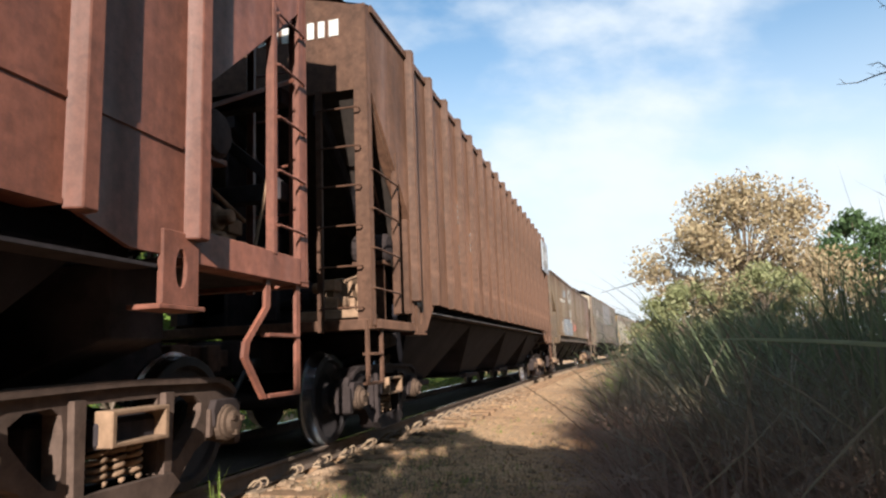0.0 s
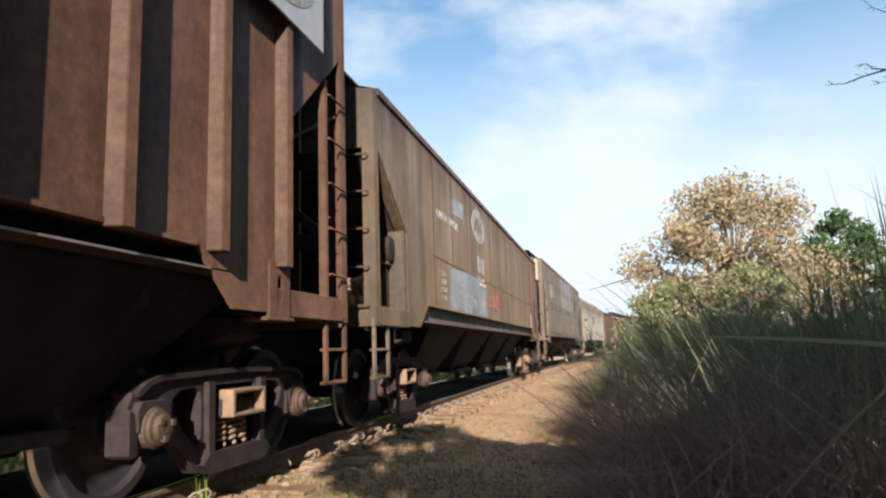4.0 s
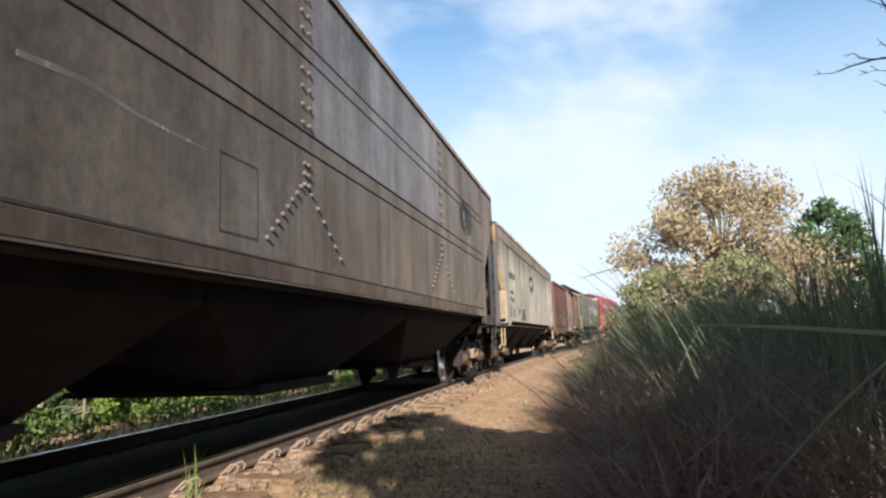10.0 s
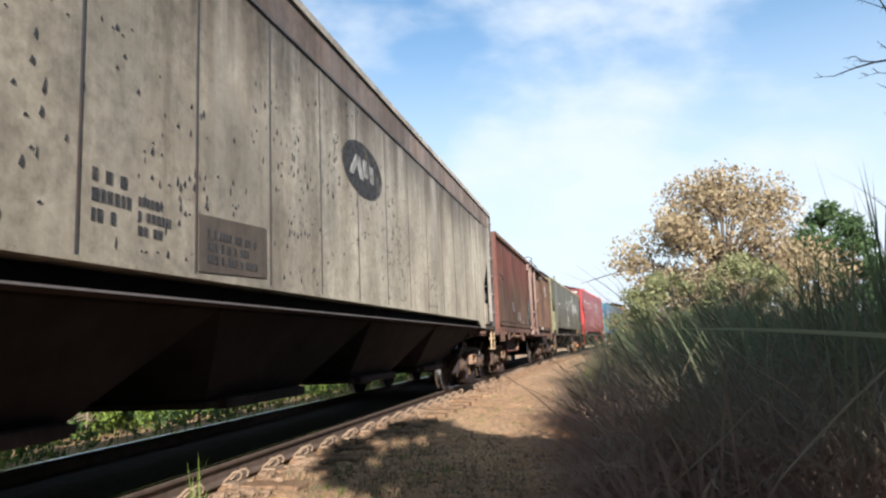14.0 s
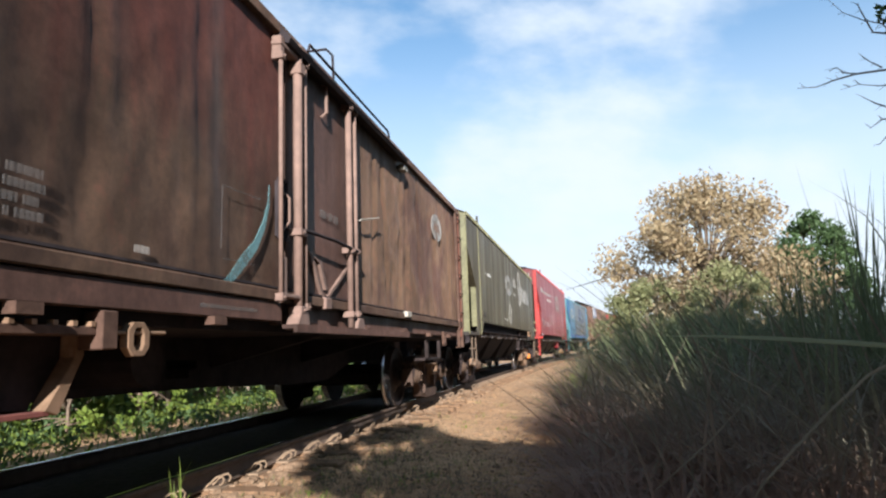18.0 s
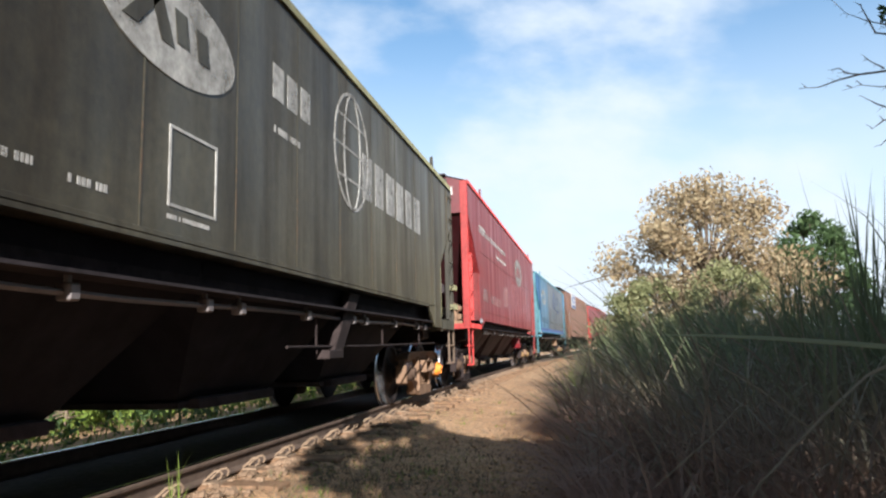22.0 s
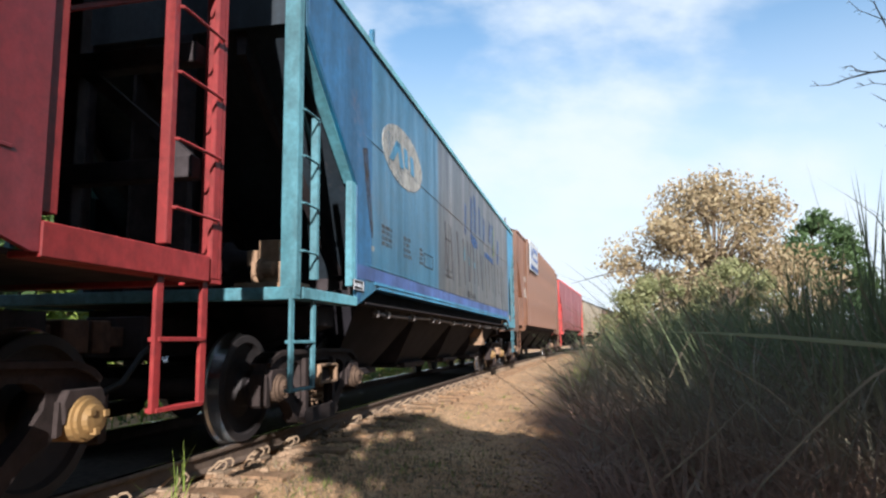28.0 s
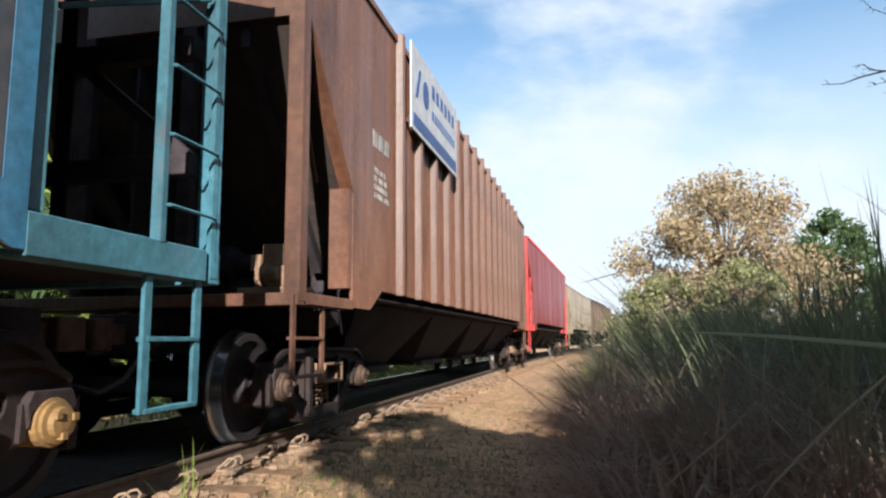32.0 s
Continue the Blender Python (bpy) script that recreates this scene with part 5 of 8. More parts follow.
def train():
    # 1: salmon-brown ribbed hopper
    sp = spec(-80.0, -62.98, 4.25, SALMON, SALMON, slope=DARK_SLOPE, zb=1.36, lip=0.13, flange=1.30, cut_d=1.38, cut_z=2.3, band=0.85, trucks=(1.4, 1.44), dark_flange=True,
              ladders=((1.85, 0.85, 5, 2.3, 6), (1.95, 0.50, 5, 2.3, 6)), steps=((0.0, 0.4, 0.58, 2, 0.0), (0.12, 0.54, 0.58, 2, 0.0, True)), brake_front=False, frames="brown")
    car = hopper_car(sp, "salmon-brown ribbed hopper car with rusty hanging steps")
    ribs(car, sp, 7.10 - 17 * 0.815, 0.815, 18)
    lug(car, SALMON, 7.0, 1.30, 1)
    horizontal_seam(car, SALMON, -7.0, 7.0, 1.95)
    couple(car, -80.0, -62.98)
    # 2: brown ribbed hopper with a grey round sign near its rear
    sp = spec(-61.65, -45.1, 4.28, BROWN, BROWN, bays=(-6.6, -3.17, 0.38, 3.93, 6.85), outlet=0.178, slope=DARK_SLOPE, lip=0.34, flange=1.32, cut_d=1.34, cut_z=2.3, band=0.88, trucks=(1.40, 1.2), sill_h=(0.07, 0.17), pipe=False,
              ladders=((1.86, 0.85, 5, 2.3, 6), (2.0, 0.45, 5, 2.3, 6)), steps=((-0.03, 0.34, 0.57, 2, 0.0), (0.0, 0.4, 0.57, 2, 0.0)))
    car = hopper_car(sp, "brown ribbed hopper car with a grey oval sign at its rear")
    ribs(car, sp, -6.93, 0.82, 18)
    lug(car, BROWN, -6.72, 1.26, 1)
    lug(car, BROWN, 7.0, 1.26, 1)
    end_number(car, sp, WHITE, -1, 3)
    board = sign_board(car, 5.94, 7.55, 3.19, 4.12, GREY_SIGN, "grey sign board with a pale oval mark")
    part("oval_mark", Shape().prism(oval(6.72, 3.66, 0.66, 0.36, 36), HALF + 0.112, HALF + 0.117), WHITE, board)
    for a in (-0.40, -0.12, 0.10, 0.30):
        part("mark_bar", Shape().prism([(6.72 + a - 0.04, 3.50), (6.72 + a + 0.04, 3.50), (6.72 + a + 0.10 * (a < 0) + 0.04, 3.83), (6.72 + a + 0.10 * (a < 0) - 0.04, 3.83)], HALF + 0.117, HALF + 0.121), GREY_SIGN, board)
    for i, (y, z) in enumerate(((-6.0, 2.2), (-5.2, 2.5), (-4.4, 2.1), (-4.4, 2.7), (-3.6, 2.4))):
        decal(car, "stencil", bars(y - 0.2, y + 0.22, z, z + 0.32, 4, i), FAINT)
    couple(car, -61.65, -45.1)
    # 3: olive-brown smooth hopper with a grey-blue patch
    sp = spec(-44.3, -28.5, 3.53, OLIVE, OLIVE, sill_in=0.07, web_mat=SILL_GREY, bays=(-5.1, -2.45, 0.17, 2.81, 5.35), walk=(0.85, 0.38, 0.25), slope=DARK_SLOPE, cut_d=1.12, cut_z=2.16, band=0.63, trucks=(2.0, 1.0), frames="pale", front_frames="dark", seam_mat=DARK_BROWN_TRIM, step_mat=PALE_TRIM, end_ladder=(True, False),
              ladders=((0, 0, 0, 2.1, 5), (2.6, 0.42, 7, 2.2, 6)), steps=((0.0, 0.42, 0.56, 2, 0.0), (-0.16, 0.24, 0.55, 2, 0.0)))
    car = hopper_car(sp, "rusty olive-brown smooth-sided hopper car with a grey-blue painted patch")
    seams(car, sp, -5.5, 1.13, 11, 0.03, 0.003)
    horizontal_seam(car, ROSTED, -5.6, 6.7, 2.06, 0.016, 0.003)
    decal(car, "grey_patch", plate([(-4.64, 1.405), (-4.64, 2.0), (-4.1, 2.03), (-3.2, 2.06), (-2.45, 2.06), (-2.44, 2.12), (-2.30, 2.12), (-2.30, 1.93), (-1.55, 1.92), (-1.55, 1.405)], 0.004), GREY_PATCH, "grey-blue repaint patch with rubbed stencils")
    decal(car, "grey_patch", plate([(-4.32, 2.86), (-4.32, 3.12), (-3.52, 3.16), (-3.52, 2.90)], 0.004), GREY_PATCH)
    for i, (a, b, c, d) in enumerate(((-3.95, -3.62, 1.50, 1.86), (-3.46, -3.2, 1.48, 1.80), (-3.03, -2.86, 1.58, 1.72), (-2.80, -2.58, 1.50, 1.68), (-2.05, -1.62, 1.56, 1.68), (-5.2, -4.85, 1.5, 1.95))):
        decal(car, "stencil", bars(a, b, c, d, 4, 20 + i, 0.009), FAINT)
    logo(car, -2.18, 3.02, 0.60, 0.31, WHITE, OLIVE, "worn white oval mark")
    decal(car, "lettering", letter_bars(-2.37, -1.66, 2.18, 2.47, 3, 4), WHITE)
    decal(car, "lettering", bars(-2.25, -1.66, 1.95, 2.12, 2, 31), WHITE)
    word(car, "CARGA ESPECIAL", -5.34, 2.64, 0.17, WHITE, 1.42)
    decal(car, "red_stencil", outline_box(-0.83, -0.34, 1.58, 2.0), RED_STENCIL)
    decal(car, "red_stencil", bars(-0.74, -0.42, 1.64, 1.92, 2, 41), RED_STENCIL)
    decal(car, "red_stencil", plate([(-0.28, 1.70), (-0.28, 1.90), (0.06, 1.91), (0.06, 1.70)], 0.006), RED_STENCIL)
    decal(car, "red_stencil", bars(-1.33, -0.97, 1.62, 1.86, 3, 43), RED_STENCIL)
    decal(car, "pale_bracket", plate([(5.76, 1.40), (5.77, 1.76), (5.90, 1.77), (5.90, 1.40)], 0.02), FLANGE, "pale grey bracket plate")
    couple(car, -44.3, -28.5)
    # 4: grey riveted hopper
    # Webs drawn deep and dark, to stand in for shade left of the post.
    sp = spec(-26.5, -10.15, 3.94, GREYCAR, PALE_TRIM, outlet=0.20, lip_run=(0.06, 0.28), web=0.55, cut_d=1.40, cut_z=2.14, band=0.74, lip=0.15, flange=1.225, dark_flange=True, bays=(-6.1, -3.2, 1.4, 6.0), sill_h=(0.06, 0.17), trucks=(1.1, 1.35), sill=GREYCAR, slope=PALE_TRIM, end_mat=CREAM, trim_rear=DARK_BROWN_TRIM, bulk_mat=PALE_TRIM,
              ladders=((1.80, 0.88, 5, 2.3, 6), (2.55, 0.42, 7, 2.3, 6)), steps=((-0.08, 0.34, 0.58, 2, 0.0), (0.0, 0.45, 0.5, 2, 0.0)))
    car = hopper_car(sp, "dull grey riveted hopper car with pale dusty end")
    # Two thin patches paint shade and sheen onto the one grey side.
    decal(car, "side_panel", plate([(-6.52, 1.40), (-6.52, 2.32), (-2.26, 2.32), (-2.26, 1.40)], 0.002), SHADY_GREY, "lower side patch darkened to hold shade")
    decal(car, "side_panel", plate([(-1.93, 2.50), (-1.93, 3.87), (2.70, 3.87), (2.70, 2.50)], 0.002), SHEEN_GREY, "upper side patch tinted with a bluish sheen")
    # Lap joints: their thin shadow lines drawn as dark strips.
    for z in (1.385, 2.335, 2.485, 3.11, 3.245):
        horizontal_seam(car, SEAM_LINE, -6.7, 6.7, z, 0.013, 0.007)
    decal(car, "stencil", outline_box(-3.36, -2.87, 1.50, 2.0, 0.012), BLACKISH)
    decal(car, "scratch", plate([(-4.85, 1.975), (-4.5, 1.995), (-4.1, 1.955), (-3.5, 1.95), (-3.5, 1.965), (-4.08, 1.98), (-4.5, 2.03), (-4.85, 2.005)], 0.004), FAINT, "long pale scrape")
    for y in (-6.62, 6.68):
        part("seam_plate", Shape().box(HALF, HALF + 0.012, y - 0.09, y + 0.09, 1.24, 3.86), GREYCAR, car)
    rows = []
    for y in (-6.62, 6.68):
        rows += [(y - 0.045, 1.30, y - 0.045, 3.8, 0.135), (y + 0.055, 1.36, y + 0.055, 3.74, 0.27)]
    rows += [(-6.5, 2.2, -6.05, 1.56, 0.10)]
    pale = []
    for y in (-2.08, 2.82):
        for d in (-0.06, 0.07):
            pale += [(y + d, 3.34, y + d, 3.79, 0.15), (y + d, 2.55, y + d, 3.0, 0.15), (y + d * 0.6, 2.05, y + d * 0.6, 2.22, 0.085)]
        pale += [(y - 0.10, 2.02, y - 0.67, 1.54, 0.11), (y + 0.10, 1.99, y + 0.72, 1.54, 0.14)]
    rivet_rows(car, RIVET, pale)
    rows += [(6.5, 2.2, 5.6, 1.56, 0.105)]
    rivet_rows(car, GREYCAR, rows)
    for sx in (1, -1):
        part("sill_plate", Shape().box(sx * HALF, sx * (HALF + 0.016), -5.7, 5.7, 1.252, 1.375), SILL_GREY, car, "dusty grey-brown sill plate", 0.004)
    decal(car, "pale_panel", plate([(-6.0, 2.72), (-6.0, 3.22), (-4.6, 3.24), (-4.6, 2.74)], 0.003), weathered("bleached_grey_paint", (0.118, 0.104, 0.092), (0.080, 0.068, 0.058), seed=15.0))
    part("round_mark", plate(oval(4.9, 2.95, 0.62, 0.30, 30), 0.004), BLACKISH, car, "faint dark smudged mark")
    s = plate([(4.62, 3.02), (4.82, 2.66), (5.06, 2.66), (5.0, 2.74), (4.88, 2.74), (4.72, 3.02)], 0.010)
    decal(car, "lettering", s, worn("worn_yellow_mark", (0.36, 0.29, 0.16), 0.5), "worn yellowish angular mark")
    end_number(car, sp, BLACKISH, -1, 7)
    lug(car, GREYCAR, -6.95, 1.22, 1)
    couple(car, -26.5, -10.15)
    # 5: dirty white hopper
    sp = spec(-9.28, 6.17, 3.57, WHITECAR, WHITE_TRIM, brake="", slope=DARK_SLOPE, cut_d=1.22, cut_z=1.96, band=0.52, lip=0.14, flange=1.11, trucks=(1.92, 1.3), sill=WHITECAR, step_mat=OCHRE_END, sill_mat=DARK_BROWN_TRIM, sill_h=0.06, post=GREY_POST, post_w=0.07, seam_mat=GREY_POST, bulk_mat=OCHRE_END,
              end_ladder=(False, True), ladders=((0, 0, 0, 2.0, 5), (2.5, 0.40, 6, 2.1, 6)), steps=((0.38, 0.86, 0.62, 2, 0.0), (0.06, 0.45, 0.68, 2, 0.0)), frames="dark")
    car = hopper_car(sp, "dirty white hopper car with dark stains and a dark round mark")
    seams(car, sp, -6.2, 0.9, 14, 0.022, 0.003)
    horizontal_seam(car, GREY_POST, -6.4, 6.4, 3.20, 0.03, 0.014)
    part("top_band", plate([(-7.5, 3.225), (-7.5, 3.50), (7.5, 3.50), (7.5, 3.225)], 0.005), SOOT_BAND, car, "sooty brown band under the roof edge")
    part("top_corner", Shape().box(HALF - 0.42, HALF - 0.02, -7.735, -7.70, 3.08, 3.50), YELLOW_PAINT, car, "faded yellow end corner")
    logo(car, -0.62, 2.55, 0.58, 0.27, BLACKISH, WHITE, "dark round mark with pale bars")
    decal(car, "grey_patch", plate([(-3.48, 1.27), (-3.48, 1.60), (-2.68, 1.64), (-2.68, 1.30)], 0.006), GREYCAR)
    decal(car, "stencil", bars(-3.4, -2.75, 1.33, 1.55, 3, 51, 0.009), BLACKISH)
    for i, (a, b, c, d) in enumerate(((-4.32, -4.05, 1.42, 1.70), (-4.0, -3.74, 1.40, 1.62))):
        decal(car, "stencil", bars(a, b, c, d, 3, 52 + i), BLACKISH)
    decal(car, "lettering", letter_bars(-5.91, -4.74, 2.36, 2.53, 11, 59), BLACKISH)
    word(car, "CARGA ESPECIAL", -5.90, 1.96, 0.105, BLACKISH, 0.86, "worn dark painted words")
    word(car, "FROTA 550", -5.89, 1.76, 0.15, BLACKISH, 0.86, "worn dark painted words")
    decal(car, "stencil", outline_box(-5.92, -5.57, 1.34, 1.68, 0.010), BLACKISH)
    decal(car, "stencil", bars(-5.87, -5.60, 1.37, 1.65, 5, 60), BLACKISH)
    decal(car, "stencil", bars(-5.25, -4.85, 1.36, 1.60, 4, 61), BLACKISH)
    lug(car, WHITECAR, -6.55, 1.38, 1)
    lug(car, WHITECAR, 6.6, 1.40, 1)
    rng = random.Random(9)
    s = Shape()
    spots = [(rng.uniform(-5.8, 3.0), rng.uniform(1.5, 2.7)) for _ in range(16)]
    for _ in range(520):       # chips and scars in the paint, in clusters
        cy, cz = rng.choice(spots)
        y, z = cy + rng.gauss(0, 0.30), min(3.1, max(1.32, cz + rng.gauss(0, 0.28)))
        w, h = rng.uniform(0.003, 0.017), rng.uniform(0.008, 0.05)
        s.prism([(y - w, z), (y, z + h), (y + w * 0.8, z + h * 0.4), (y + 0.3 * w, z - h * 0.3)], HALF + 0.001, HALF + 0.003)
    ob = part("chipped_paint", s, BLACKISH, car)
    ob["kind"] = "stuff"
    couple(car, -9.28, 6.17)
    # 6: maroon box car
    couple(box_car(), 6.95, 20.75)
    # 7: dark olive green hopper
    sp = spec(21.75, 36.95, 3.55, GREENCAR, GREEN_TRIM, end_mat=GREEN_TRIM, dark_flange=True, gusset=True, bays=(-5.5, -2.85, -0.14, 2.5, 5.2), walk=(0.80, 0.36, 0.25), rise=0.45, slant=GREENCAR, bulk_in=0.11, brake="", bulk_mat=GREEN_TRIM, cut_d=1.06, cut_z=2.08, band=0.70, lip=0.30, flange=1.18, trucks=(1.85, 0.90), frames="pale", caps=("plain", "plain", "plain", "orange"), pipe=True, slope=DARK_SLOPE, trim_rear=DARK_OLIVE, front_frames="dark", seam_mat=DARK_OLIVE, sill_h=(0.05, 0.13), sill_mat=DARK_BROWN_TRIM, post_w=0.09,
              end_ladder=(False, False), ladders=((0, 0, 0, 2.0, 5), (2.55, 0.42, 7, 2.1, 6)), steps=((0.42, 0.86, 0.50, 2, 0.0), (-0.05, 0.36, 0.52, 2, 0.0)), step_mat=PALE_TRIM)
    car = hopper_car(sp, "dark olive green hopper car with worn white markings")
    seams(car, sp, -5.9, 0.98, 13, 0.022, 0.003)
    horizontal_seam(car, GREENCAR, -6.2, 6.2, 1.43, 0.03, 0.012)
    logo(car, -0.74, 2.62, 0.66, 0.30, WHITE, GREENCAR, "worn white oval mark")
    decal(car, "lettering", letter_bars(0.50, 1.27, 2.68, 2.95, 3, 61), WHITE)
    decal(car, "lettering", bars(0.53, 1.2, 2.42, 2.50, 1, 62), WHITE)
    s = Shape()
    for r in (1.0, 0.5):
        s.ring(oval(2.3, 2.75, 0.52 * r, 0.60, 30), oval(2.3, 2.75, 0.52 * r - 0.03, 0.57, 30), HALF + 0.001, HALF + 0.006)
    for z in (2.45, 2.75, 3.05):
        w = 0.5 * math.sqrt(max(0.0, 1 - ((z - 2.75) / 0.6) ** 2))
        s.box(HALF + 0.001, HALF + 0.005, 2.3 - w, 2.3 + w, z - 0.012, z + 0.012)
    decal(car, "globe_mark", s, WHITE, "thin white globe outline")
    decal(car, "lettering", letter_bars(2.62, 5.28, 2.36, 2.84, 6, 63), WHITE, "large white block lettering")
    decal(car, "stencil", outline_box(-0.77, -0.27, 1.60, 2.06), WHITE)
    decal(car, "stencil", bars(-0.77, -0.27, 1.53, 1.57, 1, 64), WHITE)
    decal(car, "stencil", bars(-1.5, -1.2, 1.56, 1.62, 1, 65), WHITE)
    decal(car, "stencil", bars(-1.95, -1.7, 1.58, 1.64, 1, 66), WHITE)
    decal(car, "stencil", bars(-5.2, -4.2, 2.5, 2.62, 1, 67), WHITE)
    end_number(car, sp, WHITE, -1, 68)
    decal(car, "stencil", outline_box(-5.74, -5.22, 1.50, 1.63, 0.016), DARK_BROWN_TRIM)
    decal(car, "stencil", bars(-5.68, -5.28, 1.535, 1.60, 1, 69, 0.01, 0.2), DARK_BROWN_TRIM)
    s = Shape().tube([(HALF - 0.1, 1.0, 0.83), (HALF - 0.1, 3.0, 0.83), (HALF - 0.1, 6.4, 0.86)], 0.014, 6)
    for y in (1.6, 3.6, 5.4):
        s.tube([(HALF - 0.1, y, 0.83), (HALF - 0.1, y, 1.12)], 0.011, 5)
    part("brake_rod", s, TRUCK, car)
    part("gate_lever", Shape().prism([(2.40, 1.36), (2.70, 1.36), (2.12, 0.74), (1.90, 0.74)], HALF - 0.13, HALF - 0.06).box(HALF - 0.16, HALF - 0.03, 1.74, 2.10, 0.72, 0.80), TRUCK, car, "", 0.008)
    for y, z in ((7.55, 1.80), (7.56, 1.47)):
        part("latch_box", Shape().box(HALF - 0.06, HALF + 0.06, y - 0.10, y + 0.10, z - 0.045, z + 0.045), GREEN_TRIM, car, "pale olive latch box on the ladder", 0.006)
    for y in (-6.06, 6.06):
        part("fold_strip", Shape().box(HALF, HALF + 0.010, y - 0.022, y + 0.022, 1.13, 3.50), GREEN_TRIM if y < 0 else DARK_OLIVE, car)
        part("roof_fin", Shape().prism([(y - 0.04, 3.55), (y - 0.05, 3.70), (y + 0.0, 3.74), (y + 0.05, 3.55)], HALF - 0.02, HALF + 0.02), DARK_OLIVE, car, "", 0.004)
    couple(car, 21.75, 36.95)
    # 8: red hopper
    sp = spec(38.85, 54.4, 4.2, REDCAR, RED_TRIM, walk_up=0.10, hatch=0.0, dark_flange=True, web=0, bays=(-5.9, -3.3, -0.55, 2.4, 5.3), brake="low", bulk_mat=DIM_RED, lip_run=(0.05, 0.68), zb=1.18, cut_d=1.40, cut_z=2.38, band=0.68, lip=0.19, flange=1.19, trucks=(1.25, 1.6), caps=("plain", "plain", "yellow", "yellow"), pipe=True, hopper_mat=UNDER_RED, slope=SHADED_RED, trim_rear=DIM_RED, sill_h=(0.08, 0.13), post_w=0.11, sill=REDCAR,
              end_ladder=(False, False), ladders=((1.54, 0.42, 4, 1.92, 5), (2.02, 0.55, 5, 2.02, 6)), steps=((0.02, 0.44, 0.42, 2, 0.0), (0.13, 0.56, 0.45, 2, 0.0)))
    car = hopper_car(sp, "bright red hopper car with white markings")
    red_blue_sides(car, sp, REDCAR)
    logo(car, 1.9, 3.20, 1.05, 0.46, WHITE, REDCAR, "worn white round mark")
    name_plate(car, -6.54, -6.26, 1.295, 1.395, 8)
    old_letters(car, -0.3, 5.0, 1.66, 2.7, 13, OLD_PINK, 5)
    decal(car, "stencil", outline_box(-3.68, -3.12, 1.81, 1.99, 0.014), WHITE)
    decal(car, "stencil", outline_box(-2.04, -1.53, 1.87, 2.43, 0.014), WHITE)
    for i, (a, b, c, d) in enumerate(((-5.9, -5.5, 1.82, 2.12), (-5.46, -5.2, 1.80, 2.08), (-4.66, -4.40, 1.82, 2.06), (-4.3, -4.05, 1.80, 2.02), (-6.2, -5.0, 3.44, 3.56))):
        decal(car, "stencil", bars(a, b, c, d, 4 if i < 4 else 1, 80 + i), FAINT if i < 4 else WHITE)
    decal(car, "lettering", letter_bars(-6.2, -1.5, 3.34, 3.46, 18, 85), WHITE, "line of small white lettering")
    word(car, "A gente nunca para", -3.57, 3.06, 0.21, WHITE, 2.0)
    decal(car, "name_plate", plate([(-6.54, 1.295), (-6.54, 1.395), (-6.26, 1.395), (-6.26, 1.295)], 0.012), DARK_BROWN_TRIM)
    end_number(car, sp, WHITE, -1, 87)
    part("gate_motor", Shape().box(HALF - 0.4, HALF - 0.12, 2.5, 2.62, 0.70, 1.05).prism([(2.35, 0.70), (2.75, 0.70), (2.62, 0.85), (2.5, 0.85)], HALF - 0.4, HALF - 0.1), REDCAR, car, "", 0.01)
    couple(car, 38.85, 54.4)
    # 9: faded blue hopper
    sp = spec(55.5, 71.15, 3.98, BLUECAR, TEAL, walk_up=0.10, hatch=0.0, dark_flange=True, end_mat=SHADED_BLUE, bays=(-5.9, -3.3, -0.55, 2.4, 5.3), brake="low", lip_run=(0.05, 0.68), zb=1.16, cut_d=1.40, cut_z=2.33, band=0.60, lip=0.20, flange=1.19, trucks=(1.35, 1.75), sill=TEAL_BLUE, slope=SHADED_BLUE, trim_rear=TEAL_DARK, bulk_mat=TEAL, bulk_in=0.08, post_w=0.09, sill_h=(0.07, 0.16), caps=("plain", "plain", "yellow", "yellow"), pipe=True,
              end_ladder=(False, False), ladders=((1.52, 0.40, 4, 1.94, 5), (1.89, 0.55, 5, 2.04, 6)), steps=((0.0, 0.42, 0.43, 2, 0.0), (0.16, 0.60, 0.45, 2, 0.0)))
    car = hopper_car(sp, "faded blue hopper car with grey worn sides and teal ladders")
    red_blue_sides(car, sp, BLUECAR)
    decal(car, "blue_band", plate([(-6.42, 1.42), (-6.42, 1.55), (6.1, 1.56), (5.9, 1.41)], 0.0075), BLUE_BAND, "deep blue band low on the side")
    part("rear_panel", Shape().prism([(6.30, 1.42), (6.30, 3.9), (7.66, 3.9), (7.66, 3.40), (6.425, 2.33), (6.425, 1.165), (6.36, 1.165), (5.92, 1.41)], HALF + 0.001, HALF + 0.005), TEAL_BLUE, car, "bright blue end bay")
    part("front_panel", Shape().prism([(-5.98, 1.60), (-5.98, 3.9), (-7.66, 3.9), (-7.66, 3.40), (-6.425, 2.33), (-6.425, 1.21), (-6.36, 1.19)], HALF + 0.001, HALF + 0.005), DEEP_BLUE, car, "deep blue end bay")
    old_letters(car, -2.3, 5.6, 1.70, 2.66, 15, OLD_GREY, 6)
    decal(car, "paint_dab", plate([(-5.98, 1.735), (-5.98, 1.785), (-5.88, 1.79), (-5.88, 1.74)], 0.004), WHITE, "small white painted patch")
    decal(car, "rust_smear", Shape().prism([(-6.28, 2.75), (-6.12, 2.78), (-5.96, 2.10), (-5.93, 1.88), (-5.98, 1.86), (-6.10, 2.12)], HALF + 0.006, HALF + 0.0075), worn("brown_smear", (0.085, 0.060, 0.045), 0.42), "brown rusty smear on the blue paint")
    logo(car, -4.68, 3.04, 0.92, 0.36, WHITE, TEAL_BLUE, "white round mark with blue bars")
    name_plate(car, -6.54, -6.26, 1.295, 1.395, 9)
    s = Shape()
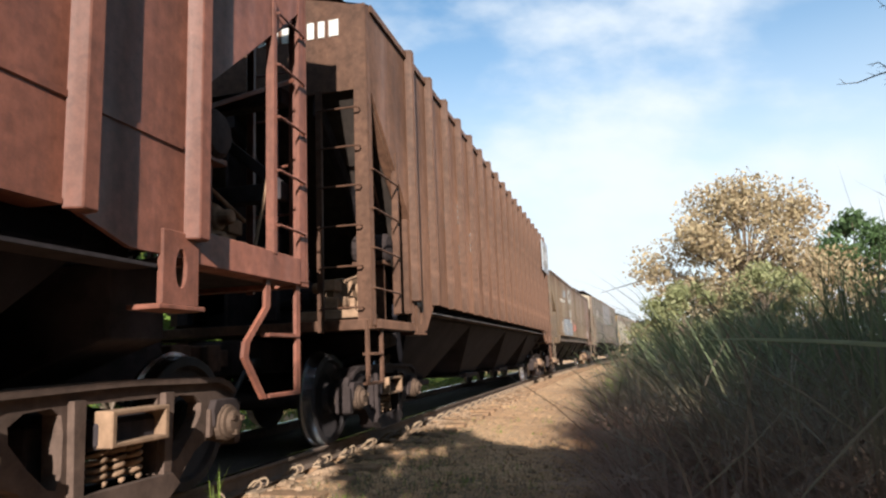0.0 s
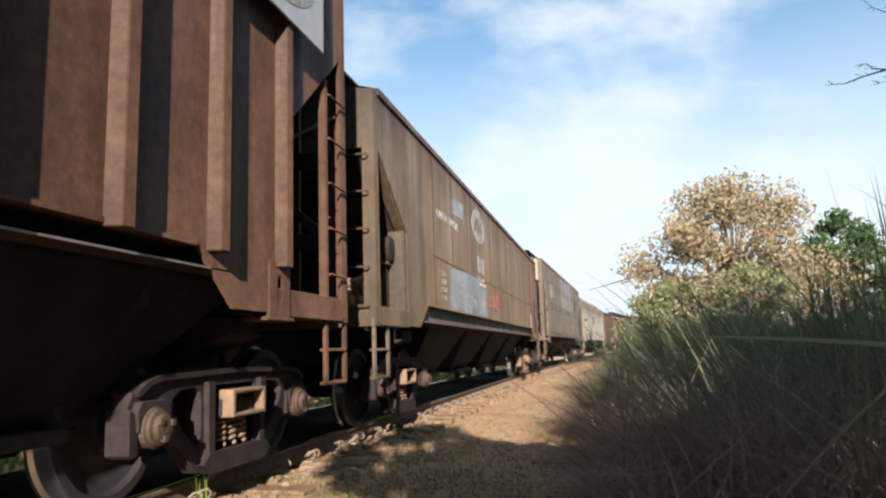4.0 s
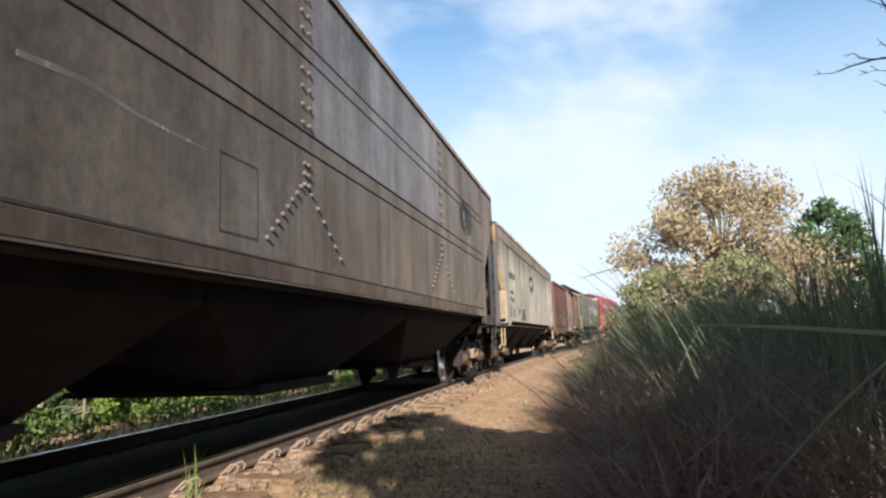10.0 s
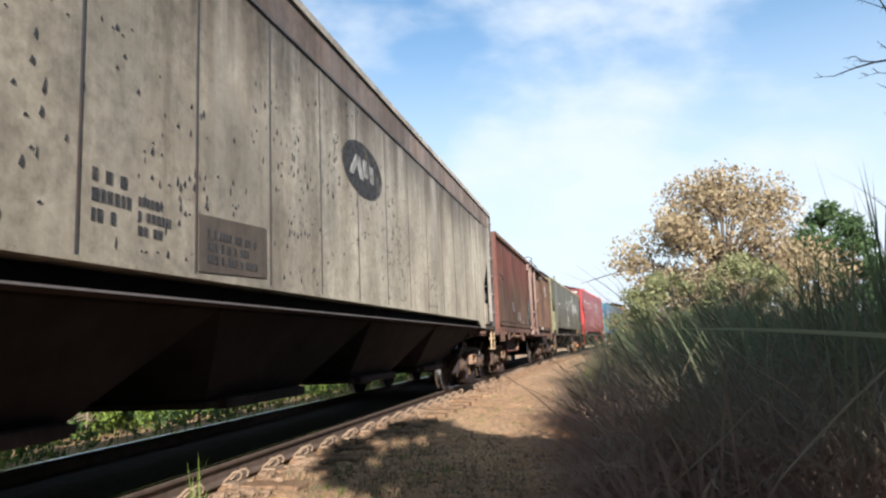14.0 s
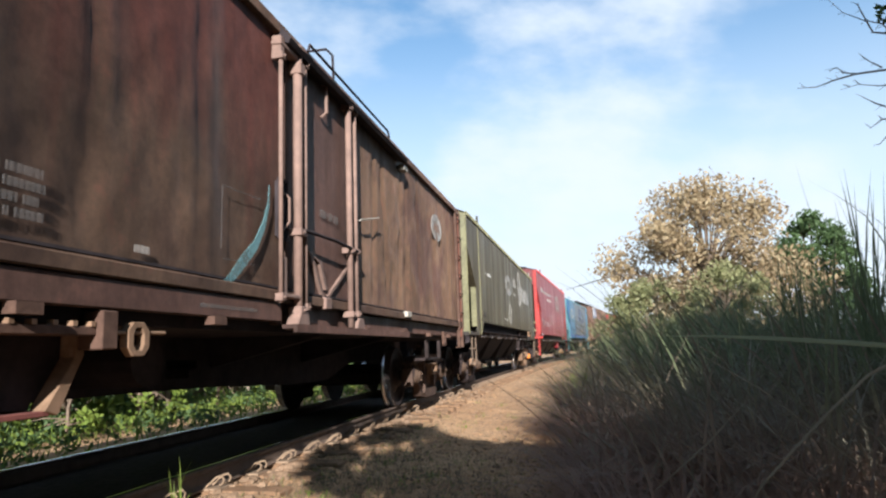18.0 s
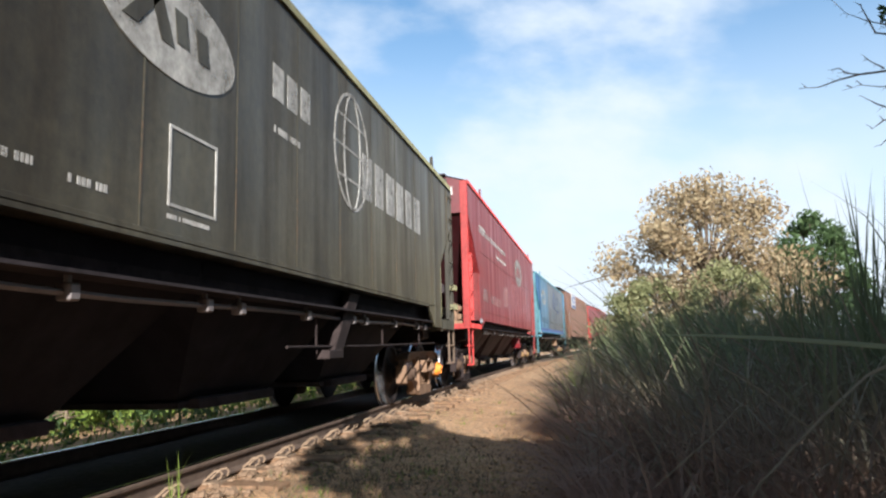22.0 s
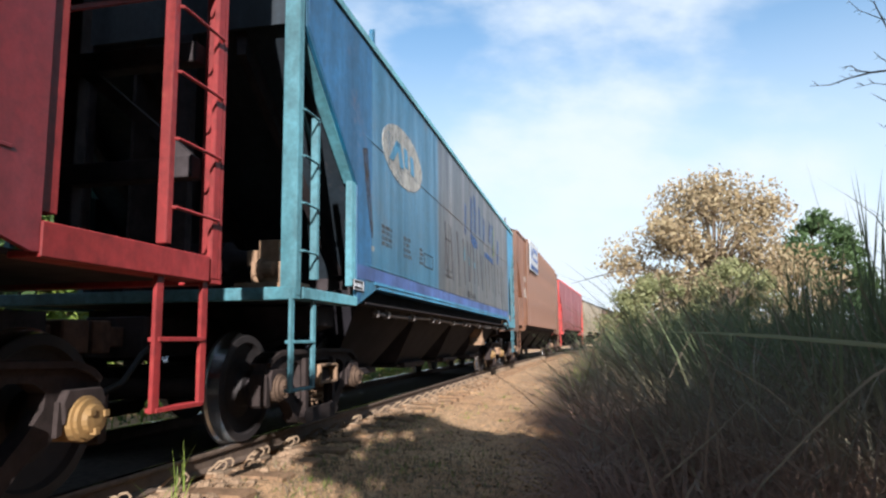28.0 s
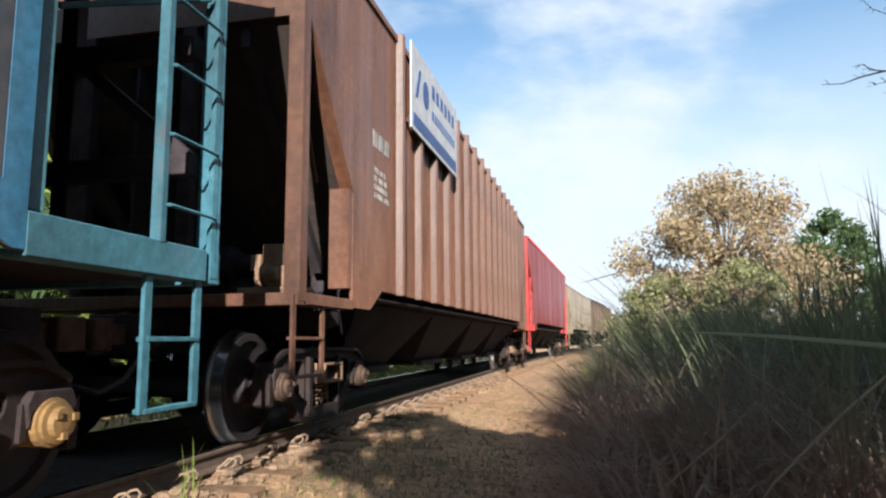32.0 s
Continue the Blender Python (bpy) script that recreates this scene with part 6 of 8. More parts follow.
    for y0, y1, z0, z1, d in ((-0.5, -0.34, 2.72, 3.35, 0.1), (0.17, 0.40, 2.74, 3.62, 0.05), (0.66, 0.90, 2.88, 3.72, -0.06), (1.22, 1.42, 2.92, 3.60, -0.04), (1.80, 2.02, 2.86, 3.48, 0.06), (2.66, 2.92, 2.98, 3.52, 0.08), (3.12, 3.34, 2.76, 3.52, 0.1), (4.0, 4.25, 2.62, 3.3, 0.1)):
        s.prism([(y0, z0 + 0.06), (y0 + d * 0.5, (z0 + z1) / 2), (y0 + d, z1), (y1 + d, z1 - 0.08), (y1 + d * 0.7, (z0 + z1) / 2 + 0.1), (y1, z0)], HALF + 0.001, HALF + 0.003)
    s.prism([(0.2, 2.70), (0.16, 2.82), (0.6, 2.86), (1.0, 2.80), (1.0, 2.66), (0.6, 2.62)], HALF + 0.0032, HALF + 0.0045)
    s.prism([(1.9, 2.62), (1.9, 2.72), (3.3, 2.70), (3.3, 2.56)], HALF + 0.0032, HALF + 0.0045)
    decal(car, "spray_paint", s, SPRAY_BLUE, "smeared bright blue spray paint strokes")["kind"] = "stuff"
    s = Shape().prism([(-0.53, 2.24), (-0.52, 2.47), (-0.47, 2.48), (-0.48, 2.24)], HALF + 0.001, HALF + 0.003)
    s.prism([(-0.02, 2.22), (-0.05, 2.34), (0.0, 2.37), (0.0, 2.26), (0.05, 2.25), (0.04, 2.21)], HALF + 0.001, HALF + 0.003)
    s.prism([(0.57, 2.22), (0.57, 2.33), (0.60, 2.33), (0.61, 2.25), (0.66, 2.26), (0.66, 2.21)], HALF + 0.001, HALF + 0.003)
    decal(car, "paint_dab", s, SPRAY_CYAN, "small pale cyan paint dabs")["kind"] = "stuff"
    decal(car, "paint_dab", Shape().prism([(3.30, 2.76), (3.38, 3.44), (3.46, 3.44), (3.42, 2.78)], HALF + 0.0032, HALF + 0.0045), SPRAY_LIME, "yellow-green streak of paint")
    s = Shape()
    for k in range(4):
        s.box(HALF + 0.001, HALF + 0.006, -0.22, 0.06, 1.600 + 0.032 * k, 1.612 + 0.032 * k)
    for k in range(3):
        s.box(HALF + 0.001, HALF + 0.006, 0.25, 0.64, 1.615 + 0.03 * k, 1.625 + 0.03 * k)
    decal(car, "stencil", s, BLACKISH)
    decal(car, "stencil", bars(-2.24, -1.70, 1.80, 1.86, 1, 97), BLACKISH)
    for y in (0.19, 2.65):
        part("seam", Shape().box(HALF, HALF + 0.003, y - 0.007, y + 0.007, 1.60, 3.90), SEAM_LINE, car)
    decal(car, "blue_edge", plate([(-5.88, 1.388), (-5.88, 1.42), (5.88, 1.42), (5.88, 1.388)], 0.016), TEAL_BLUE)
    decal(car, "stencil", outline_box(-3.65, -3.11, 1.81, 2.0, 0.014), BLACKISH)
    decal(car, "stencil", outline_box(-2.24, -1.70, 1.90, 2.42, 0.018), BLACKISH)
    for i, (a, b, c, d) in enumerate(((-5.6, -5.2, 1.85, 2.1), (-4.7, -4.3, 1.82, 2.1), (-3.9, -3.7, 1.82, 2.06))):
        decal(car, "stencil", bars(a, b, c, d, 4, 90 + i), BLACKISH)
    decal(car, "name_plate", plate([(-6.54, 1.295), (-6.54, 1.395), (-6.26, 1.395), (-6.26, 1.295)], 0.012), DARK_BROWN_TRIM)
    part("gate_motor", Shape().box(HALF - 0.4, HALF - 0.12, 2.2, 2.32, 0.70, 1.05).prism([(2.05, 0.70), (2.45, 0.70), (2.32, 0.85), (2.2, 0.85)], HALF - 0.4, HALF - 0.1), TRUCK_PALE, car, "", 0.01)
    couple(car, 55.5, 71.15)
    # 10: russet ribbed hopper with a sign board
    sp = spec(72.29, 88.8, 4.30, RUSSET, RUSSET, brake="low", slope=DARK_SLOPE, lip=0.22, flange=1.22, cut_d=1.15, cut_z=2.17, band=0.9, dark_flange=True, sill_h=(0.07, 0.17), end_ladder=(False, False),
              ladders=((0, 0, 0, 2.0, 5), (2.0, 0.5, 5, 2.1, 6)), steps=((-0.03, 0.52, 0.52, 2, 0.0), (0.1, 0.5, 0.5, 2, 0.0)), brake_front=True)
    car = hopper_car(sp, "russet brown ribbed hopper car with a white and blue sign board")
    ribs(car, sp, -5.68, 0.815, 15)
    board = sign_board(car, -5.48, -2.82, 3.30, 4.38, BOARD_WHITE, "white and blue sign board, lettering rubbed")
    s = Shape().box(HALF + 0.112, HALF + 0.117, -5.40, -2.9, 3.36, 3.52)
    s.prism([(-5.3, 3.75), (-5.12, 4.15), (-5.02, 4.15), (-5.2, 3.75)], HALF + 0.112, HALF + 0.117).prism(oval(-4.78, 3.93, 0.16, 0.18, 18), HALF + 0.112, HALF + 0.117)
    part("sign_mark", s, BLUE_SIGN, board)
    s = Shape()
    for k, (z, h) in enumerate(((4.02, 0.18), (3.72, 0.12))):
        for i in range(6 if k == 0 else 9):
            y = -4.45 + i * (0.25 if k == 0 else 0.165)
            s.box(HALF + 0.112, HALF + 0.117, y, y + (0.16 if k == 0 else 0.11), z, z + h)
    part("sign_lettering", s, BLUE_SIGN, board)["kind"] = "stuff"
    decal(car, "lettering", letter_bars(-6.55, -5.98, 2.78, 2.95, 3, 101), WHITE)
    decal(car, "stencil", bars(-6.5, -5.98, 2.25, 2.6, 4, 102), WHITE)
    end_number(car, sp, WHITE, -1, 103)
    couple(car, 72.29, 88.8)
    sp = spec(89.7, 105.3, 4.15, REDCAR, RED_TRIM, cut_d=1.4, cut_z=2.38, slope=RED_TRIM)
    car = hopper_car(sp, "plain red hopper car far down the train")
    seams(car, sp, -5.2, 2.6, 5)
    couple(car, 89.7, 105.3)
    sp = spec(106.4, 122.0, 3.75, TANCAR, TANCAR)
    car = hopper_car(sp, "dusty tan hopper car far down the train")
    seams(car, sp, -5.6, 1.4, 9)
    couple(car, 106.4, 122.0)
    sp = spec(123.1, 139.0, 3.75, OLIVE, OLIVE)
    couple(hopper_car(sp, "olive-brown hopper car at the end of view"), 123.1, 139.0)


def red_blue_sides(car, sp, mat):
    """Fold lines of the long sheets, and a small fin on the roof edge at each end."""
    for z in (1.57, 2.90):
        horizontal_seam(car, mat, -6.2, 6.2, z, 0.016, 0.007)
    for y in (-5.95, 5.95):
        part("seam", Shape().box(HALF, HALF + 0.0012, y - 0.012, y + 0.012, 1.60, sp["H"] - 0.06), mat, car)
        part("roof_fin", Shape().prism([(y - 0.05, sp["H"]), (y - 0.05, sp["H"] + 0.16), (y + 0.03, sp["H"] + 0.20), (y + 0.05, sp["H"])], HALF - 0.02, HALF + 0.02), mat, car, "", 0.004)


# folds of the side sheets: place along the car, depth, lean
PLEATS = ((-5.6, 0.015, 0.0), (-4.1, 0.010, 0.05), (-2.73, 0.016, 0.0), (-2.0, 0.006, 0.0), (-1.82, 0.012, 0.0), (1.66, 0.030, 0.05), (2.12, 0.022, -0.08), (2.74, 0.018, 0.12), (3.08, 0.028, 0.06), (3.79, 0.028, -0.05), (4.74, 0.026, 0.08), (5.35, 0.018, -0.10), (5.95, 0.036, 0.0), (6.37, 0.030, 0.10))


def box_car():
    L, H, zb = 13.8, 3.31, 1.25
    car = new_car("box_car", None, "maroon sheeted box car with rust streaks and locking rods")
    rng = random.Random(17)
    for sx in (1, -1):
        for y0, y1 in ((-6.78, -0.62), (1.0, 6.78)):
            n, m = 130, 36
            v, f = [], []
            for j in range(m + 1):
                for i in range(n + 1):
                    y, z = y0 + (y1 - y0) * i / n, zb + (H - zb) * j / m
                    edge = min(1.0, 5 * i / n, 5 * (n - i) / n, 4 * (m - j) / m, 4 * j / m + 0.25)
                    slack = 0.55 + 0.6 * min(1.0, max(0.0, (y + 1.0) / 5.0)) + 0.35 * (1 - j / m)
                    d = 0.022 * noise.noise(Vector((y * 1.9 + 0.5 * z, z * 0.7, 5.0 + sx))) + 0.008 * noise.noise(Vector((y * 9.0 + 3 * z, z * 4.0, 2.0)))
                    d += slack * (0.036 * (0.22 - abs(noise.noise(Vector((y * 1.7 + 0.9 * z, z * 0.55, 8.0))))) + 0.022 * (0.22 - abs(noise.noise(Vector((y * 2.9 - 1.6 * z, z * 1.3, 1.0))))))
                    for yp, deep, lean in PLEATS:
                        w = (y - yp - lean * (z - 2.0)) / 0.06
                        if abs(w) < 3:
                            d -= deep * math.exp(-w * w) - 0.6 * deep * math.exp(-(w - 1.7) ** 2)
                    v.append((sx * (HALF - 0.02 + edge * d), y, z))
            for j in range(m):
                for i in range(n):
                    a = j * (n + 1) + i
                    f.append((a, a + 1, a + n + 2, a + n + 1))
            part("side_curtain", Shape().add(v, f), OLIVE_SHEET if y0 < -1 else MAROON, car, ("olive-stained side sheet, red towards the roof" if y0 < -1 else "wrinkled maroon side sheet") if sx > 0 else "", smooth=True)
        # door leaf between the sheets
        door = part("door", Shape().box(sx * (HALF - 0.06), sx * (HALF - 0.01), -0.62, 1.0, zb - 0.06, H), DOOR_BROWN, car, "maroon-brown sliding door with locking rods" if sx > 0 else "")
        part("bottom_rail", Shape().box(sx * (HALF - 0.03), sx * (HALF + 0.026), -6.88, 6.88, 1.195, 1.275), OLIVE_SHEET, car, "", 0.008)
        part("side_sill", Shape().box(sx * (HALF - 0.06), sx * (HALF + 0.006), -6.88, -0.72, 1.05, 1.19).box(sx * (HALF - 0.10), sx * (HALF - 0.04), -0.72, 6.88, 1.03, 1.19), DOOR_BROWN, car, "dusty brown sill plate", 0.006)
        part("top_chord", Shape().box(sx * (HALF - 0.05), sx * (HALF + 0.03), -6.9, 6.9, H - 0.05, H + 0.04), MAROON, car, "", 0.006)
        part("sheet_hem", Shape().box(sx * (HALF - 0.01), sx * (HALF + 0.016), -6.86, 6.86, 1.285, 1.30), GRIME, car)
        for y, r, z0, z1 in ((-0.84, 0.017, 1.18, 3.09), (-0.53, 0.036, 1.02, 3.27), (-0.39, 0.019, 1.13, 3.20), (0.67, 0.030, 1.04, 3.22), (0.85, 0.021, 1.05, 3.23)):
            x = sx * (HALF + 0.055)
            rod = part("locking_rod", Shape().tube([(x, y, z0), (x, y, z1)], r, 9), ROD_BROWN, car, "dusty brown upright locking rod", smooth=True)
            for z in ((z0 + 0.12, z0 + 0.72, z1 - 0.05) if r > 0.02 else (z0 + 0.04, z1 - 0.04)):
                part("rod_guide", Shape().box(sx * (HALF - 0.01), x + sx * (r + 0.012), y - r - 0.016, y + r + 0.016, z - 0.028, z + 0.028).lathe([(x - 0.03 - r, 0.012), (x + sx * (r + 0.026), 0.012)], 6, y, z), ROD_BROWN, rod, "", 0.005)
        part("rod_casting", Shape().box(sx * (HALF - 0.01), sx * (HALF + 0.075), -0.88, -0.50, 3.13, 3.17).box(sx * (HALF - 0.01), sx * (HALF + 0.07), -0.87, -0.80, 3.05, 3.21).box(sx * (HALF - 0.01), sx * (HALF + 0.10), -0.57, -0.47, 3.02, 3.12), ROD_BROWN, car, "", 0.008)
        part("rod_casting", Shape().box(sx * (HALF - 0.01), sx * (HALF + 0.085), -0.86, -0.54, 1.22, 1.25).box(sx * (HALF + 0.02), sx * (HALF + 0.06), -0.80, -0.74, 1.25, 1.52), ROD_BROWN, car, "", 0.006)
        part("latch_slot", Shape().ring([(-0.80, 1.66), (-0.80, 2.12), (-0.64, 2.12), (-0.64, 1.66)], [(-0.785, 1.68), (-0.785, 2.10), (-0.655, 2.10), (-0.655, 1.68)], sx * (HALF + 0.005), sx * (HALF + 0.028)).box(sx * (HALF - 0.03), sx * (HALF + 0.012), -0.785, -0.655, 1.68, 2.10), GRIME, car, "dark latch slot")
        part("latch_handle", Shape().tube([(sx * (HALF + 0.02), -0.70, 2.02), (sx * (HALF + 0.05), -0.68, 1.98), (sx * (HALF + 0.05), -0.68, 1.80), (sx * (HALF + 0.02), -0.74, 1.72)], 0.010, 6), ROD_BROWN, car)
        xr = sx * (HALF + 0.075)
        part("door_lever", Shape().tube([(xr, -0.45, 1.77), (xr + sx * 0.02, 0.2, 1.78), (xr, 0.92, 1.77)], 0.015, 6), GRIME, car)
        for pts in ([(-0.19, 1.63), (0.13, 1.24)], [(0.13, 1.24), (0.80, 1.66)], [(-0.12, 1.60), (0.02, 1.58), (0.16, 1.36)]):
            s = Shape()
            for (a0, b0), (a1, b1) in zip(pts, pts[1:]):
                s.prism([(a0 - 0.025, b0 + 0.01), (a0 + 0.025, b0 + 0.01), (a1 + 0.025, b1 - 0.01), (a1 - 0.025, b1 - 0.01)], sx * (HALF - 0.012), sx * (HALF + 0.018))
            part("door_brace", s, ROD_BROWN, door)
        part("door_foot", Shape().box(sx * (HALF - 0.01), sx * (HALF + 0.05), 0.06, 0.20, 1.18, 1.28), ROD_BROWN, door, "", 0.008)
        part("door_pull", Shape().tube([(sx * HALF, 0.14, 3.20), (sx * (HALF + 0.04), 0.13, 3.17), (sx * (HALF + 0.045), 0.12, 2.93), (sx * HALF, 0.11, 2.89)], 0.016, 6), ROD_BROWN, door)
        part("door_rail", Shape().box(sx * HALF, sx * (HALF + 0.12), -0.70, 2.6, 1.00, 1.03).box(sx * (HALF + 0.09), sx * (HALF + 0.12), -0.70, 2.6, 0.97, 1.0), DOOR_BROWN, car)
        part("door_hood", Shape().prism([(sx * (HALF - 0.02), 3.20), (sx * (HALF + 0.10), 3.17), (sx * (HALF + 0.12), 3.21), (sx * (HALF + 0.02), 3.33), (sx * (HALF - 0.02), 3.33)], -0.80, 2.77, "y"), GRIME, car, "dark eave over the door's track")
        part("roof_handrail", Shape().tube([(sx * (HALF + 0.05), -0.30, 3.32), (sx * (HALF + 0.05), -0.26, 3.40), (sx * (HALF + 0.05), 2.10, 3.385), (sx * (HALF + 0.05), 2.15, 3.32)], 0.013, 6), GRIME, car, "thin bent handrail along the eave")
        part("roof_handrail", Shape().tube([(sx * (HALF + 0.05), 0.30, 3.32), (sx * (HALF + 0.05), 0.28, 3.54), (sx * (HALF + 0.02), 0.20, 3.57), (sx * (HALF - 0.26), 0.18, 3.56), (sx * (HALF - 0.28), 0.16, 3.40)], 0.012, 6), GRIME, car)
        part("side_grab", Shape().tube([(sx * HALF, 0.98, 2.10), (sx * (HALF + 0.05), 1.02, 2.12), (sx * (HALF + 0.06), 1.62, 2.25)], 0.009, 6), PALE_GREY_TAB, car, "thin pale grab rod")
        for y in (-0.52, 0.84):
            part("foot_bracket", Shape().prism([(y - 0.15, 0.99), (y + 0.13, 0.99), (y + 0.08, 1.13), (y - 0.06, 1.13)], sx * HALF, sx * (HALF + 0.10)), ROD_BROWN, car, "", 0.010)
        for k in range(9):
            y = -6.0 + 1.45 * k
            part("sill_bracket", Shape().box(sx * (HALF - 0.02), sx * (HALF + 0.045), y - 0.07, y + 0.07, 1.0, 1.05), ROSTED, car)
        for y in (-5.3, 5.3):
            hole = oval(y, 0.98, 0.04, 0.07, 12)
            out = [(y + 0.075 * max(-1, min(1, 1.5 * math.cos(2 * math.pi * k / 12))), 0.98 + 0.11 * max(-1, min(1, 1.5 * math.sin(2 * math.pi * k / 12)))) for k in range(12)]
            part("tow_loop", Shape().ring(out, hole, sx * (HALF - 0.03), sx * (HALF + 0.01)), ROSTED, car)
    for e in (-1, 1):
        y = e * L / 2
        s = Shape()
        rows = 11
        pts = []
        for j in range(rows * 4 + 1):
            z = 1.1 + (H - 1.1) * j / (rows * 4)
            pts.append((0.035 * math.sin(2 * math.pi * j / 4), z))
        v = [(x, y - e * 0.06 + e * d, z) for x in (-HALF + 0.05, HALF - 0.05) for d, z in pts]
        k = len(pts)
        s.add(v, [(i, i + 1, k + i + 1, k + i) for i in range(k - 1)])
        part("end_wall", s, SHADED_MAROON, car, "corrugated maroon end wall")
        for sx in (1, -1):
            part("corner_post", Shape().box(sx * (HALF - 0.09), sx * (HALF + 0.012), y - e * 0.11, y + e * 0.012, 1.03, H + 0.03), RED_CORNER, car, "red-brown corner post", 0.006)
        part("end_sill", Shape().box(-HALF, HALF, y - e * 0.10, y + e * 0.03, 0.98, 1.13), ROSTED, car, "", 0.008)
        part("end_cap", Shape().prism([(-HALF + 0.05, H - 0.02)] + roof_line(H + 0.02, 0.12) + [(HALF - 0.05, H - 0.02)], y - e * 0.08, y - e * 0.02, "y"), RED_CORNER, car)
        part("coupler", COUPLER_ME, None, car, at=pose(0, y, 0, 0, 0, 0 if e < 0 else 180))
        part("air_hose", HOSE_ME, None, car, at=pose(0, y, 0, 0, 0, 0 if e < 0 else 180))
        sx = 1
        s = Shape()
        for d in ((0.04, 0.36) if e > 0 else (0.26, 0.62)):
            yy = y - e * d
            s.box(HALF - 0.02, HALF + 0.03, yy - 0.03, yy + 0.03, 0.84, 1.16)
        a, b = (0.04, 0.36) if e > 0 else (0.26, 0.62)
        s.box(HALF - 0.05, HALF + 0.03, y - e * a, y - e * b, 0.83, 0.855)
        part("step_ladder", s, ROSTED, car, "", 0.004)
        if e > 0:
            s = Shape().box(HALF, HALF + 0.04, y - 0.40, y - 0.33, 1.16, H).box(HALF, HALF + 0.04, y - 0.06, y + 0.0, 1.16, H)
            for i in range(6):
                z = 1.45 + 0.34 * i
                s.tube([(HALF + 0.04, y - 0.36, z), (HALF + 0.05, y - 0.03, z)], 0.011, 5)
            part("side_ladder", s, ROSTED, car)
        else:
            s = Shape()
            for z in (2.24,):
                s.tube([(HALF, y + 0.10, z + 0.12), (HALF + 0.07, y + 0.13, z + 0.12), (HALF + 0.07, y + 0.55, z + 0.04), (HALF, y + 0.58, z + 0.04)], 0.010, 5)
            part("grab_iron", s, GRIME, car)
        hand_wheel(car, ROSTED, e, L, 2.1) if e < 0 else None
    n = 8
    pts = roof_line(H, 0.14, n)
    part("roof", Shape().add([(x, yy, z) for yy in (-L / 2 + 0.05, L / 2 - 0.05) for x, z in pts], [(k, k + 1, n + 2 + k, n + 1 + k) for k in range(n)]), MAROON, car)
    part("floor", Shape().box(-HALF + 0.1, HALF - 0.1, -L / 2 + 0.1, L / 2 - 0.1, 0.98, 1.06), GRIME, car)
    belly = [(-L / 2 + 0.1, 0.98), (-L / 2 + 0.1, 0.70), (-4.6, 0.66), (-3.6, 0.58), (-0.75, 0.56), (0.9, 0.53), (2.2, 0.46), (3.4, 0.46), (4.3, 0.66), (L / 2 - 0.1, 0.70), (L / 2 - 0.1, 0.98)]
    for x in (-0.27, 0.23):
        part("centre_sill", Shape().pierced(belly, [[(-0.24, 0.64), (-0.24, 0.80), (0.22, 0.79), (0.22, 0.72), (0.10, 0.70), (0.10, 0.64)]], x, x + 0.04), GRIME, car, "deep fish-bellied sill under the floor")
    for y in (-2.3, 0.5, 2.6):
        part("cross_bearer", Shape().prism([(-HALF + 0.1, 0.98), (-0.3, 0.72), (0.3, 0.72), (HALF - 0.1, 0.98)], y - 0.06, y + 0.06, "y"), GRIME, car)
    box = part("brake_box", Shape().prism([(-4.3, 0.96), (-4.3, 0.64), (-2.78, 0.60), (-2.60, 0.82), (-2.60, 0.96)], HALF - 1.1, HALF - 0.24), GRIME, car, "dark brake box hung under the floor", 0.006)
    part("rim", Shape().box(HALF - 0.30, HALF - 0.16, -4.3, -2.74, 0.575, 0.60), DULL_RED_RIM, box, "dull red lower rim", 0.004)
    part("rim", Shape().prism([(-2.78, 0.60), (-2.70, 0.575), (-2.55, 0.84), (-2.55, 0.96), (-2.61, 0.96), (-2.61, 0.83)], HALF - 0.235, HALF - 0.15), TRUCK_PALE, box, "", 0.004)
    rail = part("riveted_rail", Shape().box(HALF - 0.14, HALF - 0.02, -4.7, -2.64, 0.925, 0.965), ROSTED, car, "", 0.004)
    s = Shape()
    for k in range(18):
        y = -4.62 + 0.115 * k
        s.box(HALF - 0.05, HALF - 0.015, y - 0.014, y + 0.014, 0.965, 0.988)
    part("rivets", s, TRUCK_PALE, rail)["kind"] = "stuff"
    part("rail_bracket", Shape().box(HALF - 0.12, HALF + 0.012, -2.64, -2.53, 0.86, 1.04), ROSTED, car, "", 0.006)
    part("tow_ring", Shape().ring([(-2.34 + 0.085 * a, 0.91 + 0.085 * b) for a, b in ((1, 0.5), (0.5, 1), (-0.5, 1), (-1, 0.5), (-1, -0.5), (-0.5, -1), (0.5, -1), (1, -0.5))], [(-2.34 + 0.04 * a, 0.91 + 0.055 * b) for a, b in ((1, 0.5), (0.5, 1), (-0.5, 1), (-1, 0.5), (-1, -0.5), (-0.5, -1), (0.5, -1), (1, -0.5))], HALF - 0.06, HALF - 0.01).tube([(HALF - 0.03, -2.53, 0.94), (HALF - 0.03, -2.1, 0.945)], 0.012, 5), TRUCK_PALE, car, "pale worn towing ring", 0.004)
    s = Shape().lathe([(0.2, 0.06), (0.2, 0.17), (0.9, 0.17), (0.9, 0.06)], 14, -1.4, 0.80)
    part("air_tank", s, GRIME, car)
    part("stake_bracket", Shape().box(HALF - 0.3, HALF - 0.05, 4.3, 5.2, 0.66, 0.70).box(HALF - 0.1, HALF - 0.05, 4.3, 4.36, 0.66, 0.95).box(HALF - 0.1, HALF - 0.05, 5.14, 5.2, 0.66, 0.95), TRUCK, car, "", 0.005)
    logo(car, 4.92, 2.70, 0.36, 0.21, WHITE, MAROON, "worn pale oval mark")
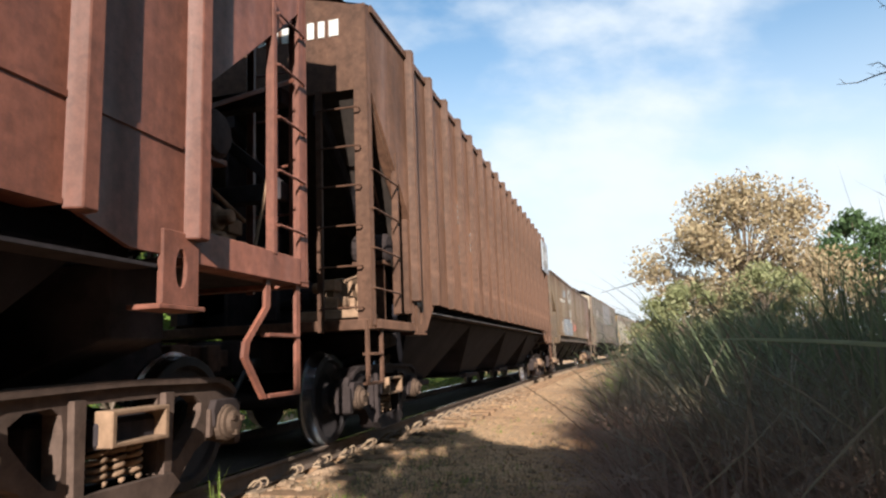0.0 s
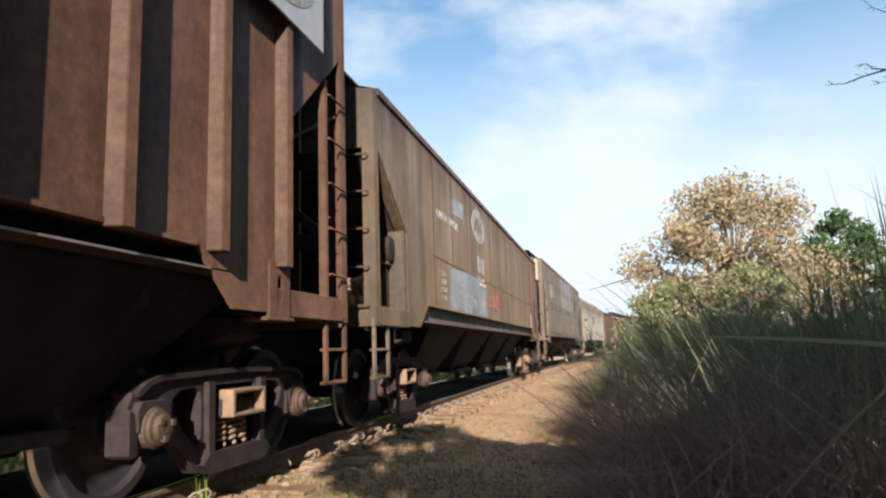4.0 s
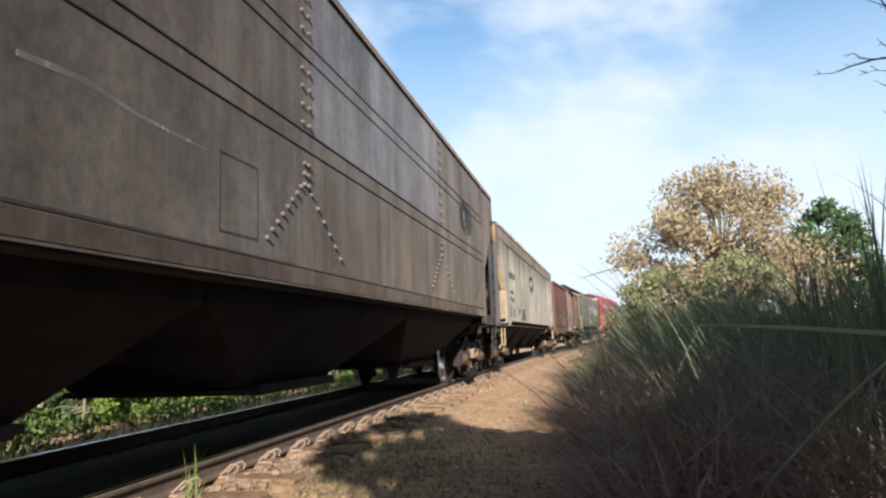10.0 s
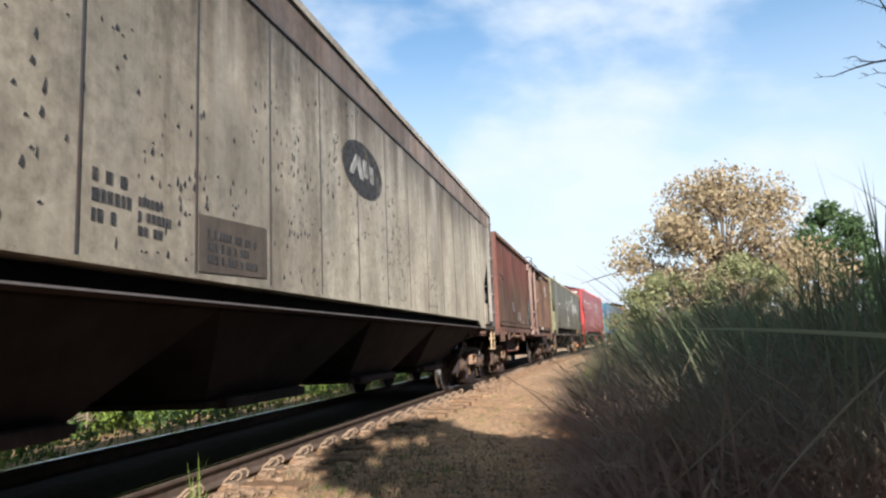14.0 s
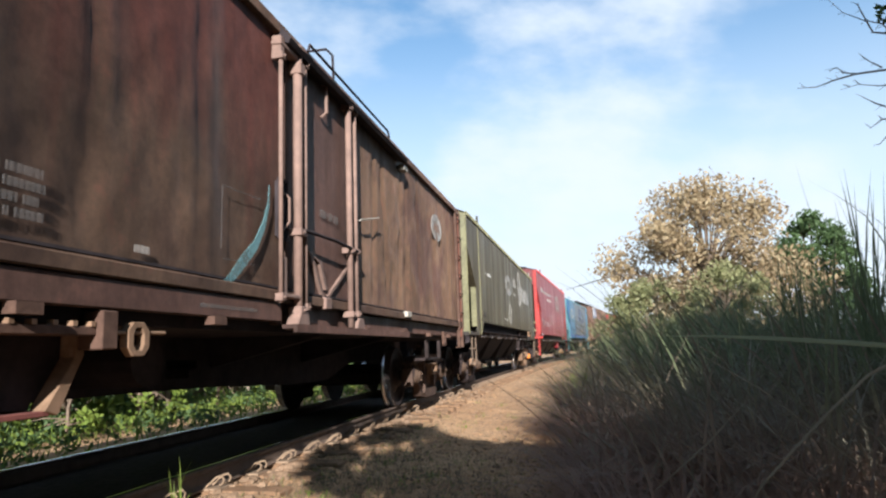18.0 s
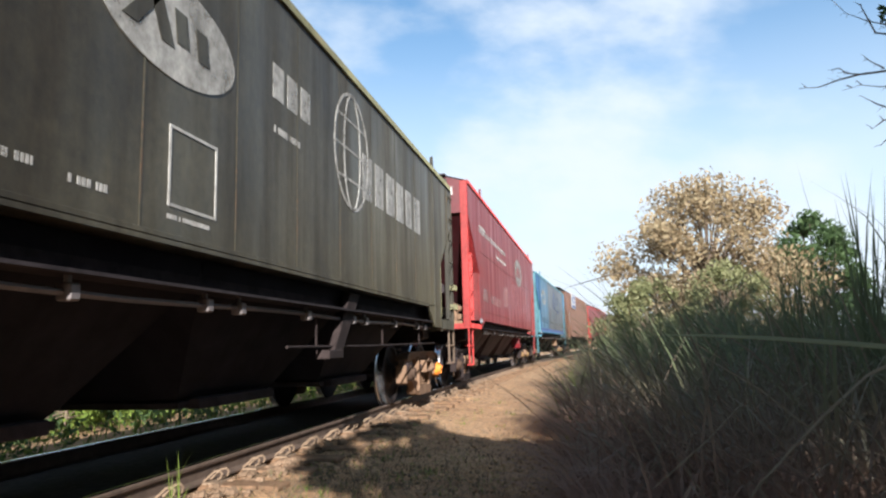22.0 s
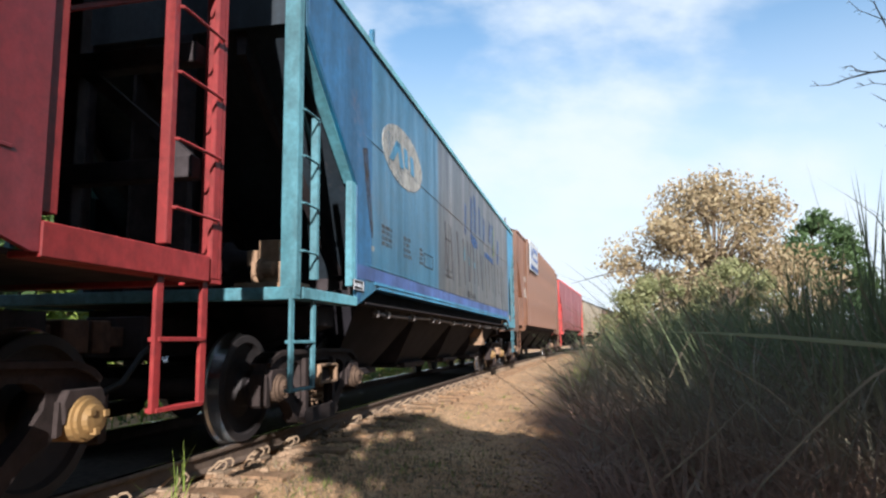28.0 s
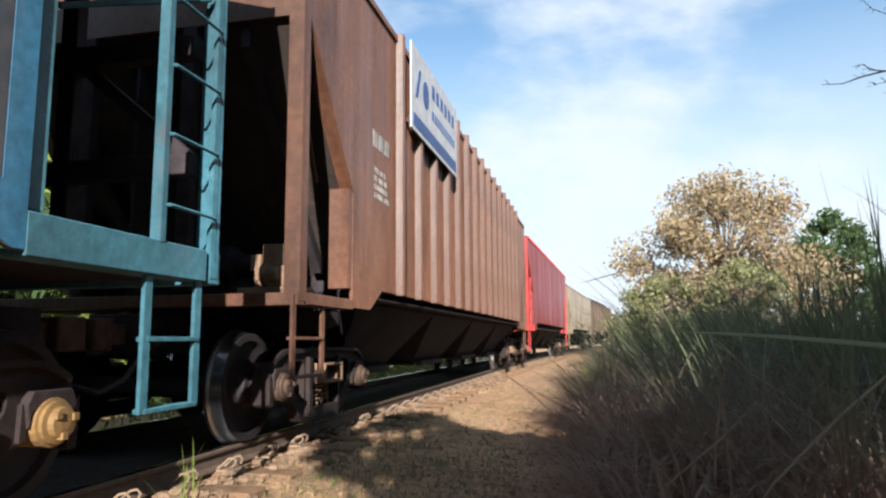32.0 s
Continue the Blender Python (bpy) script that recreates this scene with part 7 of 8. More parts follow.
    for i, (a, b, c, d, n, fade) in enumerate(((-3.62, -2.96, 1.38, 1.62, 4, GHOST), (-4.58, -4.15, 1.60, 1.85, 4, GHOST), (-2.42, -2.30, 1.34, 1.40, 1, FAINT), (0.05, 0.62, 1.98, 2.08, 1, GHOST))):
        decal(car, "stencil", bars(a, b, c, d, n, 71 + i, 0.012), fade)
    decal(car, "stencil", bars(-1.82, -1.02, 1.10, 1.135, 1, 76, 0.010), GHOST)
    s = Shape()
    for y0, z0, y1, z1 in ((-1.60, 1.87, -1.09, 1.885), (-1.61, 1.47, -1.60, 1.87), (-1.57, 1.41, -1.18, 1.41)):
        s.prism([(y0, z0), (y0 + 0.006, z0 + 0.008), (y1 + 0.006, z1 + 0.008), (y1, z1)], HALF + 0.012, HALF + 0.016)
    decal(car, "stencil", s, GHOST)
    curve = ((-1.63, 1.215, 0.035), (-1.48, 1.30, 0.055), (-1.32, 1.43, 0.075), (-1.15, 1.56, 0.060), (-1.03, 1.72, 0.045), (-0.96, 1.88, 0.030), (-0.95, 2.02, 0.010))
    left = [(y - w * 0.4, z + w * 0.4) for y, z, w in curve]
    right = [(y + w * 0.4, z - w * 0.4) for y, z, w in curve]
    part("scrawl", Shape().prism(left + right[::-1], HALF + 0.014, HALF + 0.018), worn("teal_spray", (0.15, 0.30, 0.32), 0.46), car, "pale teal spray-paint stroke")
    for y, z in ((2.84, 3.12), (2.84, 1.255)):
        part("side_tab", Shape().box(HALF - 0.01, HALF + 0.07, y - 0.10, y + 0.10, z - 0.035, z + 0.035), PALE_GREY_TAB, car, "small pale tab", 0.006)
    add_truck(car, -L / 2 + 2.05, "brown")
    add_truck(car, L / 2 - 1.3, "brown")
    return car


train()

# ---- plants ----


def blade(s, x, y, z, length, lean, az, width, rng, seg=5):
    """A long grass blade that rises and arches over."""
    dx, dy = math.cos(az), math.sin(az)
    sx, sy = -dy, dx
    px, pz, ang = 0.0, 0.0, lean * 0.25
    k = len(s.v)
    for i in range(seg + 1):
        t = i / seg
        w = width * (1 - t) ** 0.7 * (0.6 + 0.8 * min(t * 3, 1)) / 2
        cx, cy = x + dx * px, y + dy * px
        s.v += [(cx - sx * w, cy - sy * w, z + pz), (cx + sx * w, cy + sy * w, z + pz)]
        ang += lean * 0.9 / seg * (0.4 + 1.2 * t)
        px += length / seg * math.sin(ang)
        pz += length / seg * math.cos(ang)
    s.f += [(k + 2 * i, k + 2 * i + 1, k + 2 * i + 3, k + 2 * i + 2) for i in range(seg)]


def grass_bank():
    """Tall grass in tussocks: leaves that arch out all round, dead thatch, crossing stalks."""
    rng = random.Random(11)
    green, dry = Shape(), Shape()
    for _ in range(520):
        y = 2.0 + 34 * rng.random() ** 1.7
        edge = -0.22 + 0.02 * y + 0.25 * rough_at(0.0, y, 0.9) - 0.22 * max(0.0, 1 - abs(y - 9.5) / 4.5)
        x = edge + 0.1 + 7.0 * rng.random() ** 1.2
        if math.hypot(x, y) < 3.3 or x < 0.55 * (3.9 - y):
            continue
        into = min(1.0, (x - edge) / 1.0)
        tall = (0.42 + 0.28 * min(1.0, max(0.0, (y - 5.0) / 2.0)) + 0.90 * into) * rng.uniform(0.9, 1.25) * (1.0 + 0.15 * min(2.0, max(0.0, x - 1.2)))
        if y < 4:
            tall *= 0.72 + 0.07 * y
        z = ground_z(x - TRACK_X, y) - 0.03
        wide = 1 + y / 22
        for _ in range(46):      # most leaves lean out over the path and droop
            az = rng.gauss(2.9, 0.9) if rng.random() < 0.62 else rng.uniform(0, 6.28)
            r = 0.14 * rng.random()
            blade(green, x + bend(y) + r * math.cos(az), y + r * math.sin(az), z, tall * rng.uniform(0.7, 1.5), rng.uniform(0.9, 3.0), az + rng.gauss(0, 0.3), rng.uniform(0.006, 0.017) * wide, rng)
        for _ in range(34):
            az = rng.uniform(0, 6.28)
            r = 0.35 * rng.random()
            blade(dry, x + bend(y) + r * math.cos(az), y + r * math.sin(az), z, tall * rng.uniform(0.3, 0.85), rng.uniform(0.5, 3.0), rng.uniform(0, 6.28), rng.uniform(0.006, 0.014) * wide, rng, 4)
    for _ in range(900):
        y = 2.6 + 12 * rng.random() ** 1.5
        x = -0.15 + 4.5 * rng.random()
        if math.hypot(x, y) < 2.6 or x < 0.55 * (4.2 - y):
            continue
        blade(dry, x, y, ground_z(x - TRACK_X, y) + rng.uniform(0.0, 0.5), rng.uniform(0.5, 1.4), rng.uniform(0.8, 1.7), rng.uniform(0, 6.28), rng.uniform(0.008, 0.014), rng, 3)
    for _ in range(130):        # tall clumps whose broad leaves arch far out over one another
        y = 5.2 + 8.5 * rng.random()
        x = 0.30 + 0.03 * y + 3.4 * rng.random() ** 1.1
        top = (0.88 + 0.34 * min(1.6, max(0.0, x - 0.4))) * rng.uniform(0.88, 1.15) * (1 + 0.022 * (y - 6))
        z = ground_z(x - TRACK_X, y) - 0.03
        for _ in range(20):
            az = rng.gauss(3.0, 1.0) if rng.random() < 0.35 else rng.uniform(0, 6.28)
            r = 0.16 * rng.random()
            blade(green, x + r * math.cos(az), y + r * math.sin(az), z, top * rng.uniform(0.95, 1.55), rng.uniform(0.8, 2.6), az, rng.uniform(0.011, 0.024), rng, 7)
    straw = Shape()
    for i in range(2700):      # straight dead stalks lying across one another
        y = 2.4 + 12 * rng.random() ** 1.5
        x = -0.2 + 4.2 * rng.random()
        if math.hypot(x, y) < 2.5 or x < 0.55 * (4.3 - y):
            continue
        tilt, az, ln = rng.uniform(0.35, 1.5), rng.uniform(0, 6.28), rng.uniform(0.35, 1.25)
        z0 = ground_z(x - TRACK_X, y) + rng.uniform(0.0, 0.75) * min(1.0, 0.3 + 0.6 * (x + 0.2))
        d = Vector((math.sin(tilt) * math.cos(az), math.sin(tilt) * math.sin(az), math.cos(tilt)))
        w = rng.uniform(0.002, 0.005) * (1.3 if i % 9 == 0 else 1)
        p, q = Vector((x, y, z0)), Vector((x, y, z0)) + d * ln
        sd = Vector((-math.sin(az + 0.6), math.cos(az + 0.6), 0.4)).normalized() * w
        m = p.lerp(q, 0.55) + Vector((0, 0, 0.04 * ln))
        (straw if i % 6 == 0 else dry if i % 2 else green).add([p - sd, p + sd, m - sd, m + sd, q - sd * 0.3, q + sd * 0.3], [(0, 1, 3, 2), (2, 3, 5, 4)])
    for i in range(620):       # single leaves and stalks that stand out before the dark of the thicket
        y = 2.9 + 4.2 * rng.random()
        x = -0.1 + 2.6 * rng.random() ** 0.8
        if math.hypot(x, y) < 2.8 or x < 0.55 * (4.3 - y):
            continue
        z = ground_z(x - TRACK_X, y) + rng.uniform(0.0, 0.55) * min(1.0, 0.25 + 0.6 * (x + 0.2))
        blade(straw if i % 3 == 0 else green, x, y, z, rng.uniform(0.5, 1.25), rng.uniform(0.7, 2.7), rng.uniform(0, 6.28), rng.uniform(0.007, 0.016), rng, 6)
    fresh = Shape()
    for _ in range(2200):
        y = 8.5 + 16 * rng.random()
        x = -0.5 + 0.028 * y + abs(rng.gauss(0, 0.45))
        blade(fresh, x + bend(y), y, ground_z(x - TRACK_X, y), rng.uniform(0.35, 1.05), rng.uniform(0.3, 2.0), rng.uniform(0, 6.28), rng.uniform(0.012, 0.026), rng, 4)
    me = bpy.data.meshes.new("fresh_grass")
    me.from_pydata(fresh.v, [], fresh.f)
    me.materials.append(LIT_LEAF)
    tagged(new("fresh_grass", me), "fresh bright green grass along the path's far edge", "grass", kind="stuff")
    # a clump of stiff upright spikes, and long single blades that stand out
    for k in range(46):
        x, y = 1.80 + rng.gauss(0, 0.10), 5.0 + rng.gauss(0, 0.25)
        blade(green, x, y, -0.32, rng.uniform(1.5, 2.4), rng.uniform(0.05, 0.5), rng.uniform(0, 6.28), 0.02, rng)
    for k in range(24):
        x, y = 1.95 + rng.gauss(0, 0.12), 7.0 + rng.gauss(0, 0.2)
        blade(green, x, y, -0.32, rng.uniform(1.7, 2.2), rng.uniform(0.05, 0.3), rng.uniform(0, 6.28), 0.02, rng)
    for name, s, m, lab in (("tall_grass", green, GREEN_BLADE, "tall dark green grass thicket beside the path"), ("dry_grass", dry, DRY_BLADE, "dry brown blades in the grass thicket"), ("straw", straw, STRAW, "pale dead straw stalks lying across the thicket")):
        me = bpy.data.meshes.new(name)
        me.from_pydata(s.v, [], s.f)
        me.materials.append(m)
        tagged(new(name, me), lab, "grass", kind="stuff")


grass_bank()


def strip(name, pts, widths, mat, label):
    """One long leaf: a folded ribbon along a line of points."""
    s = Shape()
    pts = [Vector(p) for p in pts]
    n = len(pts)
    for p, w in zip(pts, widths):
        s.v += [tuple(p + Vector((0, 0, w * 0.5))), tuple(p + Vector((0, -w * 0.3, 0))), tuple(p + Vector((0, 0, -w * 0.5)))]
    s.f = [(3 * i + j, 3 * i + j + 1, 3 * i + j + 4, 3 * i + j + 3) for i in range(n - 1) for j in range(2)]
    ob = new(name, s.mesh(name, mat, smooth=True))
    tagged(ob, label, "grass blade")
    return ob


strip("arching_grass", [(0.165, 1.55, 0.816), (0.26, 1.545, 0.812), (0.38, 1.53, 0.803), (0.52, 1.50, 0.788), (0.70, 1.47, 0.765), (0.85, 1.45, 0.70), (0.92, 1.47, 0.45), (0.95, 1.5, -0.32)],
      [0.001, 0.005, 0.008, 0.010, 0.011, 0.011, 0.010, 0.010], PALE_BLADE, "long pale green grass blade bent across the thicket")
strip("arching_grass", [(-0.10, 4.5, 1.16), (0.06, 4.5, 1.20), (0.25, 4.5, 1.245), (0.42, 4.5, 1.22), (0.55, 4.55, 0.9), (0.62, 4.6, -0.3)],
      [0.002, 0.006, 0.009, 0.010, 0.010, 0.010], DRY_BLADE, "arched dry grass blade that reaches over the path")
strip("arching_grass", [(-0.42, 9.0, 0.44), (-0.25, 9.0, 0.50), (-0.05, 9.05, 0.40), (0.1, 9.1, 0.1), (0.15, 9.1, -0.3)], [0.008, 0.025, 0.03, 0.028, 0.02], DRY_BLADE, "drooping straw-coloured blade at the thicket's edge")

strip("grass_cane", [(0.50, 2.58, 0.22), (0.56, 2.6, 0.30), (0.69, 2.61, 0.432), (0.80, 2.60, 0.545), (0.93, 2.58, 0.668), (1.15, 2.5, 0.80)], [0.006, 0.012, 0.014, 0.014, 0.013, 0.008], STRAW, "thick pale dead cane leaning across the thicket")
strip("grass_cane", [(0.24, 3.02, 0.20), (0.30, 3.0, 0.255), (0.47, 3.0, 0.40), (0.62, 2.98, 0.56)], [0.004, 0.008, 0.009, 0.005], STRAW, "pale dead cane low in the thicket")
strip("grass_cane", [(0.86, 3.0, 0.10), (0.95, 2.98, 0.30), (1.05, 3.0, 0.52), (1.10, 3.02, 0.70)], [0.006, 0.008, 0.008, 0.004], DRY_BLADE, "brown dead cane standing in the thicket")
strip("grass_cane", [(0.30, 4.0, 0.05), (0.42, 3.98, 0.35), (0.50, 4.0, 0.62), (0.55, 4.0, 0.85)], [0.006, 0.010, 0.009, 0.004], STRAW, "pale dead cane standing in the thicket")


def dry_turf():
    """Short dead grass and small green sprouts matted over the clods beside the ties."""
    rng = random.Random(61)
    dead, live = Shape(), Shape()
    mats = [(-2.2, 5.2, 0.42, 0.7), (-1.95, 6.9, 0.30, 0.8), (-1.5, 5.0, 0.5, 0.7), (-2.0, 4.5, 0.4, 0.5), (-1.3, 6.2, 0.45, 0.6), (-0.9, 4.9, 0.4, 0.7), (-2.25, 8.6, 0.15, 1.2), (-0.6, 6.0, 0.35, 1.2), (-1.6, 5.6, 0.6, 0.9)]
    for cx, cy, rx, ry in mats:
        for _ in range(1150):
            x, y = cx + rng.gauss(0, rx), cy + rng.gauss(0, ry)
            if not -2.62 < x < 0.1:
                continue
            z = ground_z(x - TRACK_X, y) - 0.004
            blade(dead if rng.random() < 0.86 else live, x, y, z, rng.uniform(0.03, 0.10), rng.uniform(0.8, 3.4), rng.uniform(0, 6.28), rng.uniform(0.003, 0.007), rng, 3)
    for k in range(16):
        cx, cy = rng.uniform(-2.3, -1.0), rng.uniform(4.4, 13.0)
        for _ in range(14):
            x, y = cx + rng.gauss(0, 0.05), cy + rng.gauss(0, 0.06)
            blade(live, x, y, ground_z(x - TRACK_X, y), rng.uniform(0.03, 0.11), rng.uniform(0.5, 2.2), rng.uniform(0, 6.28), rng.uniform(0.004, 0.009), rng, 3)
    for name, q, m, lab in (("dry_turf", dead, TURF, "short matted dead grass on the shoulder of the track"), ("sprouts", live, LIT_LEAF, "small green sprouts on the shoulder of the track")):
        me = bpy.data.meshes.new(name)
        me.from_pydata(q.v, [], q.f)
        me.materials.append(m)
        tagged(new(name, me), lab, "grass", kind="stuff")


dry_turf()


def rail_weeds():
    rng = random.Random(23)
    for x, y, h, n in ((-2.55, 4.0, 0.62, 3), (-2.62, 4.1, 0.5, 2), (-2.55, 4.02, 0.42, 5), (-2.45, 3.75, 0.30, 6), (-2.35, 3.55, 0.22, 9), (-1.75, 4.1, 0.10, 14), (-1.2, 4.6, 0.08, 12)):
        s = Shape()
        for _ in range(n):
            blade(s, rng.gauss(0, 0.035), rng.gauss(0, 0.035), 0.0, h * rng.uniform(0.5, 1.05), rng.uniform(0.1, 0.9), rng.uniform(0, 6.28), 0.008, rng, 4)
        ob = new("weed_tuft", s.mesh("weed_tuft", LIT_LEAF))
        ob.location = (x, y, ground_z(x - TRACK_X, y) - 0.01)
        tagged(ob, "thin green weed tuft beside the rail", "weed", group="weeds beside the rail")


rail_weeds()


def leaf_cloud(s, centre, radii, count, size, rng, hollow=0.5):
    for _ in range(count):
        d = Vector((rng.gauss(0, 1), rng.gauss(0, 1), rng.gauss(0, 1))).normalized()
        r = hollow + (1 - hollow) * rng.random() ** 0.6
        p = Vector(centre) + Vector((d.x * radii[0], d.y * radii[1], d.z * radii[2])) * r
        a = Vector((rng.gauss(0, 1), rng.gauss(0, 1), rng.gauss(0, 1))).normalized() * size * rng.uniform(0.6, 1.4)
        b = a.cross(Vector((rng.gauss(0, 1), rng.gauss(0, 1), rng.gauss(0, 1)))).normalized() * a.length * 0.45
        s.add([p - a, p - 0.2 * a + b, p + a, p - 0.2 * a - b], [(0, 1, 2, 3)])


def tree(name, label, x, y, height, spread_r, leaf_mat, seed, clumps=46, leaves=90, leaf=0.16, base=None, low=0.25, gap=0.62):
    rng = random.Random(seed)
    z0 = ground_z(x - TRACK_X, 300) if base is None else base
    root = new(name)
    root.location = (x, y, z0)
    tagged(root, label, "tree")
    tr, cr = Shape(), Shape()
    top = height * 0.62
    tr.tube([(0, 0, -0.1), (0.05, 0.02, height * 0.18), (0.15, -0.1, height * 0.4), (0.1, 0.1, top)], [height * 0.028, height * 0.022, height * 0.016, height * 0.006], 8)
    for i in range(clumps):
        a, e = rng.uniform(0, 2 * math.pi), rng.uniform(-0.2, 1.0)
        rr = spread_r * rng.uniform(0.35, 1.0) * math.sqrt(max(0.05, 1 - max(0, e) ** 2.2))
        p = Vector((rr * math.cos(a), rr * math.sin(a), height * (low + 0.30 + (0.70 - low - 0.06) * e)))
        st = Vector((0.1, 0, height * rng.uniform(0.18, 0.5)))
        midp = st.lerp(p, 0.5) + Vector((0, 0, height * 0.04))
        tr.tube([st, midp, p], [height * 0.010, height * 0.006, height * 0.002], 5)
        q = spread_r * rng.uniform(0.16, 0.30)
        leaf_cloud(cr, p, (q, q, q * 0.75), leaves, leaf, rng, 0.15)
    part("trunk", tr, BARK, root, smooth=True)
    part("crown", cr, leaf_mat, root)
    return root


tree("tree", "broad tree with golden brown autumn leaves", 6.15, 36.0, 9.2, 5.2, GOLD_LEAF, 27, 118, 200, 0.12, low=-0.12)
tree("tree", "green leafy tree behind the grass", 13.9, 45.0, 8.9, 3.4, DARK_LEAF, 22, 60, 170, 0.15, low=0.1)
tree("bush", "pale olive leafy bush in front of the tree", 2.3, 27.0, 3.6, 1.9, OLIVE_LEAF, 23, 34, 130, 0.09, low=-0.1)
tree("bush", "pale olive leafy bush in front of the tree", 5.4, 29.0, 4.6, 2.3, OLIVE_LEAF, 24, 38, 130, 0.09, low=-0.1)


def far_bushes():
    rng = random.Random(31)
    for i in range(24):
        x, y = -10.8 - rng.uniform(0, 4.5), -2 + i * 1.5 + rng.uniform(-0.8, 0.8)
        h = rng.uniform(4.6, 7.8)
        tree("bush", "sunlit green bush beyond the track", x + bend(y), y, h, h * 0.5, DARK_LEAF if i % 2 else LIT_LEAF, 100 + i, 48, 130, 0.14, low=-0.15)
    for i in range(26):
        y = -1 + i * 1.15 + rng.uniform(-0.5, 0.5)
        h = rng.uniform(1.0, 2.1)
        x = TRACK_X - rng.uniform(4.6, 7.2)
        tree("bush", "low leafy bush in the weeds beyond the track", x + bend(y), y, h, h * 0.55, DARK_LEAF if i % 3 else LIT_LEAF, 200 + i, 18, 60, 0.06, base=ground_z(x - TRACK_X, y), low=-0.15)
    s = Shape()
    for _ in range(4500):
        y = -2 + 45 * rng.random() ** 1.3
        u = -2.6 - 5.5 * rng.random()
        blade(s, TRACK_X + u + bend(y), y, ground_z(u, y), rng.uniform(0.15, 0.55), rng.uniform(0.3, 2.0), rng.uniform(0, 6.28), rng.uniform(0.012, 0.03), rng, 3)
    me = bpy.data.meshes.new("low_grass")
    me.from_pydata(s.v, [], s.f)
    me.materials.append(LIT_LEAF)
    weeds = {LIT_LEAF: Shape(), DARK_LEAF: Shape()}
    for i in range(900):
        y = -1 + 40 * rng.random() ** 1.3
        u = -2.5 - 5.5 * rng.random()
        leaf_cloud(weeds[LIT_LEAF if i % 2 else DARK_LEAF], (TRACK_X + u + bend(y), y, ground_z(u, y) + 0.16), (0.30, 0.30, 0.22), 22, 0.05, rng, 0.1)
    for m, s in weeds.items():
        we = bpy.data.meshes.new("leafy_weeds")
        we.from_pydata(s.v, [], s.f)
        we.materials.append(m)
        tagged(new("leafy_weeds", we), "tangled leafy green weeds beyond the far rail", "weeds", kind="stuff")
    tagged(new("low_grass", me), "bright green sunlit weeds beyond the far rail", "grass", kind="stuff")
    for k, y in enumerate((3.0, 6.5, 9.8, 13.5, 17.5, 22.0)):
        s = Shape().tube([(0, 0, -0.2), (0.01, 0.02, 0.6), (0.03, 0.0, 1.25)], [0.055, 0.05, 0.045], 8)
        ob = new("fence_post", s.mesh("fence_post", POST))
        ob.location = (TRACK_X - 5.4 + 0.2 * (k % 2), y, ground_z(-5.4, y))
        tagged(ob, "weathered pale wooden fence post in the weeds", "fence post", group="posts of the fence")


far_bushes()


def tree_line():
    """Woods far off, low along the horizon."""
    rng = random.Random(77)
    s = Shape()
    for i in range(240):
        a = math.radians(-85 + 170 * i / 239)
        r = 210 + rng.uniform(-20, 20)
        h = rng.uniform(5, 10)
        leaf_cloud(s, (r * math.sin(a), r * math.cos(a), h * 0.45), (5.5, 5.5, h * 0.55), 60, 1.1, rng, 0.3)
    tagged(new("far_woods", s.mesh("far_woods", DARK_LEAF)), "low line of woods along the horizon", "woods", kind="stuff")


tree_line()


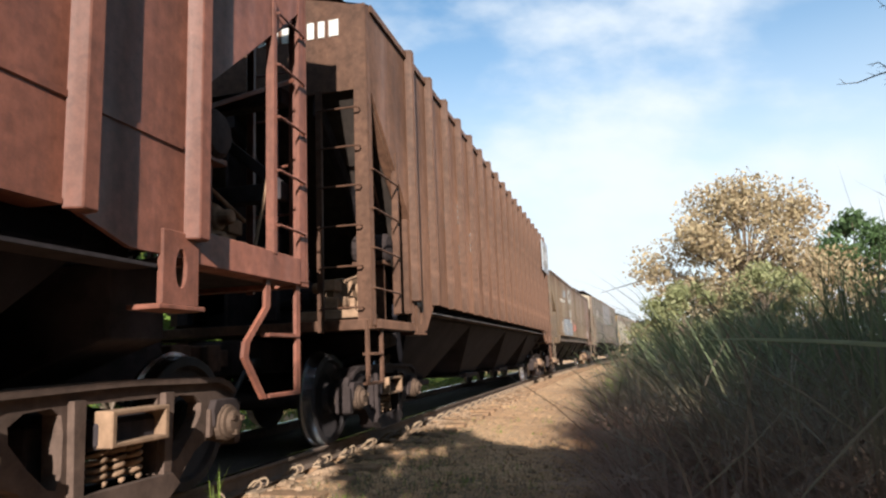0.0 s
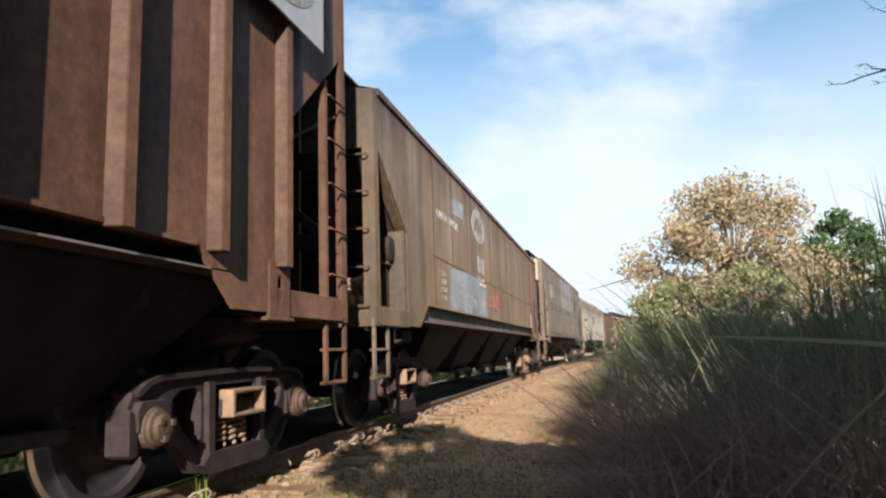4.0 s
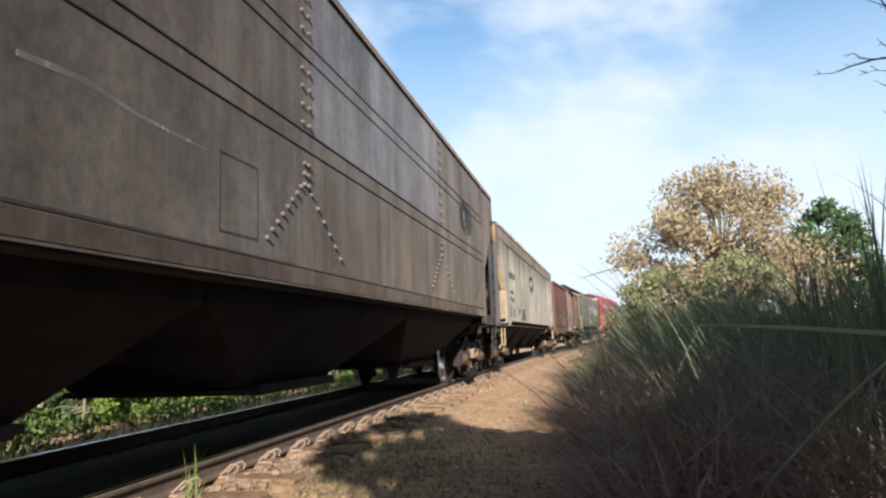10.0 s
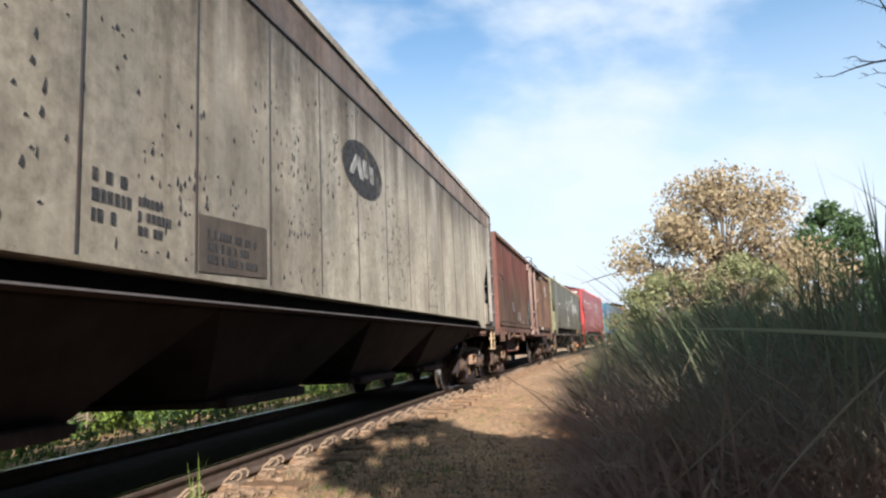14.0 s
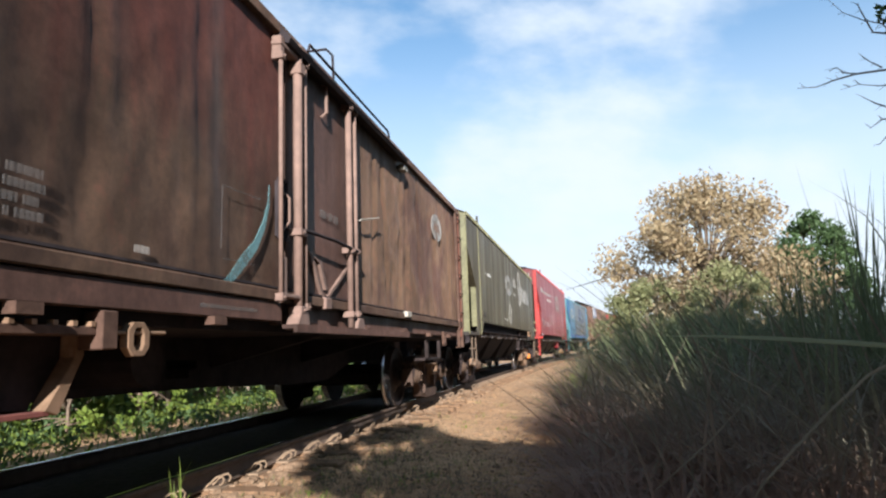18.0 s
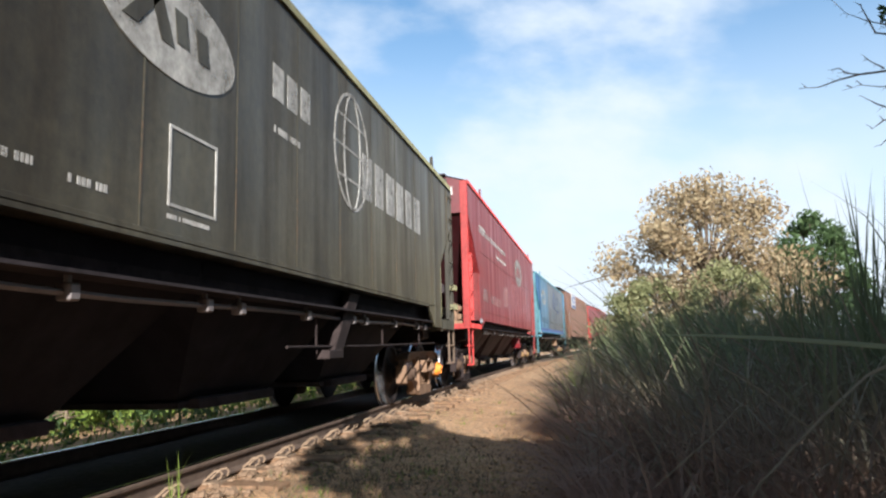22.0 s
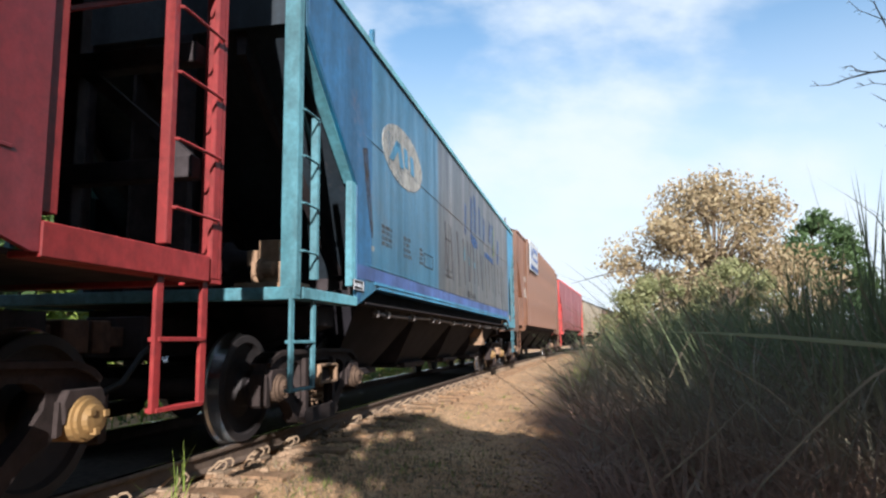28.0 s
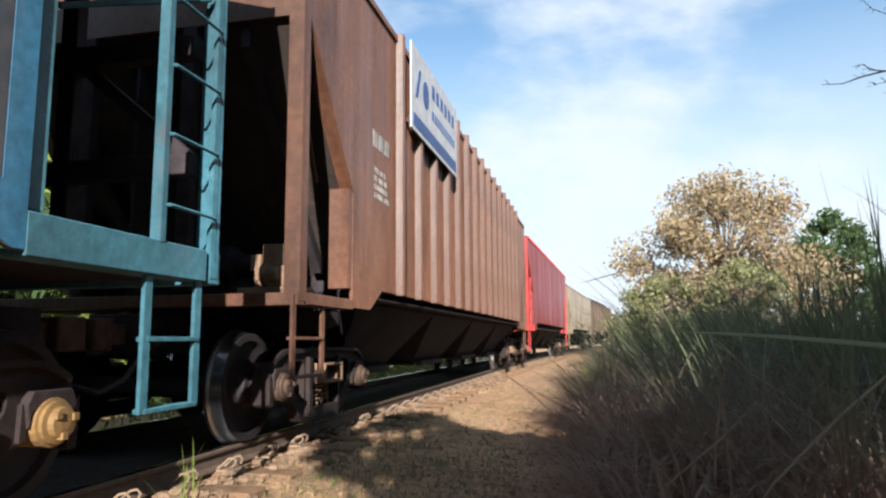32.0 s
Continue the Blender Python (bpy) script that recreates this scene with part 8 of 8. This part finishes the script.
def overhanging_branch():
    """Bare twigs of a branch that hangs into the sky, each a thin crooked line of (x, z)."""
    root = new("bare_branch")
    tagged(root, "thin bare dark branch with few leaves against the sky", "branch")
    rng = random.Random(6)
    far = 6.0
    lines = (((3.1, 3.10), (2.65, 2.96), (2.35, 2.95), (2.19, 2.92), (2.05, 2.88), (1.89, 2.88)), ((2.35, 2.95), (2.27, 2.98), (2.22, 3.03), (2.12, 3.01)), ((2.68, 2.97), (2.59, 2.84), (2.51, 2.83), (2.36, 2.86), (2.22, 2.83)),
             ((3.1, 3.12), (2.68, 3.26), (2.52, 3.30), (2.44, 3.53), (2.43, 3.57)), ((2.66, 3.27), (2.60, 3.36), (2.46, 3.41), (2.31, 3.50), (2.18, 3.67)), ((3.0, 2.66), (2.61, 2.62), (2.47, 2.69), (2.39, 2.74)),
             ((2.9, 2.62), (2.60, 2.55), (2.51, 2.55), (2.41, 2.48)), ((2.86, 2.60), (2.59, 2.47), (2.45, 2.33)), ((2.55, 2.98), (2.45, 3.06), (2.39, 3.13)))
    for k, line in enumerate(lines):
        pts = [Vector((x, far + rng.gauss(0, 0.01), z)) for x, z in line]
        n = len(pts)
        r0 = 0.013 if line[0][0] > 2.8 else 0.007
        s = Shape().tube(pts, [r0 * (1 - 0.82 * i / (n - 1)) for i in range(n)], 5)
        for i in range(1, n):
            for _ in range(2):
                p = pts[i - 1].lerp(pts[i], rng.random())
                q = p + Vector((-rng.uniform(0.02, 0.07), 0, rng.uniform(-0.05, 0.05)))
                s.tube([p, p.lerp(q, 0.5) + Vector((0, 0, 0.006)), q], [0.0028, 0.002, 0.001], 4)
        part("twig", s, BARK, root)
    part("limb", Shape().tube([(3.05, far, 3.12), (3.3, 5.9, 3.2), (3.7, 5.5, 3.1), (4.0, 5.0, 2.4), (4.1, 4.9, 0.8), (4.1, 4.9, -0.4)], [0.014, 0.018, 0.024, 0.03, 0.04, 0.05], 6), BARK, root)
    part("limb", Shape().tube([(3.72, 5.5, 3.08), (3.2, 5.9, 2.75), (2.84, far, 2.60)], [0.02, 0.014, 0.008], 6), BARK, root)
    lf = Shape()
    for x, z, r in ((2.61, 3.50, 0.05), (2.70, 3.52, 0.07), (2.60, 3.40, 0.05), (2.68, 3.35, 0.05), (2.66, 3.09, 0.05), (2.76, 3.42, 0.08)):
        leaf_cloud(lf, (x, far, z), (r, 0.04, r), 12, 0.040, rng, 0.1)
    part("foliage", lf, DARK_LEAF, root)["kind"] = "stuff"


overhanging_branch()
# unseen trees and bushes added behind the camera to shade path and thicket
tree("bush", "unseen leafy bush added to shade the path", 2.2, -6.2, 5.2, 1.7, DARK_LEAF, 45, 60, 150, 0.12, low=-0.1)
tree("bush", "unseen loose bush added to dapple the path with shade", 0.60, -2.9, 5.1, 0.92, DARK_LEAF, 44, 46, 90, 0.10, low=0.42)
tree("bush", "unseen leafy bush added to shade the path", 1.75, -3.6, 4.9, 1.7, DARK_LEAF, 41, 60, 170, 0.11, low=-0.15)
tree("bush", "unseen bush beside the thicket, added for its shade", 3.25, -0.9, 5.0, 1.35, DARK_LEAF, 47, 60, 150, 0.10, low=-0.15)
tree("bush", "unseen bush behind the thicket, added for its shade", 4.1, -3.0, 5.6, 2.3, DARK_LEAF, 42, 60, 170, 0.12, low=-0.15)
tree("tree", "unseen spreading tree beside the thicket, added for its shade", 5.9, -0.5, 8.5, 3.6, DARK_LEAF, 43, 70, 170, 0.13, low=0.25)
# unseen belts of trees, added only to hold back skylight
for k in range(6):
    tree("tree", "unseen tall tree in a belt added to cut skylight", 9.5 + 1.3 * (k % 2), -9.0 + 3.6 * k, 10.5 + (k * 29 % 4) * 0.6, 3.9, DARK_LEAF, 70 + k, 60, 80, 0.30, base=-0.3, low=-0.1)
for k in range(9):
    tree("tree", "unseen tree in a belt behind the path, added to cut skylight", -16 + 5.2 * k, -27 - 2 * (k % 3), 7.0 + (k * 37 % 5) * 0.5, 3.6, DARK_LEAF, 50 + k, 44, 90, 0.24, low=-0.1)

# ---- what moves ----


def car_pose(s, L, t):
    """The car's place on the curved track; its ends ride on the centre line."""
    y = s - SPEED * (t - 16.0)
    a, b = y - L * 0.36, y + L * 0.36
    xa, xb = bend(a), bend(b)
    return pose(TRACK_X + (xa + xb) / 2, y, 0, 0, 0, -math.degrees(math.atan2(xb - xa, b - a)))


def motions():
    for car, s, L in CARS:
        walk(car, [(float(t), car_pose(s, L, t)) for t in range(33)])
    for ws, y in WHEELSETS:
        walk(ws, [(k * 0.125, pose(0, y, WHEEL_R, math.degrees(SPEED * k * 0.125 / WHEEL_R), 0, 0)) for k in range(257)])


motions()
